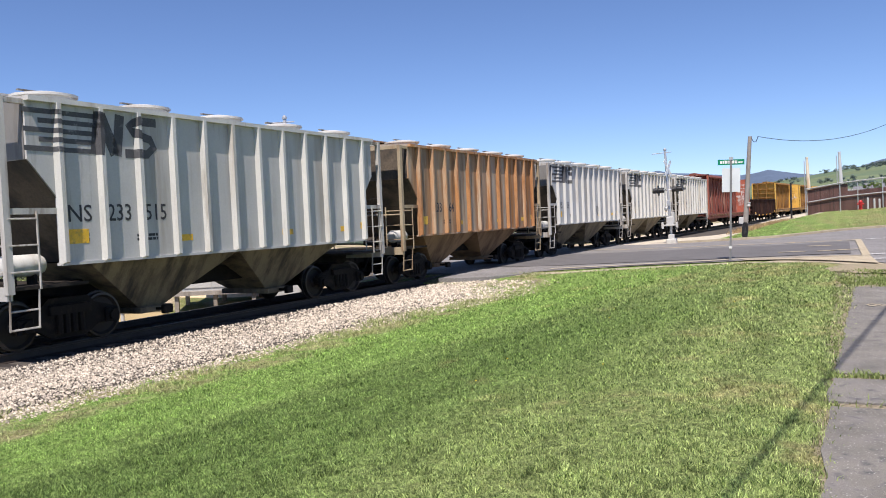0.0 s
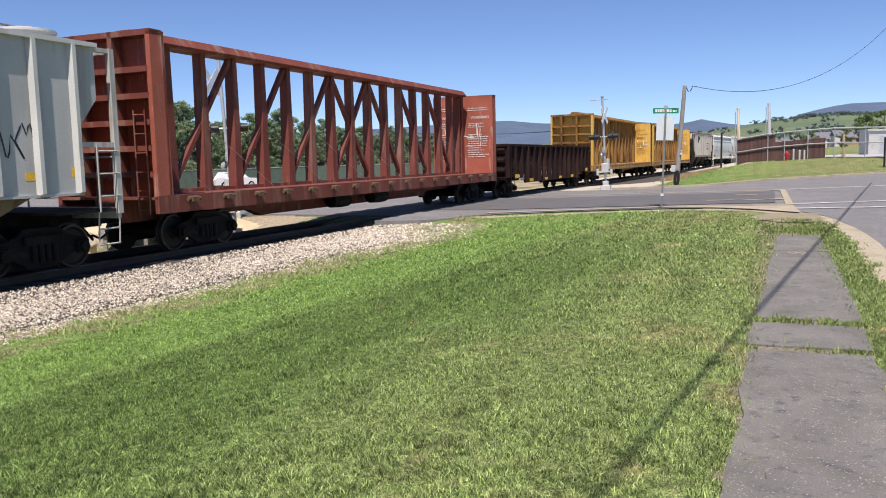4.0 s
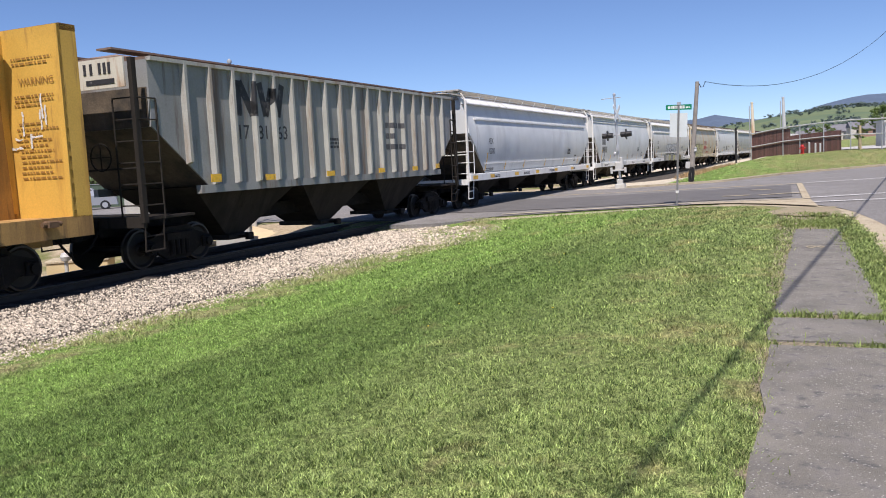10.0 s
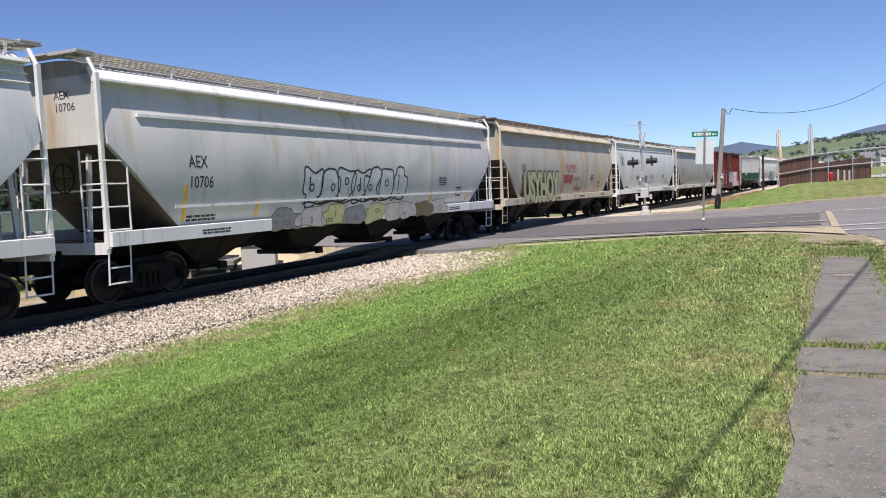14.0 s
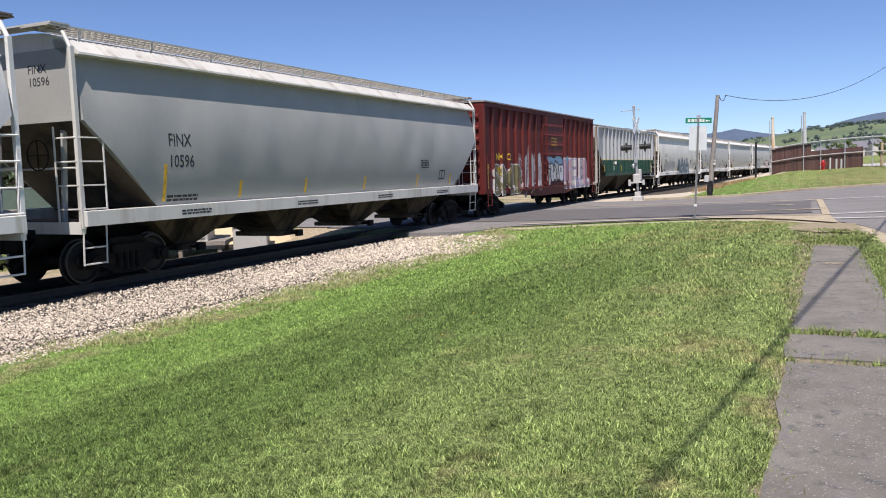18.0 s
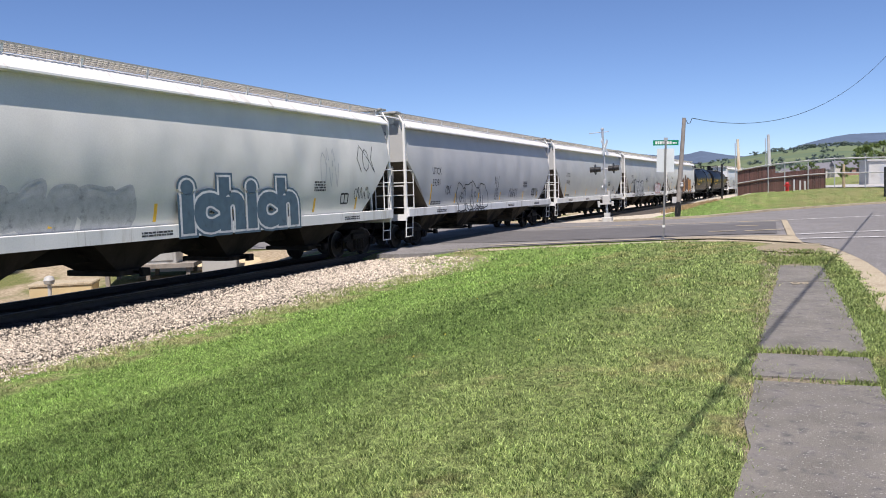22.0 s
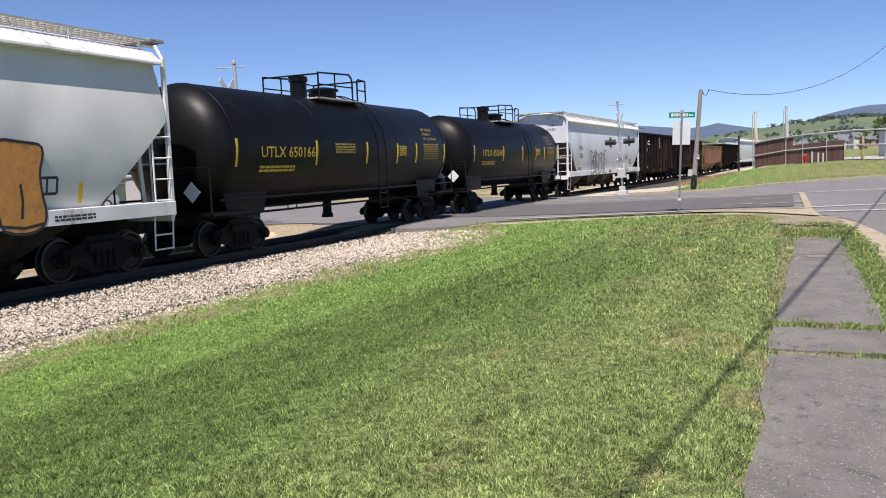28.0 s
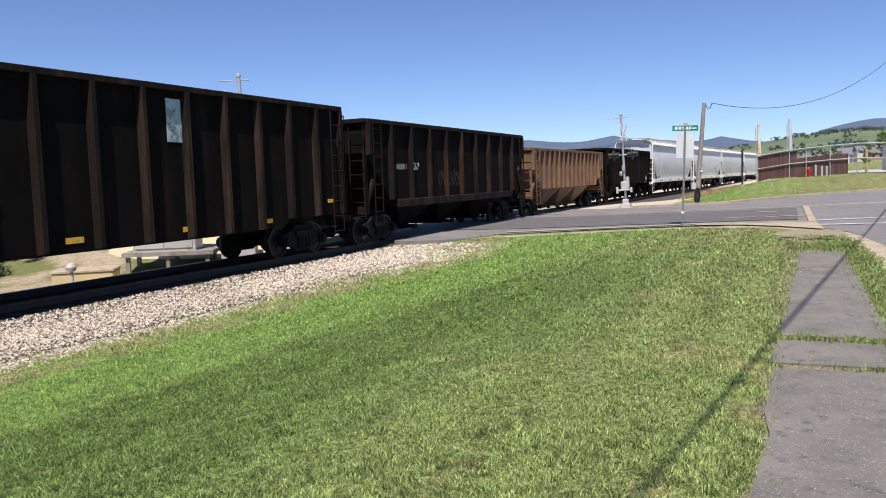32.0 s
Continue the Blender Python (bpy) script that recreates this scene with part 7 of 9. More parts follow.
for cx, rad in ((0.36, 0.07), (0.5, 0.055)):
    o = len(s.v)
    for k in range(16):
        a = 2 * math.pi * k / 16
        for q in (1.0, 0.55):
            x, y = cx + rad * q * math.cos(a) * (1 + 0.15 * math.sin(3 * a)), 13.62 + 2.2 * rad * q * math.sin(a)
            s.v.append((x, y, gz(x, y) + 0.026))
    s.f += [(o + 2 * k, o + 2 * ((k + 1) % 16), o + 2 * ((k + 1) % 16) + 1, o + 2 * k + 1) for k in range(16)]
part("paint_mark", s, concrete, walk_path, "small looped mark of worn white paint")

# concrete kerb round the corner and the apron before the crossing
kerb = thing("kerb", "pale worn concrete kerb round the corner", "kerb", kind="structure")
KERB = [(1.25, -8.0), (1.25, 5.0), (1.27, 12.0), (1.33, 16.0), (1.18, 19.6), (0.75, 21.6), (0.1, 23.4), (-0.7, 24.8), (-2.6, 25.9), (-6.2, 25.5), (-9.6, 24.4)]
kp = line(KERB, 46)
for i in range(45):
    (x0, y0), (x1, y1) = kp[i], kp[i + 1]
    d = math.hypot(x1 - x0, y1 - y0)
    ux, uy = (x1 - x0) / d, (y1 - y0) / d
    x0, y0, x1, y1 = x0 + ux * 0.006, y0 + uy * 0.006, x1 - ux * 0.006, y1 - uy * 0.006
    wd = 0.75 if y0 < 20 else (0.9 if x0 > -1.5 else 0.4)
    nx, ny = uy * wd, -ux * wd
    q = [(x0, y0), (x1, y1), (x1 + nx, y1 + ny), (x0 + nx, y0 + ny)]
    s = Shape()
    s.v = [(x, y, gz(x, y) + 0.012) for x, y in q] + [(x, y, gz(x, y) - 0.15) for x, y in q]
    s.f = [(3, 2, 1, 0), (0, 1, 5, 4), (1, 2, 6, 5), (2, 3, 7, 6), (3, 0, 4, 7)]
    part("kerb_stone", s, concrete, kerb)
far_kerb = thing("kerb", "low pale kerb along the far side of the road", "kerb", kind="structure")
kp = line([(-8.0, 44.4), (-3.2, 44.8), (0.3, 51.3), (6.5, 57.8), (16, 62.8), (30, 67.8), (60, 75.8)], 60)
for (x0, y0), (x1, y1) in zip(kp, kp[1:]):
    d = math.hypot(x1 - x0, y1 - y0)
    nx, ny = -(y1 - y0) / d * 0.45, (x1 - x0) / d * 0.45
    q = [(x0, y0), (x1, y1), (x1 + nx, y1 + ny), (x0 + nx, y0 + ny)]
    s = Shape()
    s.v = [(x, y, gz(x, y - 0.2) + 0.14) for x, y in q] + [(x, y, gz(x, y) - 0.15) for x, y in q]
    s.f = [(0, 1, 2, 3), (4, 5, 1, 0), (5, 6, 2, 1), (6, 7, 3, 2), (7, 4, 0, 3)]
    part("kerb_stone", s, concrete, far_kerb)
apron_rows = []
for j in range(12):
    y = 19.6 + 3.6 * j / 11
    a, b = -0.45 + 0.5 * abs(j - 5) / 5 + 0.35 * noise.noise((2, y * 1.7, 0)), 1.2 + 0.12 * noise.noise((8, y * 2, 0))
    apron_rows.append([(a + (b - a) * k / 6, y + 0.25 * noise.noise((k * 0.7, j * 0.4, 4))) for k in range(7)])
sheet("apron", apron_rows, mat("bare_sandy_soil", (0.30, 0.245, 0.165), 0.95, var=0.3, scale=3, fine=50, bump=0.6, dirt=(0.1, 0.14, 0.04), dirt_amt=0.4, dirt_scale=3), "bare sandy earth beside the footpath", "bare earth", 0.03)
sheet("asphalt_patch", [[(-12.6 + 0.4 * k, 28.2 + 0.9 * j + 0.25 * noise.noise((k * 0.3, j, 1))) for k in range(33)] for j in range(10)], asphalt_dark, "darker asphalt patch on the approach to the crossing", "road", 0.048)
road_paint("road_line", [(0.71, 27.08), (3.09, 27.72), (9, 29.4), (22, 33.2)], 0.16, white_line, "white painted line on the road")
road_paint("road_line", [(0.73, 24.95), (2.77, 24.9), (9, 25.3), (22, 26.5)], 0.16, white_line, "white painted line on the road")
road_paint("road_line", [(-12.8, 39.6), (-9.6, 38.95), (-5.0, 38.1), (-0.04, 37.2)], 0.2, yellow_line, "faded yellow centre line")
road_paint("road_line", [(0.7, 37.6), (4.3, 38.8), (12, 43), (26, 50)], 0.16, white_line, "faded white line on the far lane")
road_paint("road_line", [(-9.0, 26.2), (-2.6, 27.3), (0.5, 26.6)], 0.3, concrete, "pale edge of concrete along the road")
for a, b in (((0.54, 37.7), (0.59, 26.6)), ((0.0, 37.3), (0.5, 37.55)), ((-1.25, 33.77), (-0.44, 33.4)), ((-0.83, 29.8), (0.53, 30.2)), ((-2.05, 30.2), (-1.15, 30.1))):
    road_paint("road_mark", [a, b], 0.22 if a[1] > 37.6 else 0.3, concrete, "worn pale mark on the asphalt")
lo_e, hi_e = line([(-2.9, 26.75), (-1.5, 26.2), (-0.4, 24.9), (0.3, 23.9), (0.8, 23.2)], 13), line([(-2.8, 27.1), (-1.5, 26.95), (-0.4, 26.8), (0.3, 26.65), (0.68, 26.55)], 13)
sheet("concrete_pad", [[(p[0] + (q[0] - p[0]) * k / 6, p[1] + (q[1] - p[1]) * k / 6) for p, q in zip(lo_e, hi_e)] for k in range(7)], concrete, "pale concrete pad at the corner of the road", "pavement", 0.05)
# crossing surface between and beside the rails
cross = thing("crossing_panels", "dark asphalt and timber crossing surface", "level crossing", kind="structure")
for a, b in ((-2.9, -0.84), (-0.66, 0.66), (0.84, 2.9)):
    s = Shape()
    for j in range(13):
        y = 25.2 + 19.4 * j / 12
        s.v += [(xc(y) + a, y, 0.0), (xc(y) + b, y, 0.0), (xc(y) + a, y, -0.2), (xc(y) + b, y, -0.2)]
    s.f = [(4 * j, 4 * j + 1, 4 * j + 5, 4 * j + 4) for j in range(12)] + [(2, 3, 1, 0)] + [(4 * j + 1, 4 * j + 3, 4 * j + 7, 4 * j + 5) for j in range(12)]
    part("panel", s, asphalt_dark, cross)
s = Shape()
ring = [(-11.9, 23.35), (-11.2, 23.3), (-10.4, 23.55), (-9.7, 24.3), (-9.2, 25.3), (-8.9, 26.9), (-12.3, 26.9)]
s.v = [(x, y, min(0.036, 0.0 + 0.012 * (y - 23.3))) for x, y in ring] + [(x, y, -0.6) for x, y in ring]
s.f = [tuple(range(7))] + [(i, i + 7, (i + 1) % 7 + 7, (i + 1) % 7) for i in range(7)]
part("road_shoulder", s, asphalt, cross, "broken grey asphalt end beside the ballast")

# ---------- ties ----------
tie_me = Shape().box(-1.3, 1.3, -0.115, 0.115, -0.34, -0.16, 0.02).mesh("tie", tie_m)
ties = thing("track_ties", "dark weathered timber railway ties", "railway ties", kind="structure")
y = -6.0
while y < 60:
    if not 25 < y < 45:
        part("tie", tie_me, None, ties, m=pose(xc(y), y, 0, 0, 0, heading(y) + r.uniform(-0.6, 0.6)))
    y += 0.5

# ---------- level crossing signals ----------
galv = mat("galvanised_steel", (0.48, 0.49, 0.50), 0.45, 0.5, var=0.15, scale=4, fine=60)
lamp_black = mat("signal_black", (0.015, 0.015, 0.016), 0.5, var=0.2)
box_white = mat("cabinet_white", (0.46, 0.46, 0.44), 0.5, var=0.1, scale=2, fine=40, dirt=(0.35, 0.32, 0.28), dirt_amt=0.2)
lens_red = mat("lens_red", (0.25, 0.01, 0.01), 0.15)


sign_pale = mat("sign_back", (0.66, 0.69, 0.70), 0.45, 0.15, var=0.1, scale=3)


def crossing_signal(m, height, arm_z, blade_turn, label, facing, buck_x=0.1):
    sig = thing("crossing_signal", label, "crossing signal", m, group="level crossing signals")
    part("base", Shape().box(-0.27, 0.27, -0.27, 0.27, -0.3, 0.25, 0.04).box(-0.16, 0.16, -0.16, 0.16, 0.25, 0.5, 0.03), box_white, sig)
    part("mast", Shape().tube((0, 0, 0.3), (0, 0, height), 0.065, 12), galv, sig)
    part("cap", Shape().lathe([(0.09, 0), (0.09, 0.08), (0.0, 0.16)], 10, pose(0, 0, height)), galv, sig)
    part("top_bar", Shape().tube((-0.75, 0, height - 0.12), (0.35, 0, height - 0.12), 0.02, 6), galv, sig)
    part("lamp_arm", Shape().tube((-0.52, 0, arm_z), (0.52, 0, arm_z), 0.035, 8), galv, sig)
    for k in (-1, 1):
        for f in facing:
            lamp_ob = part("signal_lamp", Shape().lathe([(0.0, -0.03), (0.3, -0.02), (0.3, 0.0), (0.13, 0.02), (0.12, 0.1), (0.0, 0.12)], 18, pose(k * 0.52, f[1] * 0.12, arm_z, 0, f[0], 0)), lamp_black, sig, smooth=True)
            part("hood", Shape().lathe([(0.145, 0.0), (0.15, 0.01), (0.15, 0.3), (0.14, 0.3)], 14, pose(k * 0.52, f[1] * 0.12, arm_z, 0, f[0], 0)), lamp_black, lamp_ob)
    # crossed boards
    cb = part("crossbuck", Shape().box(-0.6, 0.6, -0.01, 0.01, -0.115, 0.115, 0, pose(buck_x, -0.1, height - 1.0, 0, 45, blade_turn)), sign_pale, sig, "pale metal backs of crossed boards")
    part("crossbuck_board", Shape().box(-0.6, 0.6, -0.025, -0.012, -0.115, 0.115, 0, pose(buck_x, -0.1, height - 1.0, 0, -45, blade_turn)), sign_pale, cb)
    part("gate_mechanism", Shape().box(-0.2, 0.2, -0.22, 0.22, 1.05, 1.5, 0.05).box(0.1, 0.24, -0.18, 0.18, 1.15, 1.75, 0.03), box_white, sig)
    part("gate_arm_bracket", Shape().box(-0.42, 0.45, -0.34, -0.27, 0.98, 1.07, 0.01).box(-0.44, -0.32, -0.37, -0.24, 0.85, 1.2, 0.02).box(0.34, 0.46, -0.37, -0.24, 0.87, 1.15, 0.02), box_white, sig)
    part("bell", Shape().lathe([(0.0, 0.0), (0.13, 0.0), (0.15, 0.05), (0.08, 0.14), (0.0, 0.16)], 14, pose(-0.12, 0, 1.95, 0, -90, 0)), galv, sig, smooth=True)
    part("junction_box", Shape().box(-0.09, 0.09, -0.16, -0.06, 2.1, 2.4, 0.015), galv, sig)
    return sig


crossing_signal(Matrix.Translation((-8.62, 46.0, gz(-8.62, 46.0))) @ Matrix.Rotation(radians(-2.4), 4, "Y"), 5.2, 3.0, 78, "galvanised crossing signal mast with black lamps", ((-90, 0), (90, 0)))
crossing_signal(Matrix.Translation((-18.3, 24.5, gz(-18.3, 24.5))) @ Matrix.Rotation(radians(-3.2), 4, "Y") @ Matrix.Rotation(radians(38), 4, "Z"), 6.0, 3.3, 55, "galvanised crossing signal with crossed white boards", ((-90, 0), (90, 0)), -0.3)

# ---------- street sign, poles and wires ----------
sign_green = mat("sign_green", (0.0, 0.20, 0.10), 0.35, var=0.1)
st = thing("street_sign", "green street name sign above a pale sign back", "street sign", Matrix.Translation((-3.25, 27.0, gz(-3.25, 27.0))) @ Matrix.Rotation(radians(2.0), 4, "Y"))
part("post", Shape().box(-0.03, 0.03, -0.02, 0.02, -0.4, 3.28), mat("post_dull_steel", (0.20, 0.20, 0.20), 0.6, 0.3, var=0.2), st)
part("name_plate", Shape().box(-0.40, 0.40, -0.012, 0.012, 3.08, 3.25), sign_green, st, "green plate with white writing")
u = -0.33
for w in (0.07, 0.03, 0.07, 0.07, 0.03, 0.07, 0.07):
    part("letter_bar", Shape().box(u, u + w, -0.016, -0.012, 3.12, 3.215), white_line, st)
    u += w + 0.018
for u, w in ((0.22, 0.07), (0.305, 0.045)):
    part("letter_bar", Shape().box(u, u + w, -0.016, -0.012, 3.13, 3.18), white_line, st)
part("bracket", Shape().box(-0.06, 0.06, -0.03, 0.03, 3.23, 3.33), galv, st)
part("sign_panel", Shape().box(-0.275, 0.275, 0.025, 0.035, 2.22, 2.98), sign_pale, st, "bare metal back of a sign")
part("post_band", Shape().box(-0.045, 0.045, -0.03, 0.03, 0.42, 0.50), white_line, st)

wood = mat("pole_timber", (0.27, 0.245, 0.215), 0.9, var=0.3, scale=3, fine=40, bump=0.5, dirt=(0.1, 0.085, 0.07), dirt_amt=0.4, dirt_scale=2, streak=True)
z0 = gz(-4.75, 45.8)
pole = thing("utility_pole", "leaning grey timber pole with a coiled cable", "utility pole", pose(-4.75, 45.8, z0, 0, 0, 0) @ Matrix.Rotation(radians(4.3), 4, "Y"))
part("shaft", Shape().tube((0, 0, -0.5), (0, 0, 5.5), 0.15, 12, 0.1), wood, pole, smooth=True)
part("meter_box", Shape().box(-0.34, -0.1, -0.12, 0.1, 0.85, 1.2, 0.02), box_white, pole)
part("insulator", Shape().lathe([(0.05, 0), (0.09, 0.05), (0.06, 0.16), (0.09, 0.24), (0.0, 0.28)], 10, pose(0.13, -0.1, 1.75)), box_white, pole)
s = Shape()
for k in range(3):
    pts = [(-0.04 + 0.09 * math.cos(a * 0.5) + 0.05 * k, -0.17, 0.5 + 0.42 * math.sin(a * 0.5)) for a in range(14)]
    s.pipe(pts, 0.03, 5)
part("coiled_cable", s, lamp_black, pole)
part("cable_hook", Shape().pipe([(0.08, 0, 5.42), (0.2, 0, 5.2), (0.32, 0, 5.22), (0.42, 0, 5.5)], 0.02, 5), lamp_black, pole)


def wire(a, b, sag, radius, label, n=28):
    s = Shape()
    pts = [tuple(a[i] + (b[i] - a[i]) * k / n - (4 * sag * (k / n) * (1 - k / n) if i == 2 else 0) for i in range(3)) for k in range(n + 1)]
    s.pipe(pts, radius, 5)
    return thing("overhead_wire", label, "overhead wire", shape=s, material=lamp_black)


wire((-3.95, 45.8, z0 + 5.45), (10.1, 74.5, 13.6), 2.6, 0.016, "thin black overhead wire between two poles")
wire((5.85, 37.9, 9.3), (-0.78, -12.0, 9.2), -0.0, 0.024, "thick black overhead cable above the footpath")
z1 = gz(10.15, 75)
tall = thing("utility_pole", "tall grey timber pole on the grass bank", "utility pole", pose(10.15, 75, z1))
part("shaft", Shape().tube((0, 0, -0.5), (0, 0, 12.6), 0.25, 12, 0.2), wood, tall, smooth=True)
zf = gz(-62, 102)
fp = thing("utility_pole", "far timber pole with a crossarm", "utility pole", pose(-62, 102, zf, 0, 0, 30))
part("shaft", Shape().tube((0, 0, -0.5), (0, 0, 9.4), 0.18, 10, 0.12), wood, fp)
part("crossarm", Shape().box(-1.2, 1.2, -0.06, 0.06, 7.6, 7.75), wood, fp)
part("transformer", Shape().lathe([(0.2, 0), (0.24, 0.1), (0.24, 0.7), (0.1, 0.8)], 10, pose(0.35, 0, 6.4)), galv, fp)
for q in (-1.1, 1.1):
    wire((-62 + q, 102, zf + 7.7), (-110 + q, 118, zf + 8.2), 1.0, 0.03, "thin far overhead wire between poles", 12)
    wire((-62 + q, 102, zf + 7.7), (-25 + q, 150, zf + 8.2), 1.6, 0.03, "thin far overhead wire between poles", 12)

# ---------- beyond the road: fence, hydrant, stacks, sheds ----------
fence_white = mat("fence_rail_white", (0.52, 0.52, 0.52), 0.5, 0.2, var=0.12, scale=2)
slat_m = mat("privacy_slat_brown", (0.13, 0.065, 0.055), 0.7, var=0.3, scale=2, fine=40, rand=0.25)


def fence_y(x):
    return 85.0 - (x + 3.1) * 0.62


fence = thing("fence", "chain-link fence with white rails and brown slats", "fence")
px = [-3.06, -0.2, 1.25, 3.2, 5.3, 7.6, 10.0, 13.0, 17.0, 22.0, 28.0]
for x in px:
    y = fence_y(x)
    part("post", Shape().tube((x, y, gz(x, y) - 0.3), (x, y, gz(x, y) + 2.75), 0.05, 8), galv, fence)
for dz, rad in ((2.62, 0.06), (1.35, 0.05)):
    s = Shape().pipe([(x, fence_y(x) - 0.06, gz(x, fence_y(x)) + dz) for x in px], rad, 6)
    part("rail", s, fence_white, fence)
x = -3.0
slat_me = Shape().box(-0.088, 0.088, 0.0, 0.02, 0.08, 2.5).mesh("slat", slat_m)
while x < 4.6:
    y = fence_y(x) + 0.06
    part("slat", slat_me, None, fence, m=Matrix.Translation((x, y, gz(x, y) - (0.0 if x < 0.4 else 0.7))) @ Matrix.Rotation(radians(-31), 4, "Z"))
    x += 0.16
s = Shape()
rw = random.Random(5)
for k in range(110):
    x = -3.0 + 31 * k / 110
    for sgn in (-1, 1):
        y0_, x1 = fence_y(x), x + sgn * 2.4
        if -3.0 < x1 < 28:
            s.bar((x, fence_y(x) - 0.02, gz(x, fence_y(x)) + 0.05), (x1, fence_y(x1) - 0.02, gz(x1, fence_y(x1)) + 2.6), 0.0035, 0.0035)
mesh_ob = part("wire_mesh", s, mat("wire_dull", (0.16, 0.16, 0.16), 0.7, 0.2, var=0.2), fence, "diagonal chain-link wire")
mesh_ob["kind"] = "stuff"
red_m = mat("hydrant_red", (0.45, 0.02, 0.02), 0.4, var=0.15)
hy = thing("fire_hydrant", "red fire hydrant before the fence", "hydrant", pose(1.42, 80.6, gz(1.42, 80.6)))
part("barrel", Shape().lathe([(0.2, 0), (0.2, 0.06), (0.14, 0.08), (0.14, 0.6), (0.18, 0.62), (0.18, 0.68), (0.1, 0.82), (0.0, 0.85)], 14), red_m, hy, smooth=True)
part("nozzle", Shape().tube((-0.28, 0, 0.5), (0.28, 0, 0.5), 0.07, 10).tube((0, -0.3, 0.42), (0, 0, 0.42), 0.09, 10), red_m, hy)
for k, (bx, by, hh) in enumerate(((2.0, 80.4, 0.95), (2.5, 80.2, 0.8), (2.9, 80.3, 0.75))):
    b_ = thing("bollard", "white steel bollard beside the hydrant", "bollard", pose(bx, by, gz(bx, by)), group="bollards")
    part("tube", Shape().tube((0, 0, -0.2), (0, 0, hh), 0.08, 10), fence_white, b_)
    part("cap", Shape().lathe([(0.085, 0), (0.06, 0.05), (0, 0.07)], 10, pose(0, 0, hh)), fence_white, b_)
for bx, by in ((6.05, 80.0), (0.2, 87.0)):
    b_ = thing("timber_post", "short weathered timber post", "post", pose(bx, by, gz(bx, by)), group="timber posts")
    part("shaft", Shape().tube((0, 0, -0.3), (0, 0, 2.1), 0.14, 8, 0.11), mat("timber_pale", (0.42, 0.33, 0.2), 0.9, var=0.3, scale=3, fine=40), b_)
rust_stack = mat("stack_rusty", (0.62, 0.55, 0.43), 0.7, var=0.15, scale=1.5, fine=20, dirt=(0.45, 0.22, 0.07), dirt_amt=0.45, dirt_scale=1.2, streak=True)
for nm, bx, by, top, m_, lab in (("orange", -3.55, 108.0, 7.45, rust_stack, "pale stack streaked with rust"), ("white", 0.0, 110.0, 7.95, fence_white, "white tapered steel stack")):
    k_ = thing("stack", lab, "stack", pose(bx, by, gz(bx, by), 0, -2.0, 0))
    hh = top - gz(bx, by)
    part("shell", Shape().tube((0, 0, -0.3), (0, 0, hh), 0.30, 14, 0.15), m_, k_, smooth=True)
    part("rim", Shape().tube((0, 0, hh - 0.12), (0, 0, hh + 0.05), 0.18, 14), m_, k_)
    part("pipe", Shape().tube((-0.5, 0, 0), (-0.32, 0, hh - 0.4), 0.05, 6), galv, k_)
dk = thing("utility_pole", "short dark pole near the stacks", "utility pole", pose(-5.9, 112, gz(-5.9, 112)))
part("shaft", Shape().tube((0, 0, -0.3), (0, 0, 4.6), 0.12, 8), lamp_black, dk)
blue_m = mat("sign_blue", (0.012, 0.025, 0.12), 0.4, var=0.1)
bs = thing("sign_board", "blue and white sign board on the bank", "sign", pose(9.6, 70.5, gz(9.6, 70.5)))
part("panel", Shape().box(-0.75, 2.6, -0.03, 0.03, 1.0, 2.7), box_white, bs)
part("frame", Shape().box(-0.80, -0.62, -0.036, 0.03, 0.95, 2.75).box(-0.62, 2.6, -0.036, 0.03, 0.95, 1.06), blue_m, bs)
for q in ((-0.42, 0.02, 2.25, 2.42), (-0.42, -0.26, 1.9, 2.25), (-0.26, 0.02, 1.84, 1.98), (-0.12, 0.02, 1.5, 1.84), (-0.42, -0.12, 1.4, 1.56), (0.3, 0.46, 1.4, 2.42), (0.46, 0.9, 2.25, 2.42)):
    part("device_bar", Shape().box(q[0], q[1], -0.036, -0.03, q[2], q[3]), blue_m, bs)
for k in (-0.6, 0.6):
    part("post", Shape().tube((k, 0.06, -0.3), (k, 0.06, 2.7), 0.05, 8), galv, bs)
ds = thing("frame_sign", "black twin-post sign frame on the grass bank", "sign", pose(7.95, 67.4, gz(7.95, 67.4), 0, 0, 40))
for k in (-0.16, 0.16):
    part("post", Shape().box(k - 0.05, k + 0.05, -0.05, 0.05, -0.3, 2.2), lamp_black, ds)
part("crossbar", Shape().box(-0.16, 0.16, -0.03, 0.03, 2.05, 2.15), lamp_black, ds)
sh = thing("shed", "small white flat-roofed shed beyond the fence", "shed", pose(10.9, 98, gz(10.9, 98), 0, 0, 12))
part("wall", Shape().box(-1.6, 1.6, -1.5, 1.5, -0.3, 2.5), box_white, sh)
part("roof", Shape().box(-1.8, 1.8, -1.7, 1.7, 2.5, 2.68), box_white, sh)
part("door", Shape().box(-0.5, 0.4, -1.54, -1.5, 0, 2.0), galv, sh)
sheet("yard_road", [[(x, fence_y(x) + 1.2 + (104 - fence_y(x)) * k / 6) for x in (1, 3, 5, 8, 11, 14, 18, 22, 28, 36)] for k in range(7)], mat("pale_gravel", (0.42, 0.41, 0.40), 0.95, var=0.2, scale=2, fine=60), "pale gravel lane behind the fence", "lane", 0.06)

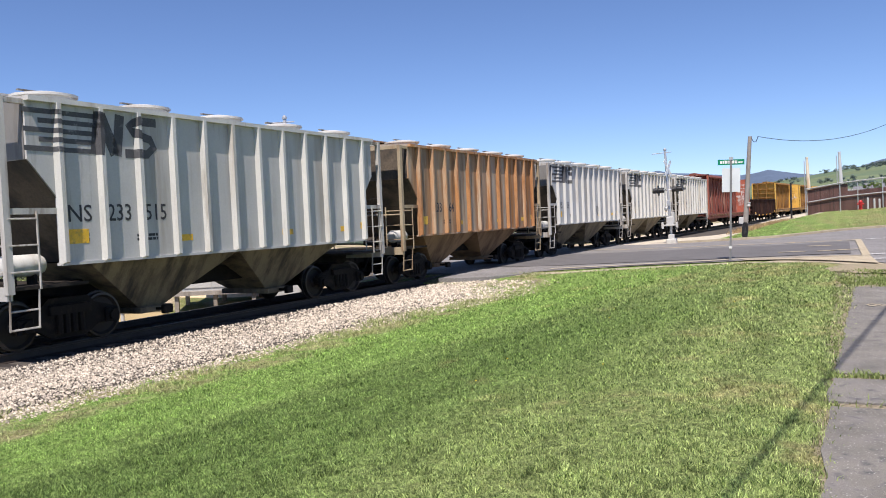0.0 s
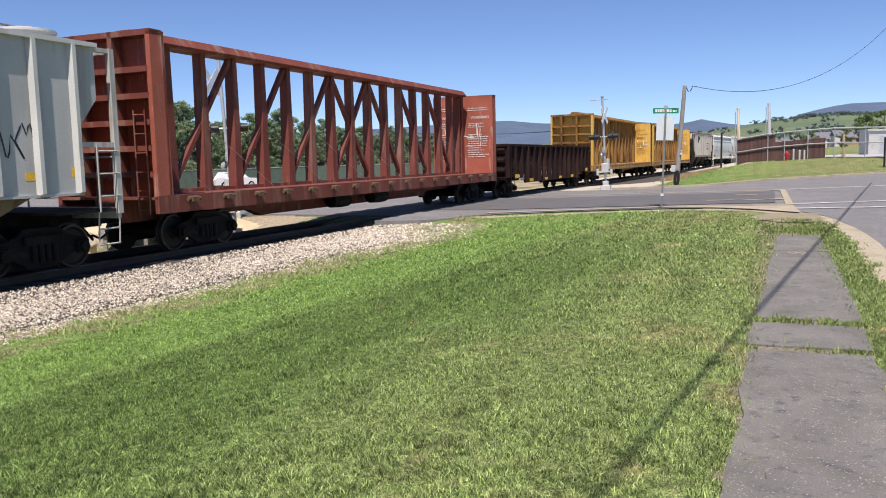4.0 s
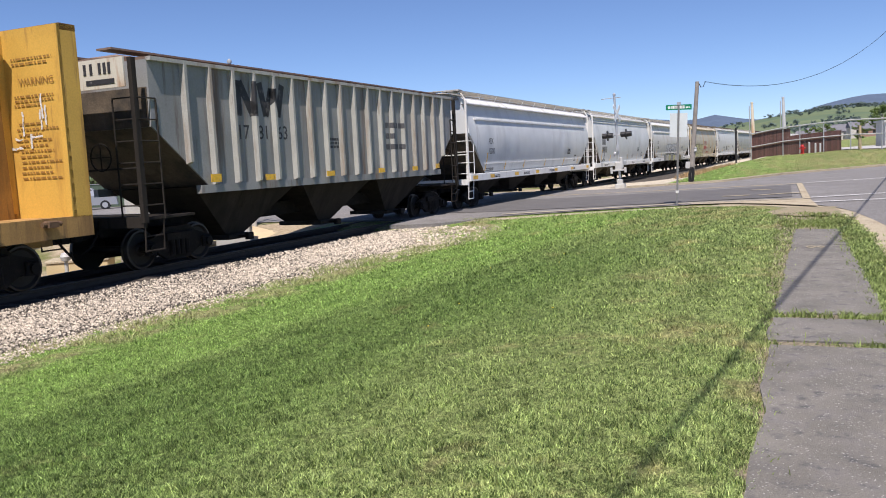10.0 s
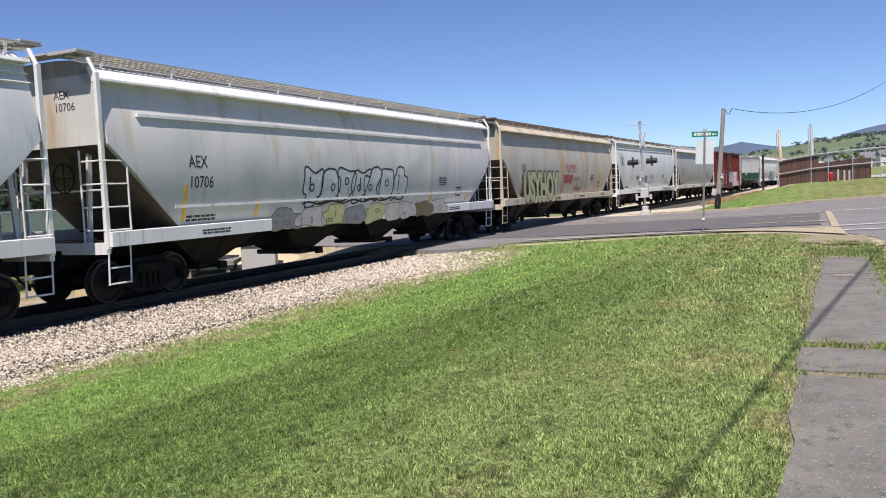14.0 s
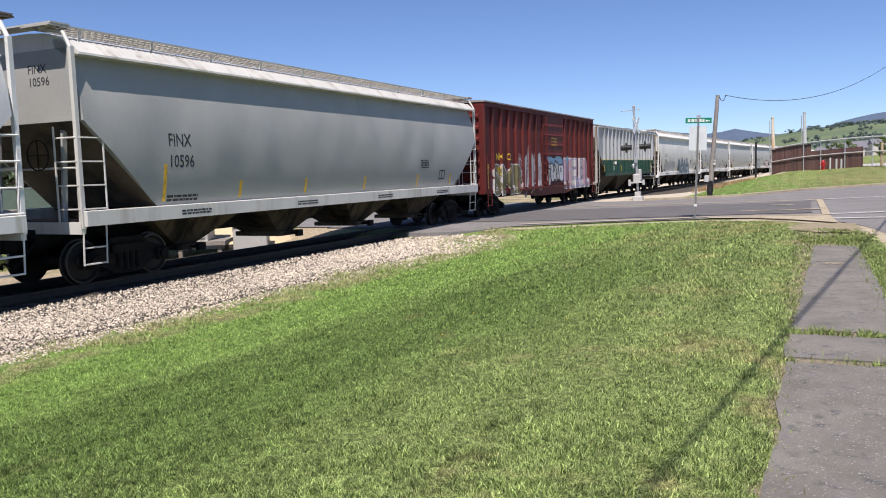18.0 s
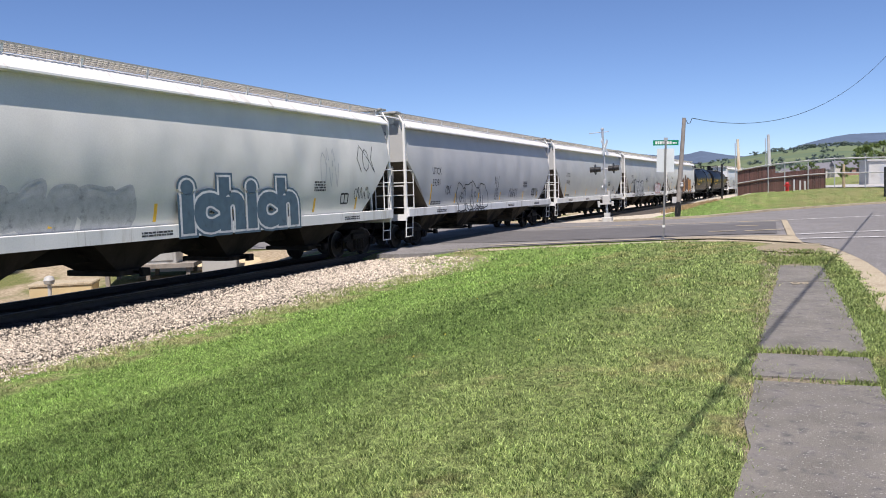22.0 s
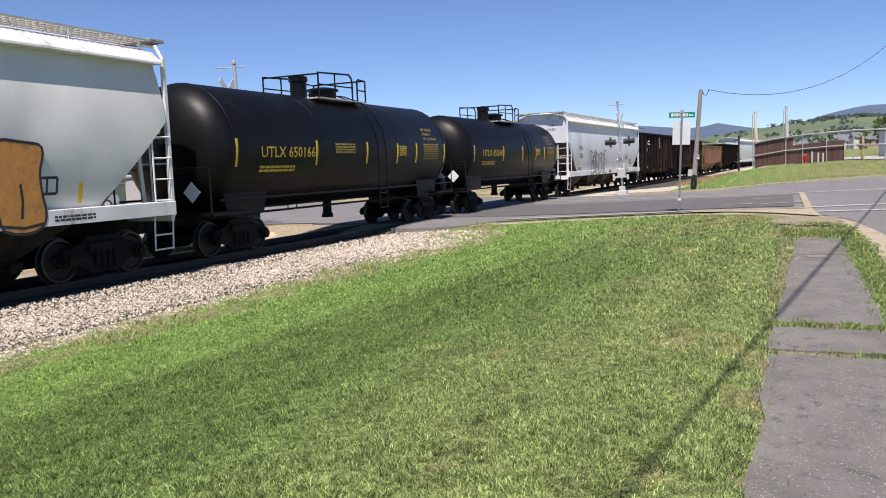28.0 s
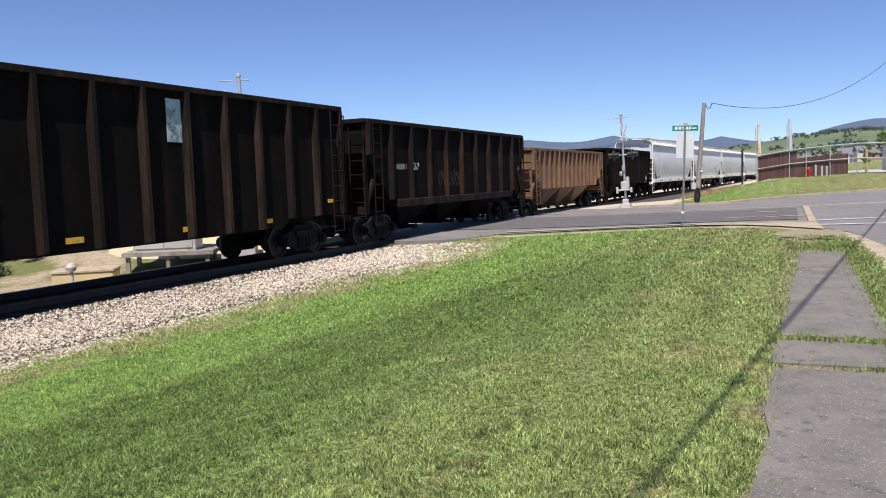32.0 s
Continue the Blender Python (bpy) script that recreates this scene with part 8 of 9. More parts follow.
# ---------- far side of the track: cabinets, fence, car ----------
cab_m = mat("cabinet_aluminium", (0.50, 0.50, 0.48), 0.5, 0.3, var=0.12, scale=1.5, fine=30, dirt=(0.28, 0.25, 0.21), dirt_amt=0.3)
zy = gz(-18.2, 19.6)
cab = thing("signal_cabinet", "grey metal railway signal cabinet on a platform", "signal cabinet", pose(-18.2, 19.9, zy, 0, 0, 30))
part("body", Shape().box(-0.95, 0.95, -0.6, 0.6, 0.55, 2.5, 0.02), cab_m, cab)
part("roof", Shape().box(-1.02, 1.02, -0.68, 0.68, 2.5, 2.58, 0.02), box_white, cab)
dr = part("door", Shape().box(0.0, 0.85, -0.63, -0.6, 0.65, 2.4), cab_m, cab)
part("vent", Shape().box(0.25, 0.6, -0.645, -0.63, 1.9, 2.2), galv, dr)
part("handle", Shape().box(0.05, 0.09, -0.68, -0.63, 1.4, 1.6), lamp_black, dr)
part("door", Shape().box(-0.88, -0.03, -0.63, -0.6, 0.65, 2.4), box_white, cab)
part("platform", Shape().box(-1.25, 1.5, -0.8, 0.8, 0.42, 0.55), wood, cab)
for a in (-1.1, 0.1, 1.3):
    for b in (-0.65, 0.65):
        part("leg", Shape().box(a - 0.06, a + 0.06, b - 0.06, b + 0.06, -0.2, 0.42), wood, cab)
cb2 = thing("battery_box", "low pale battery box beside the cabinet", "equipment box", pose(-16.6, 21.4, gz(-16.6, 21.4), 0, 0, 30))
part("body", Shape().box(-0.55, 0.55, -0.35, 0.35, -0.1, 0.75, 0.03), box_white, cb2)
part("lid", Shape().box(-0.6, 0.6, -0.4, 0.4, 0.75, 0.82, 0.02), box_white, cb2)
vault = thing("cable_vault", "low tan concrete vault with a grey lid", "concrete vault", pose(-19.2, 17.5, gz(-19.2, 17.5), 0, 0, 35))
part("body", Shape().box(-0.85, 0.85, -0.5, 0.5, -0.3, 0.38, 0.03), mat("vault_tan", (0.52, 0.42, 0.24), 0.9, var=0.2, scale=2, fine=40), vault)
part("lid", Shape().box(-0.88, 0.88, -0.53, 0.53, 0.38, 0.46, 0.03), concrete, vault)
mk = thing("marker_ball", "small white capped marker post", "marker post", pose(-18.0, 15.9, gz(-18.0, 15.9)))
part("stem", Shape().tube((0, 0, -0.2), (0, 0, 0.5), 0.05, 8), box_white, mk)
part("cap", Shape().lathe([(0.0, -0.02), (0.12, 0.02), (0.15, 0.12), (0.1, 0.22), (0.0, 0.25)], 12, pose(0, 0, 0.45)), box_white, mk, smooth=True)
s = Shape()
rg = random.Random(8)
N = 18
for j in range(N + 1):
    for i in range(N + 1):
        u, v = i / N * 2 - 1, j / N * 2 - 1
        hgt = max(0.0, 1 - u * u - v * v) ** 0.8 * 0.42 * (1 + 0.25 * noise.noise((u * 3, v * 3, 1)))
        s.v.append((-19.6 + u * 3.6, 22.6 + v * 1.8, gz(-19.6 + u * 3.6, 22.6 + v * 1.8) - 0.04 + hgt))
s.f = [(j * (N + 1) + i, j * (N + 1) + i + 1, (j + 1) * (N + 1) + i + 1, (j + 1) * (N + 1) + i) for j in range(N) for i in range(N)]
thing("sand_heap", "low pile of tan sand by the crossing", "sand pile", shape=s, material=mat("sand_tan", (0.58, 0.46, 0.29), 0.95, var=0.15, scale=3, fine=90, bump=0.6), smooth=True)
green_fence = mat("fence_screen_green", (0.11, 0.16, 0.12), 0.85, var=0.25, scale=2, fine=60, bump=0.3)
gf = thing("screen_fence", "green screened chain-link fence before the trees", "fence")
gp = [(-62, 30), (-56, 38), (-52, 45), (-50.5, 54), (-50, 64), (-49, 76), (-46, 90), (-40, 104)]
for (x0, y0), (x1, y1) in zip(gp, gp[1:]):
    s = Shape().add([(x0, y0, gz(x0, y0)), (x1, y1, gz(x1, y1)), (x1, y1, gz(x1, y1) + 1.85), (x0, y0, gz(x0, y0) + 1.85), (x0 - 0.03, y0, gz(x0, y0)), (x1 - 0.03, y1, gz(x1, y1)), (x1 - 0.03, y1, gz(x1, y1) + 1.85), (x0 - 0.03, y0, gz(x0, y0) + 1.85)], [(0, 1, 2, 3), (7, 6, 5, 4), (3, 2, 6, 7)])
    part("screen", s, green_fence, gf)
    part("top_rail", Shape().tube((x0, y0, gz(x0, y0) + 1.9), (x1, y1, gz(x1, y1) + 1.9), 0.03, 6), galv, gf)
    part("post", Shape().tube((x0, y0, gz(x0, y0) - 0.2), (x0, y0, gz(x0, y0) + 2.0), 0.045, 6), galv, gf)


def parked_car(m, paint, label):
    c = thing("parked_car", label, "car", m)
    side = [(-2.25, 0.35), (-2.2, 0.8), (-2.05, 0.95), (-1.15, 1.02), (-0.55, 1.58), (1.55, 1.6), (2.1, 1.05), (2.25, 0.9), (2.25, 0.35)]
    s = Shape()
    s.v = [(x * (0.90 if z < 1.3 else 0.74), y, z) for x in (-1, 1) for y, z in side]
    n = len(side)
    s.f = [tuple(range(n)), tuple(range(2 * n - 1, n - 1, -1))] + [(i, i + n, (i + 1) % n + n, (i + 1) % n) for i in range(n)]
    part("body", s, paint, c, smooth=False)
    glass = mat("car_glass", (0.03, 0.035, 0.04), 0.08)
    for k in (-1, 1):
        for a, b in ((-0.75, 0.25), (0.33, 1.3)):
            s = Shape().add([(k * 0.865, a - 0.15, 1.06), (k * 0.865, b, 1.06), (k * 0.77, b - 0.02, 1.5), (k * 0.77, a + 0.22, 1.5)], [(0, 1, 2, 3)])
            part("window", s, glass, c)
        for y in (-1.4, 1.4):
            w = part("wheel", Shape().lathe([(0.0, -0.1), (0.33, -0.1), (0.34, 0), (0.33, 0.1), (0.0, 0.1)], 16, pose(k * 0.82, y, 0.34, 0, 90, 0)), lamp_black, c)
            part("rim", Shape().lathe([(0.0, -0.115), (0.2, -0.11), (0.2, 0.11), (0.0, 0.115)], 12, pose(k * 0.82, y, 0.34, 0, 90, 0)), galv, w)
    s = Shape().add([(-0.78, -1.1, 1.06), (0.78, -1.1, 1.06), (0.66, -0.62, 1.5), (-0.66, -0.62, 1.5)], [(0, 1, 2, 3)])
    part("windscreen", s, glass, c)
    return c


parked_car(pose(-46.5, 43.2, gz(-46.5, 43.2), 0, 0, 133), mat("car_paint_silver", (0.45, 0.46, 0.48), 0.3, 0.6, var=0.05), "silver estate car parked by the green fence")
parked_car(pose(-49.0, 66.0, gz(-49, 66), 0, 0, 150), mat("car_paint_white", (0.7, 0.7, 0.7), 0.3, var=0.05), "white car parked by the green fence")


# ---------- hills and trees ----------
def ridge(name, prof, depth, foot, material, label, rough):
    """A range of hills: foot, slope and crest through (x / depth, height / depth)."""
    s = Shape()
    n = 140
    a, b = prof[0][0], prof[-1][0]
    for j in range(9):
        k = j / 8
        y = foot + (depth - foot) * k
        for i in range(n + 1):
            u = a + (b - a) * i / n
            crest = EYE + ramp(u, prof) * depth
            z = crest * (k ** 0.75) - 6 * (1 - k)
            z += rough * noise.fractal((u * 14, k * 3, 2.0), 1.0, 2.0, 5) * (0.2 + 0.8 * k * (1.2 - k))
            s.v.append((u * y, y, z))
    m = n + 1
    s.f = [(j * m + i, j * m + i + 1, (j + 1) * m + i + 1, (j + 1) * m + i) for j in range(8) for i in range(n)]
    return thing(name, label, "hills", kind="structure", shape=s, material=material, smooth=True)


FAR_HILL = [(-1.6, 0.03), (-1.0, 0.036), (-0.6, 0.042), (-0.315, 0.048), (-0.274, 0.043), (-0.241, 0.0414), (-0.202, 0.0477), (-0.19, 0.0437), (-0.10, 0.0352), (-0.075, 0.0403), (-0.05, 0.0348), (-0.032, 0.0311), (-0.013, 0.0335), (0.0105, 0.0355), (0.034, 0.0425), (0.051, 0.0463), (0.074, 0.051), (0.111, 0.0514), (0.16, 0.05), (0.3, 0.046), (0.6, 0.03)]
MID_HILL = [(-0.5, 0.012), (-0.13, 0.019), (-0.10, 0.022), (-0.069, 0.0265), (-0.038, 0.0296), (0.0105, 0.0365), (0.04, 0.0385), (0.074, 0.0395), (0.111, 0.038), (0.2, 0.035), (0.5, 0.02)]
# no air is modelled: the ridge takes the blue of haze as its colour
far_hill_m = mat("wooded_mountain_hazed", (0.095, 0.13, 0.19), 1.0, var=0.18, scale=0.012, fine=0.08, bump=0.0, spec=0.0)
mid_hill_m = mat("hill_pasture", (0.14, 0.175, 0.105), 1.0, var=0.2, scale=0.01, fine=0.06, bump=0.0, dirt=(0.10, 0.145, 0.10), dirt_amt=0.5, dirt_scale=0.012, spec=0.0)
ridge("backdrop", FAR_HILL, 2500, 1700, far_hill_m, "wooded mountain ridge with blue haze in its colour", 5)
ridge("backdrop", MID_HILL, 900, 330, mid_hill_m, "green pasture hill below the mountain", 0.8)


def hill_z(x, y):
    k = (y - 330) / 570
    return (EYE + ramp(x / y, MID_HILL) * 900) * (k ** 0.75) - 6 * (1 - k)


def clump_mesh(name, centres, count, leaf, material, seed, flat=0.8, inner=0.55, slim=0.5):
    """A crown of small leaves scattered in and on many small balls (x, y, z, radius)."""
    rng = np.random.default_rng(seed)
    c = np.array(centres)
    w = c[:, 3] ** 2
    k = rng.choice(len(c), count, p=w / w.sum())
    d = rng.normal(size=(count, 3))
    d /= np.linalg.norm(d, axis=1)[:, None]
    p = c[k, :3] + d * (c[k, 3] * rng.uniform(inner, 1.08, count))[:, None] * np.array([1, 1, flat])
    u = rng.normal(size=(count, 3))
    u -= (u * d).sum(1)[:, None] * d * 0.7
    u /= np.linalg.norm(u, axis=1)[:, None]
    v = np.cross(d, u)
    v /= np.linalg.norm(v, axis=1)[:, None] + 1e-9
    s = (leaf * rng.uniform(0.6, 1.4, count))[:, None]
    pts = np.stack([p - u * s, p + v * s * slim, p + u * s, p - v * s * slim], 1).reshape(-1, 3)
    me = bpy.data.meshes.new(name)
    me.from_pydata(pts.tolist(), [], np.arange(count * 4).reshape(-1, 4).tolist())
    me.materials.append(material)
    return me


def leaf_mat(name, col, amt=0.45):
    m = mat(name, col, 0.65, var=0.3, scale=0.6, fine=5, bump=0, island=amt, spec=0.25)
    n, l = m.node_tree.nodes, m.node_tree.links
    b = n["Principled BSDF"]
    tr = n.new("ShaderNodeBsdfTranslucent")
    l.new(b.inputs["Base Color"].links[0].from_socket, tr.inputs["Color"])
    mx = n.new("ShaderNodeMixShader")
    mx.inputs[0].default_value = 0.35
    l.new(b.outputs[0], mx.inputs[1])
    l.new(tr.outputs[0], mx.inputs[2])
    l.new(mx.outputs[0], n["Material Output"].inputs["Surface"])
    return m


pine_leaf = leaf_mat("pine_needles", (0.20, 0.275, 0.15), 0.4)
broad_leaf = leaf_mat("broad_leaves", (0.14, 0.20, 0.06))
# far leaves are paler and bluer, with the haze put into their colour
far_leaf = leaf_mat("distant_leaves_hazed", (0.14, 0.185, 0.165), 0.2)
bark = mat("bark_brown", (0.13, 0.10, 0.08), 0.95, var=0.35, scale=3, fine=20, bump=0.6)


def tree_meshes(seed, h, kind):
    rt = random.Random(seed)
    trunk = Shape()
    trunk.tube((0, 0, -0.3), (0.05 * h * 0.2, 0, h * 0.5), 0.022 * h, 8, 0.014 * h).tube((0.05 * h * 0.2, 0, h * 0.5), (0.0, 0.02 * h, h * 0.93), 0.014 * h, 6, 0.003 * h)
    limbs, balls = Shape(), []
    k = 46 if kind == "pine" else 18
    for i in range(k):
        t = (i + rt.random()) / k
        z = h * ((0.06 if kind == "pine" else 0.18) + (0.88 if kind == "pine" else 0.76) * t)
        ang = rt.uniform(0, 6.283)
        reach = h * (0.36 * (1 - t) ** 0.7 + 0.07) * rt.uniform(0.7, 1.15) if kind == "pine" else h * 0.36 * math.sin(math.pi * (0.25 + 0.7 * t)) * rt.uniform(0.6, 1.1)
        e = (reach * math.cos(ang), reach * math.sin(ang), z + reach * (0.30 if kind == "pine" else 0.45))
        limbs.tube((0, 0, z * 0.98), e, 0.008 * h * (1.2 - t), 5, 0.002 * h)
        for q in ((0.35, 0.55, 0.75, 0.9, 1.04) if kind == "pine" else (0.5, 0.8, 1.0)):
            balls.append((e[0] * q + rt.uniform(-.03, .03) * h, e[1] * q + rt.uniform(-.03, .03) * h, z + (e[2] - z) * q + rt.uniform(-.02, .03) * h, h * (rt.uniform(0.03, 0.055) if kind == "pine" else rt.uniform(0.035, 0.075))))
    balls.append((0, 0.02 * h, h * 0.95, 0.05 * h))
    return trunk.mesh("trunk", bark), limbs.mesh("branchwork", bark), clump_mesh("crown", balls, 6000 if kind == "pine" else 3600, (0.021 if kind == "pine" else 0.018) * h, pine_leaf if kind == "pine" else broad_leaf, seed, 0.7 if kind == "pine" else 0.9, 0.1 if kind == "pine" else 0.4, 0.3 if kind == "pine" else 0.5)


PINES = [tree_meshes(s_, 10.0, "pine") for s_ in (11, 12, 13)]
BROAD = [tree_meshes(s_, 8.0, "broad") for s_ in (21, 22)]


def plant_tree(meshes, x, y, scale, turn, name, label, group):
    t_ = thing(name, label, "tree", Matrix.Translation((x, y, gz(x, y))) @ Matrix.Rotation(turn, 4, "Z") @ Matrix.Diagonal((scale, scale, scale, 1)), group=group)
    for nm, me in zip(("trunk", "branchwork", "crown"), meshes):
        part(nm, me, None, t_)


rp = random.Random(31)
for i in range(96):
    k = (i // 2) / 47
    x, y = -66 + 12 * k + rp.uniform(-3.0, 3.0), 34 + 100 * k + rp.uniform(-1.5, 1.5)
    if i % 2:
        x -= 6
    sc = (1.08 - 0.45 * k) * rp.uniform(0.82, 1.15)
    plant_tree(PINES[i % 3], x, y, sc, rp.uniform(0, 6), "pine_tree", "dark green pine behind the screened fence", "pines behind the track")
for i, (x, y, sc) in enumerate(((11.5, 118, 0.62), (14.0, 122, 0.7), (15.5, 116, 0.55), (19, 125, 0.8), (24, 122, 0.85), (30, 126, 0.9), (9.2, 121, 0.42), (2.8, 97, 0.34), (4.3, 101, 0.36))):
    plant_tree(BROAD[i % 2], x, y, sc, rp.uniform(0, 6), "broadleaf_tree", "bright green leafy tree behind the lane" if sc > 0.5 else "small green shrubby tree behind the fence", "trees behind the lane")

# scrub on the waste ground beyond the track
shrub_leaf = leaf_mat("scrub_leaves", (0.20, 0.24, 0.10))
for q, (x, y, sc) in enumerate(((-25.5, 20.6, 1.0), (-26.8, 19.0, 1.2), (-24.3, 18.2, 0.8), (-29.5, 21.5, 1.3), (-23.0, 15.8, 0.7))):
    rs = random.Random(q + 70)
    bl = [(rs.uniform(-0.8, 0.8) * sc, rs.uniform(-0.6, 0.6) * sc, rs.uniform(0.15, 0.8) * sc, rs.uniform(0.2, 0.38) * sc) for _ in range(14)]
    sb = thing("shrub", "pale green scrub bush on waste ground", "bush", Matrix.Translation((x, y, gz(x, y))), group="scrub beyond the track")
    part("stem", Shape().tube((0, 0, -0.1), (0.05, 0, 0.5 * sc), 0.04, 5, 0.015).tube((0, 0, 0.05), (-0.3 * sc, 0.1, 0.5 * sc), 0.03, 5, 0.01).tube((0, 0, 0.05), (0.35 * sc, -0.1, 0.45 * sc), 0.03, 5, 0.01), bark, sb)
    part("crown", clump_mesh("crown", bl, 1300, 0.06, shrub_leaf, q + 70), None, sb)

# tree belts on the pasture hill: nobody could count them
balls = []
for k in range(230):
    u = rp.uniform(-0.12, 0.3)
    belt = rp.random()
    if belt < 0.45:
        y = rp.uniform(845, 890)
        if not (u > -0.02 and rp.random() < 0.9):
            u = -0.02 + 0.3 * rp.random()
    elif belt < 0.75:
        y = rp.uniform(430, 520) + 60 * math.sin(u * 30)
    else:
        y = rp.uniform(520, 840)
        if rp.random() < 0.5:
            continue
    x = u * y
    z = hill_z(x, y)
    for q in range(5):
        balls.append((x + rp.uniform(-7, 7), y + rp.uniform(-5, 5), z + rp.uniform(0.5, 3.0), rp.uniform(0.9, 2.2)))
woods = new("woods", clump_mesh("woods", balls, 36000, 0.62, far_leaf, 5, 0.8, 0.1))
tagged(woods, "dark tree belts on the far green hill", "woods", kind="stuff")
# far small houses of the town below the hill
town_wall = [mat("town_wall_pale", (0.55, 0.53, 0.50), 0.8, var=0.1), mat("town_wall_brick", (0.33, 0.20, 0.16), 0.8, var=0.15)]
town_roof = mat("town_roof_grey", (0.16, 0.16, 0.18), 0.8, var=0.15)
for i in range(16):
    u, y = 0.018 + 0.075 * (i / 15) + rp.uniform(-0.004, 0.004), rp.uniform(350, 430)
    x = u * y
    z = max(hill_z(x, y), gz(x, y))
    w, d, h = rp.uniform(4, 6), rp.uniform(3, 4), rp.uniform(3.0, 4.6)
    hs = thing("house", "small distant town house below the hill", "house", pose(x, y, z - 0.5, 0, 0, rp.uniform(-30, 30)), group="houses of the far town")
    part("wall", Shape().box(-w, w, -d, d, 0, h), town_wall[i % 2], hs)
    part("roof", Shape().prism_x([(-d - 0.4, h), (d + 0.4, h), (0, h + 2.2)], -w - 0.4, w + 0.4), town_roof, hs)
    for q in (-0.6, -0.1, 0.4):
        part("window", Shape().box(w * q, w * q + 1.0, -d - 0.06, -d, h * 0.45, h * 0.45 + 1.3), lamp_black, hs)

# ---------- grass, weeds and stones: too many to count ----------
rng = np.random.default_rng(7)


def gz_grid(px, py):
    return np.array([gz(a, b) for a, b in zip(px, py)])


def blades(name, px, py, height, width, material, label, category, lean=0.5):
    """One small bent blade at each place."""
    n = len(px)
    z = gz_grid(px, py)
    a = rng.uniform(0, 2 * np.pi, n)
    b = rng.uniform(0, 2 * np.pi, n)
    ux, uy = np.cos(a) * width / 2, np.sin(a) * width / 2
    lx, ly = np.cos(b) * height * lean * rng.uniform(0.2, 1, n), np.sin(b) * height * lean * rng.uniform(0.2, 1, n)
    p = np.zeros((n, 5, 3))
    p[:, 0] = np.stack([px - ux, py - uy, z - 0.01], 1)
    p[:, 1] = np.stack([px + ux, py + uy, z - 0.01], 1)
    p[:, 2] = np.stack([px - ux * 0.8 + lx * 0.4, py - uy * 0.8 + ly * 0.4, z + height * 0.6], 1)
    p[:, 3] = np.stack([px + ux * 0.8 + lx * 0.4, py + uy * 0.8 + ly * 0.4, z + height * 0.6], 1)
    p[:, 4] = np.stack([px + lx, py + ly, z + height], 1)
    me = bpy.data.meshes.new(name)
    me.vertices.add(n * 5)
    me.vertices.foreach_set("co", p.reshape(-1))
    base = np.arange(n)[:, None] * 5
    loops = np.concatenate([base + 0, base + 1, base + 3, base + 2, base + 2, base + 3, base + 4], 1).reshape(-1)
    me.loops.add(n * 7)
    me.loops.foreach_set("vertex_index", loops.astype(np.int32))
    me.polygons.add(n * 2)
    starts = (np.arange(n)[:, None] * 7 + np.array([0, 4])).reshape(-1)
    me.polygons.foreach_set("loop_start", starts.astype(np.int32))
    me.materials.append(material)
    me.update(calc_edges=True)
    ob = new(name, me)
    return tagged(ob, label, category, kind="stuff")


def patchy(px, py, cell, seed):
    """Smooth random values over the ground, 0 to 1."""
    g = np.random.default_rng(seed).random((512, 512))
    u, v = px / cell + 200, py / cell + 100
    i, j = np.floor(u).astype(int), np.floor(v).astype(int)
    a, b = u - i, v - j
    i, j = i % 511, j % 511
    return (g[i, j] * (1 - a) + g[i + 1, j] * a) * (1 - b) + (g[i, j + 1] * (1 - a) + g[i + 1, j + 1] * a) * b


BLADE = grass_material("grass_blades", True)
N_B = 800000
py = 2.6 * np.exp(rng.uniform(0, np.log(26.0 / 2.6), N_B))
px = rng.uniform(-1, 1, N_B) * (0.9 * py + 1.5) - 0.45 * py
lim_lo = np.array([xc(y) for y in py]) + 4.0 + rng.normal(0, 0.25, N_B)
keep = (px > lim_lo) & (px < np.interp(py, [b for a, b in SW_L], [a for a, b in SW_L]) + rng.uniform(-0.08, 0.13, N_B) * rng.random(N_B) * (0.4 + 1.2 * patchy(px, py, 0.3, 31))) & (py < np.interp(px, [-10.6, -9.9, -9.2, -8.6, -6, -2.6, -1.0, -0.3, 0.3], [23.1, 23.8, 25.2, 25.6, 25.7, 25.9, 24.7, 21.9, 19.6]))
bare = (px - np.array([xc(y) for y in py]) < 5.1) & (patchy(px, py, 0.45, 9) * 0.6 + patchy(px, py, 0.15, 10) * 0.4 > 0.42 + 0.25 * rng.random(N_B))
keep &= ~bare
px, py = px[keep], py[keep]
lush = np.clip((-6.2 - (px - 0.12 * py) + 0.3) * 2, 0, 1)
far_k = np.clip(py / 8, 1, 2.6)
broad_k = np.clip(py / 6, 1, 3.8)
blades("lawn_grass", px, py, rng.uniform(0.010, 0.030, len(px)) * np.sqrt(far_k) * (0.25 + 1.9 * patchy(px, py, 0.09, 1) ** 1.4 * (0.5 + patchy(px, py, 0.6, 2))), 0.0050 * broad_k * rng.uniform(0.7, 1.3, len(px)), BLADE, "mown green grass blades with dry straw between", "grass", 1.7)
# green verge between footpath and kerb
N_V = 16000
py = 3.0 + 16.5 * rng.random(N_V)
px = np.interp(py, [b for a, b in SW_R], [a for a, b in SW_R]) + rng.uniform(-0.03, 0.5, N_V) * (0.7 + 0.5 * patchy(py, py, 0.4, 33))
keep = patchy(px, py, 0.25, 34) > 0.3 * rng.random(N_V) + 0.05
px, py = px[keep], py[keep]
blades("verge_grass", px, py, rng.uniform(0.012, 0.045, len(px)), 0.0052 * np.clip(py / 6, 1, 3.5), BLADE, "short green grass and weeds beside the kerb", "grass", 1.6)
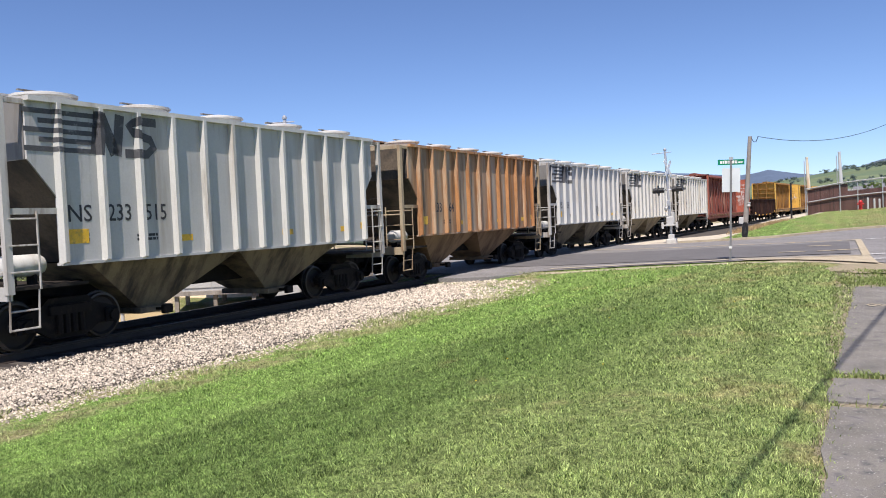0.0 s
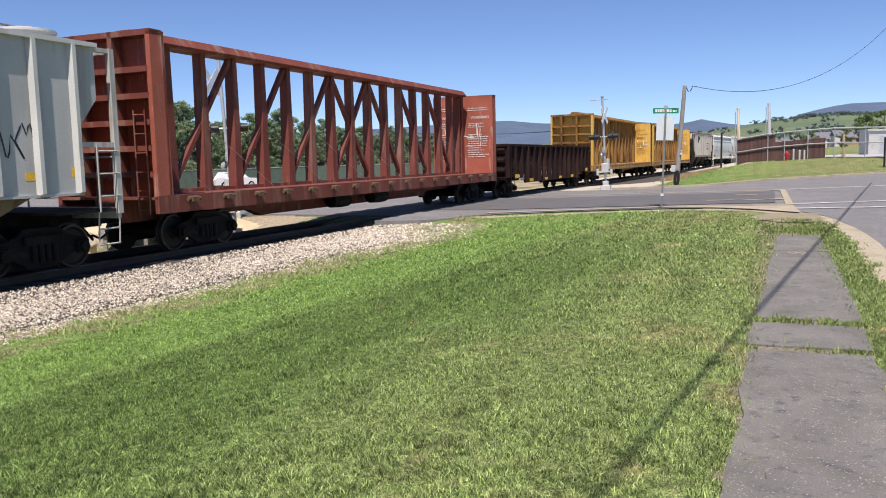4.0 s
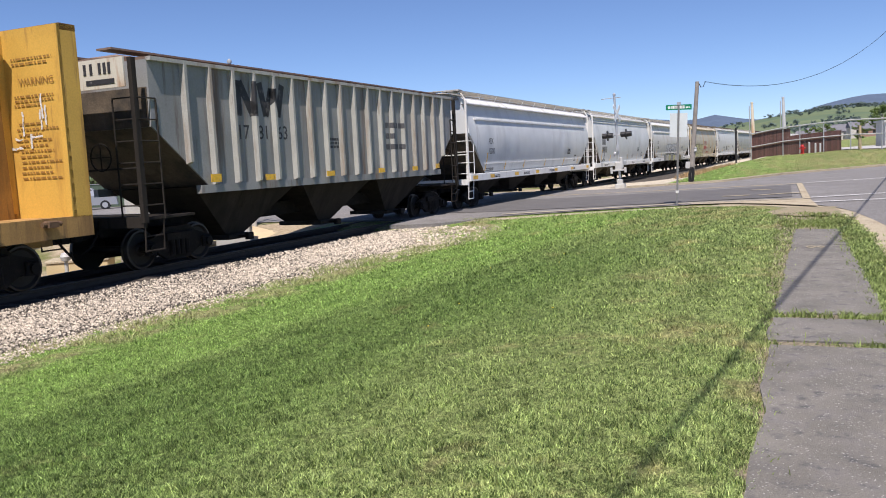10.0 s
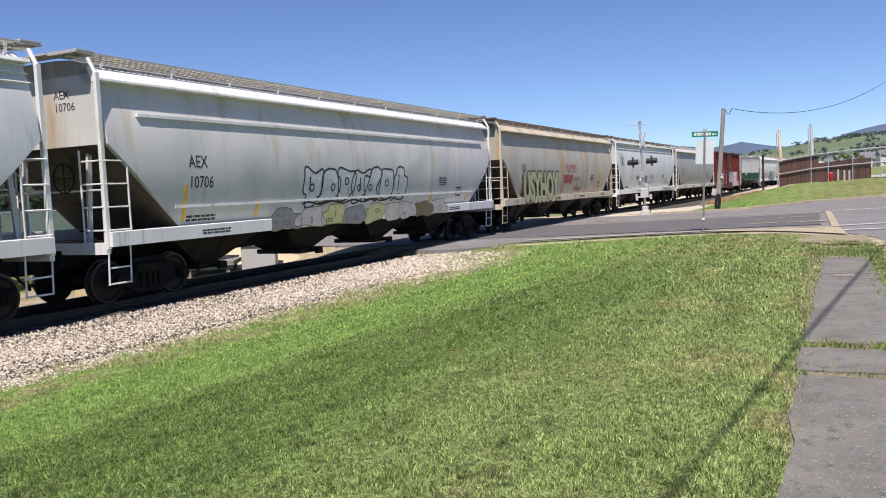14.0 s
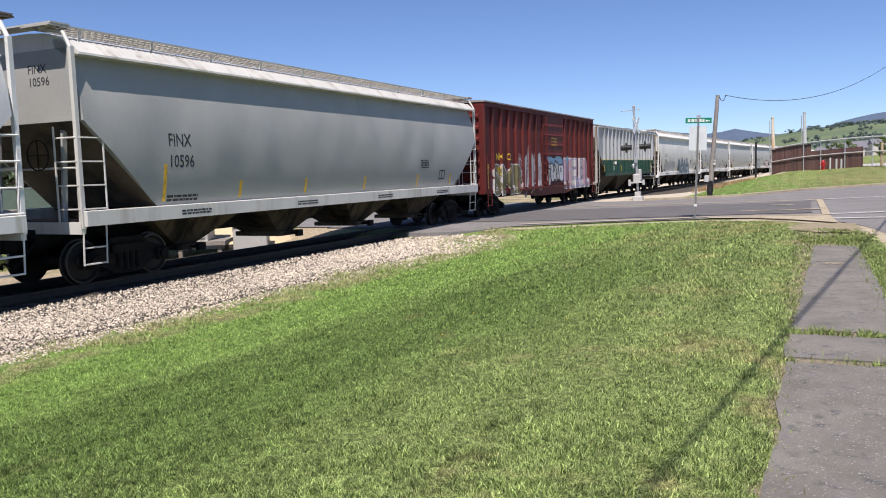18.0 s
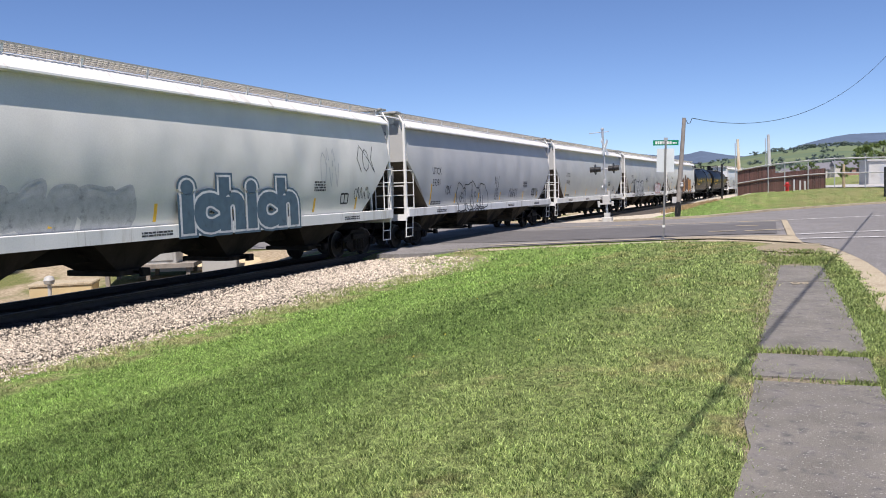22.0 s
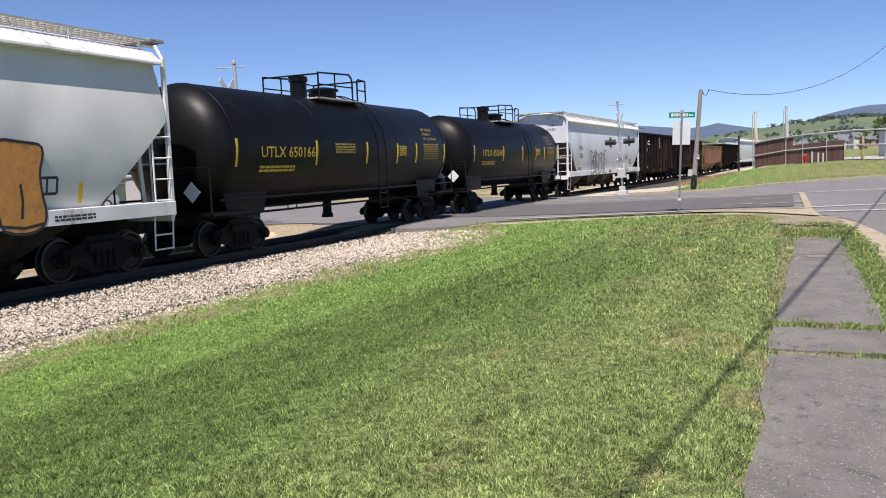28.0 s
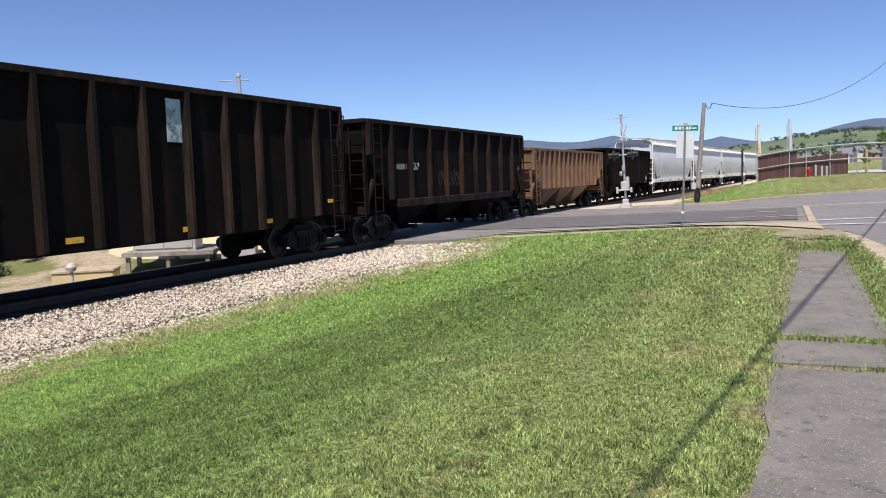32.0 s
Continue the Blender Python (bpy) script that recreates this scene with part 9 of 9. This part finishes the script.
# far bank
N_F = 60000
px = rng.uniform(-7, 26, N_F)
py = np.array([far_y(x) for x in px]) + 0.7 + 24 * rng.random(N_F) ** 1.4
keep = (px > np.array([xc(y) for y in py]) + 6.2) & (py < 85 - (px + 3.1) * 0.62 - 0.3)
px, py = px[keep], py[keep]
blades("bank_grass", px, py, rng.uniform(0.02, 0.06, len(px)), rng.uniform(0.015, 0.028, len(px)), BLADE, "rough green grass on the bank", "grass", 1.6)
# dry brush at the foot of the bank by the track
N_D = 5000
py = rng.uniform(58, 84, N_D)
px = np.array([xc(y) for y in py]) + rng.normal(5.9, 0.45, N_D)
dry_brush = mat("dry_brush", (0.36, 0.25, 0.13), 0.9, var=0.35, scale=2, fine=10, island=0.5)
blades("dry_brush", px, py, rng.uniform(0.08, 0.4, N_D), rng.uniform(0.015, 0.035, N_D), dry_brush, "dry brown brush at the edge of the track bed", "brush", 0.6)
# weeds: joints of the footpath, verge, ballast edge
wx, wy, wh = [], [], []


def scatter(n, fx, fy, h0, h1):
    for _ in range(n):
        wx.append(fx())
        wy.append(fy())
        wh.append(rp.uniform(h0, h1))


scatter(700, lambda: rp.choice((rp.gauss(0.0, 0.12), rp.uniform(-0.15, 0.4), rp.gauss(0.7, 0.15))), lambda: rp.gauss(6.95, 0.06), 0.0, 0.06)
scatter(1000, lambda: rp.choice((rp.uniform(-0.15, 0.4), rp.uniform(0.45, 0.85))), lambda: rp.gauss(8.1, 0.07), 0.0, 0.07)
scatter(2600, lambda: rp.gauss(1.03, 0.09), lambda: rp.uniform(3.0, 20.5), -0.01, 0.06)
scatter(2600, lambda: rp.uniform(-0.1, 1.15), lambda: rp.gauss(17.8, 0.45), 0.0, 0.09)
scatter(900, lambda: rp.gauss(0.75, 0.25), lambda: rp.gauss(19.9, 0.3), 0.0, 0.1)
scatter(1400, lambda: rp.gauss(1.2, 0.12), lambda: rp.choice((5.6, 9.4, 10.5, 12.4, 15.2)) + rp.gauss(0, 0.3), 0.0, 0.08)
scatter(1500, lambda: rp.choice((-0.13, 0.82)) + rp.gauss(0.0, 0.06), lambda: rp.uniform(3.0, 16.5), 0.0, 0.05)
wx, wy, wh = np.array(wx), np.array(wy), np.array(wh)
keep = patchy(wx, wy, 0.16, 21) * 0.7 + patchy(wx, wy, 0.05, 22) * 0.3 > 0.30 + 0.3 * rng.random(len(wx))
wx, wy, wh = wx[keep], wy[keep], wh[keep] * 0.75
blades("joint_weeds", wx, wy, wh + 0.02, 0.009 * np.clip(wy / 7, 1, 2.5), leaf_mat("weed_leaves", (0.24, 0.30, 0.10)), "green weeds growing in the joints and verge", "weeds", 1.5)
N_W = 17000
py = rng.uniform(4, 25, N_W)
px = np.array([xc(y) for y in py]) + 4.05 + rng.normal(0, 0.5, N_W) + 0.25 * np.sin(py * 1.9) + 0.2 * np.sin(py * 0.7)
keep = patchy(px, py, 0.5, 4) > 0.35 + 0.3 * rng.random(N_W)
px, py = px[keep], py[keep]
N_W = len(px)
blades("edge_weeds", px, py, rng.uniform(0.01, 0.07, N_W) * (0.4 + 1.6 * patchy(px, py, 0.5, 4)), rng.uniform(0.008, 0.02, N_W), mat("edge_weed_dry", (0.27, 0.30, 0.12), 0.9, var=0.4, scale=1.2, fine=8, island=0.45), "dry and green weeds along the ballast", "weeds", 1.4)
# crushed stones of the ballast shoulder
N_S = 38000
py = 3.0 * np.exp(rng.uniform(0, np.log(23.6 / 3.0), N_S))
dd = rng.triangular(1.25, 2.6, 4.2, N_S) + 0.35 * (patchy(py * 1.0, py * 0.3, 0.8, 12) - 0.4) * rng.random(N_S)
fan = np.clip((py - 14.5) / 8.0, 0, 1)
dd = np.where(dd > 2.6, 2.6 + (dd - 2.6) * (1 + 0.75 * fan * fan * (3 - 2 * fan)), dd)
sx = np.array([xc(y) for y in py]) + dd
sz = np.maximum(np.interp(dd, [d for d, z in prof], [z for d, z in prof]), gz_grid(sx, py) - 0.008)
ico = np.array([(0.9, 0.1, 0.05), (-0.85, 0.15, -0.1), (0.1, 0.95, 0.0), (-0.1, -0.9, 0.1), (0.05, -0.05, 0.8), (0.0, 0.1, -0.8)])
fc = np.array([(0, 2, 4), (2, 1, 4), (1, 3, 4), (3, 0, 4), (2, 0, 5), (1, 2, 5), (3, 1, 5), (0, 3, 5)])
v = ico[None] * rng.uniform(0.55, 1.3, (N_S, 6, 3)) * (rng.uniform(0.013, 0.036, N_S) * np.clip(py / 14, 0.9, 1.5))[:, None, None]
an = rng.uniform(0, 6.28, N_S)
c_, s_ = np.cos(an)[:, None], np.sin(an)[:, None]
v = np.stack([v[:, :, 0] * c_ - v[:, :, 1] * s_ + sx[:, None], v[:, :, 0] * s_ + v[:, :, 1] * c_ + py[:, None], v[:, :, 2] + sz[:, None] + 0.012], 2)
me = bpy.data.meshes.new("ballast_stones")
me.from_pydata(v.reshape(-1, 3).tolist(), [], (fc[None] + np.arange(N_S)[:, None, None] * 6).reshape(-1, 3).tolist())
me.materials.append(mat("crushed_stone", (0.46, 0.40, 0.32), 0.9, var=0.35, scale=8, fine=60, bump=0.4, island=0.55))
tagged(new("ballast_stones", me), "pale grey and tan crushed stones beside the rails", "ballast", kind="stuff")
# dandelions
yel = mat("dandelion_yellow", (0.75, 0.55, 0.02), 0.7, var=0.2)
head = Shape().lathe([(0.0, 0.0), (0.010, 0.003), (0.009, 0.008), (0.0, 0.010)], 8).mesh("flower_head", yel)
for _ in range(7):
    x, y = rp.uniform(-6, -0.6), rp.uniform(5, 16)
    fl = thing("dandelion", "tiny yellow dandelion in the grass", "flower", pose(x, y, gz(x, y) + 0.05), group="dandelions")
    part("flower_head", head, None, fl)
    part("stem", Shape().tube((0, 0, -0.06), (0, 0, 0.0), 0.002, 4), MATS["weed_leaves"], fl)


# ---------- movement ----------
def motions():
    times = [0, 2, 4, 6, 8, 10, 12, 14, 16, 18, 20, 22, 24, 26, 28, 30, 32]
    for i, car in enumerate(CARS):
        rows = []
        for t in times:
            y = ENDS[i] + LENGTHS[i] / 2 - SPEED * t
            rows.append((t, pose(xc(y), y, 0, 0, 0, heading(y))))
        walk(car, rows)


motions()
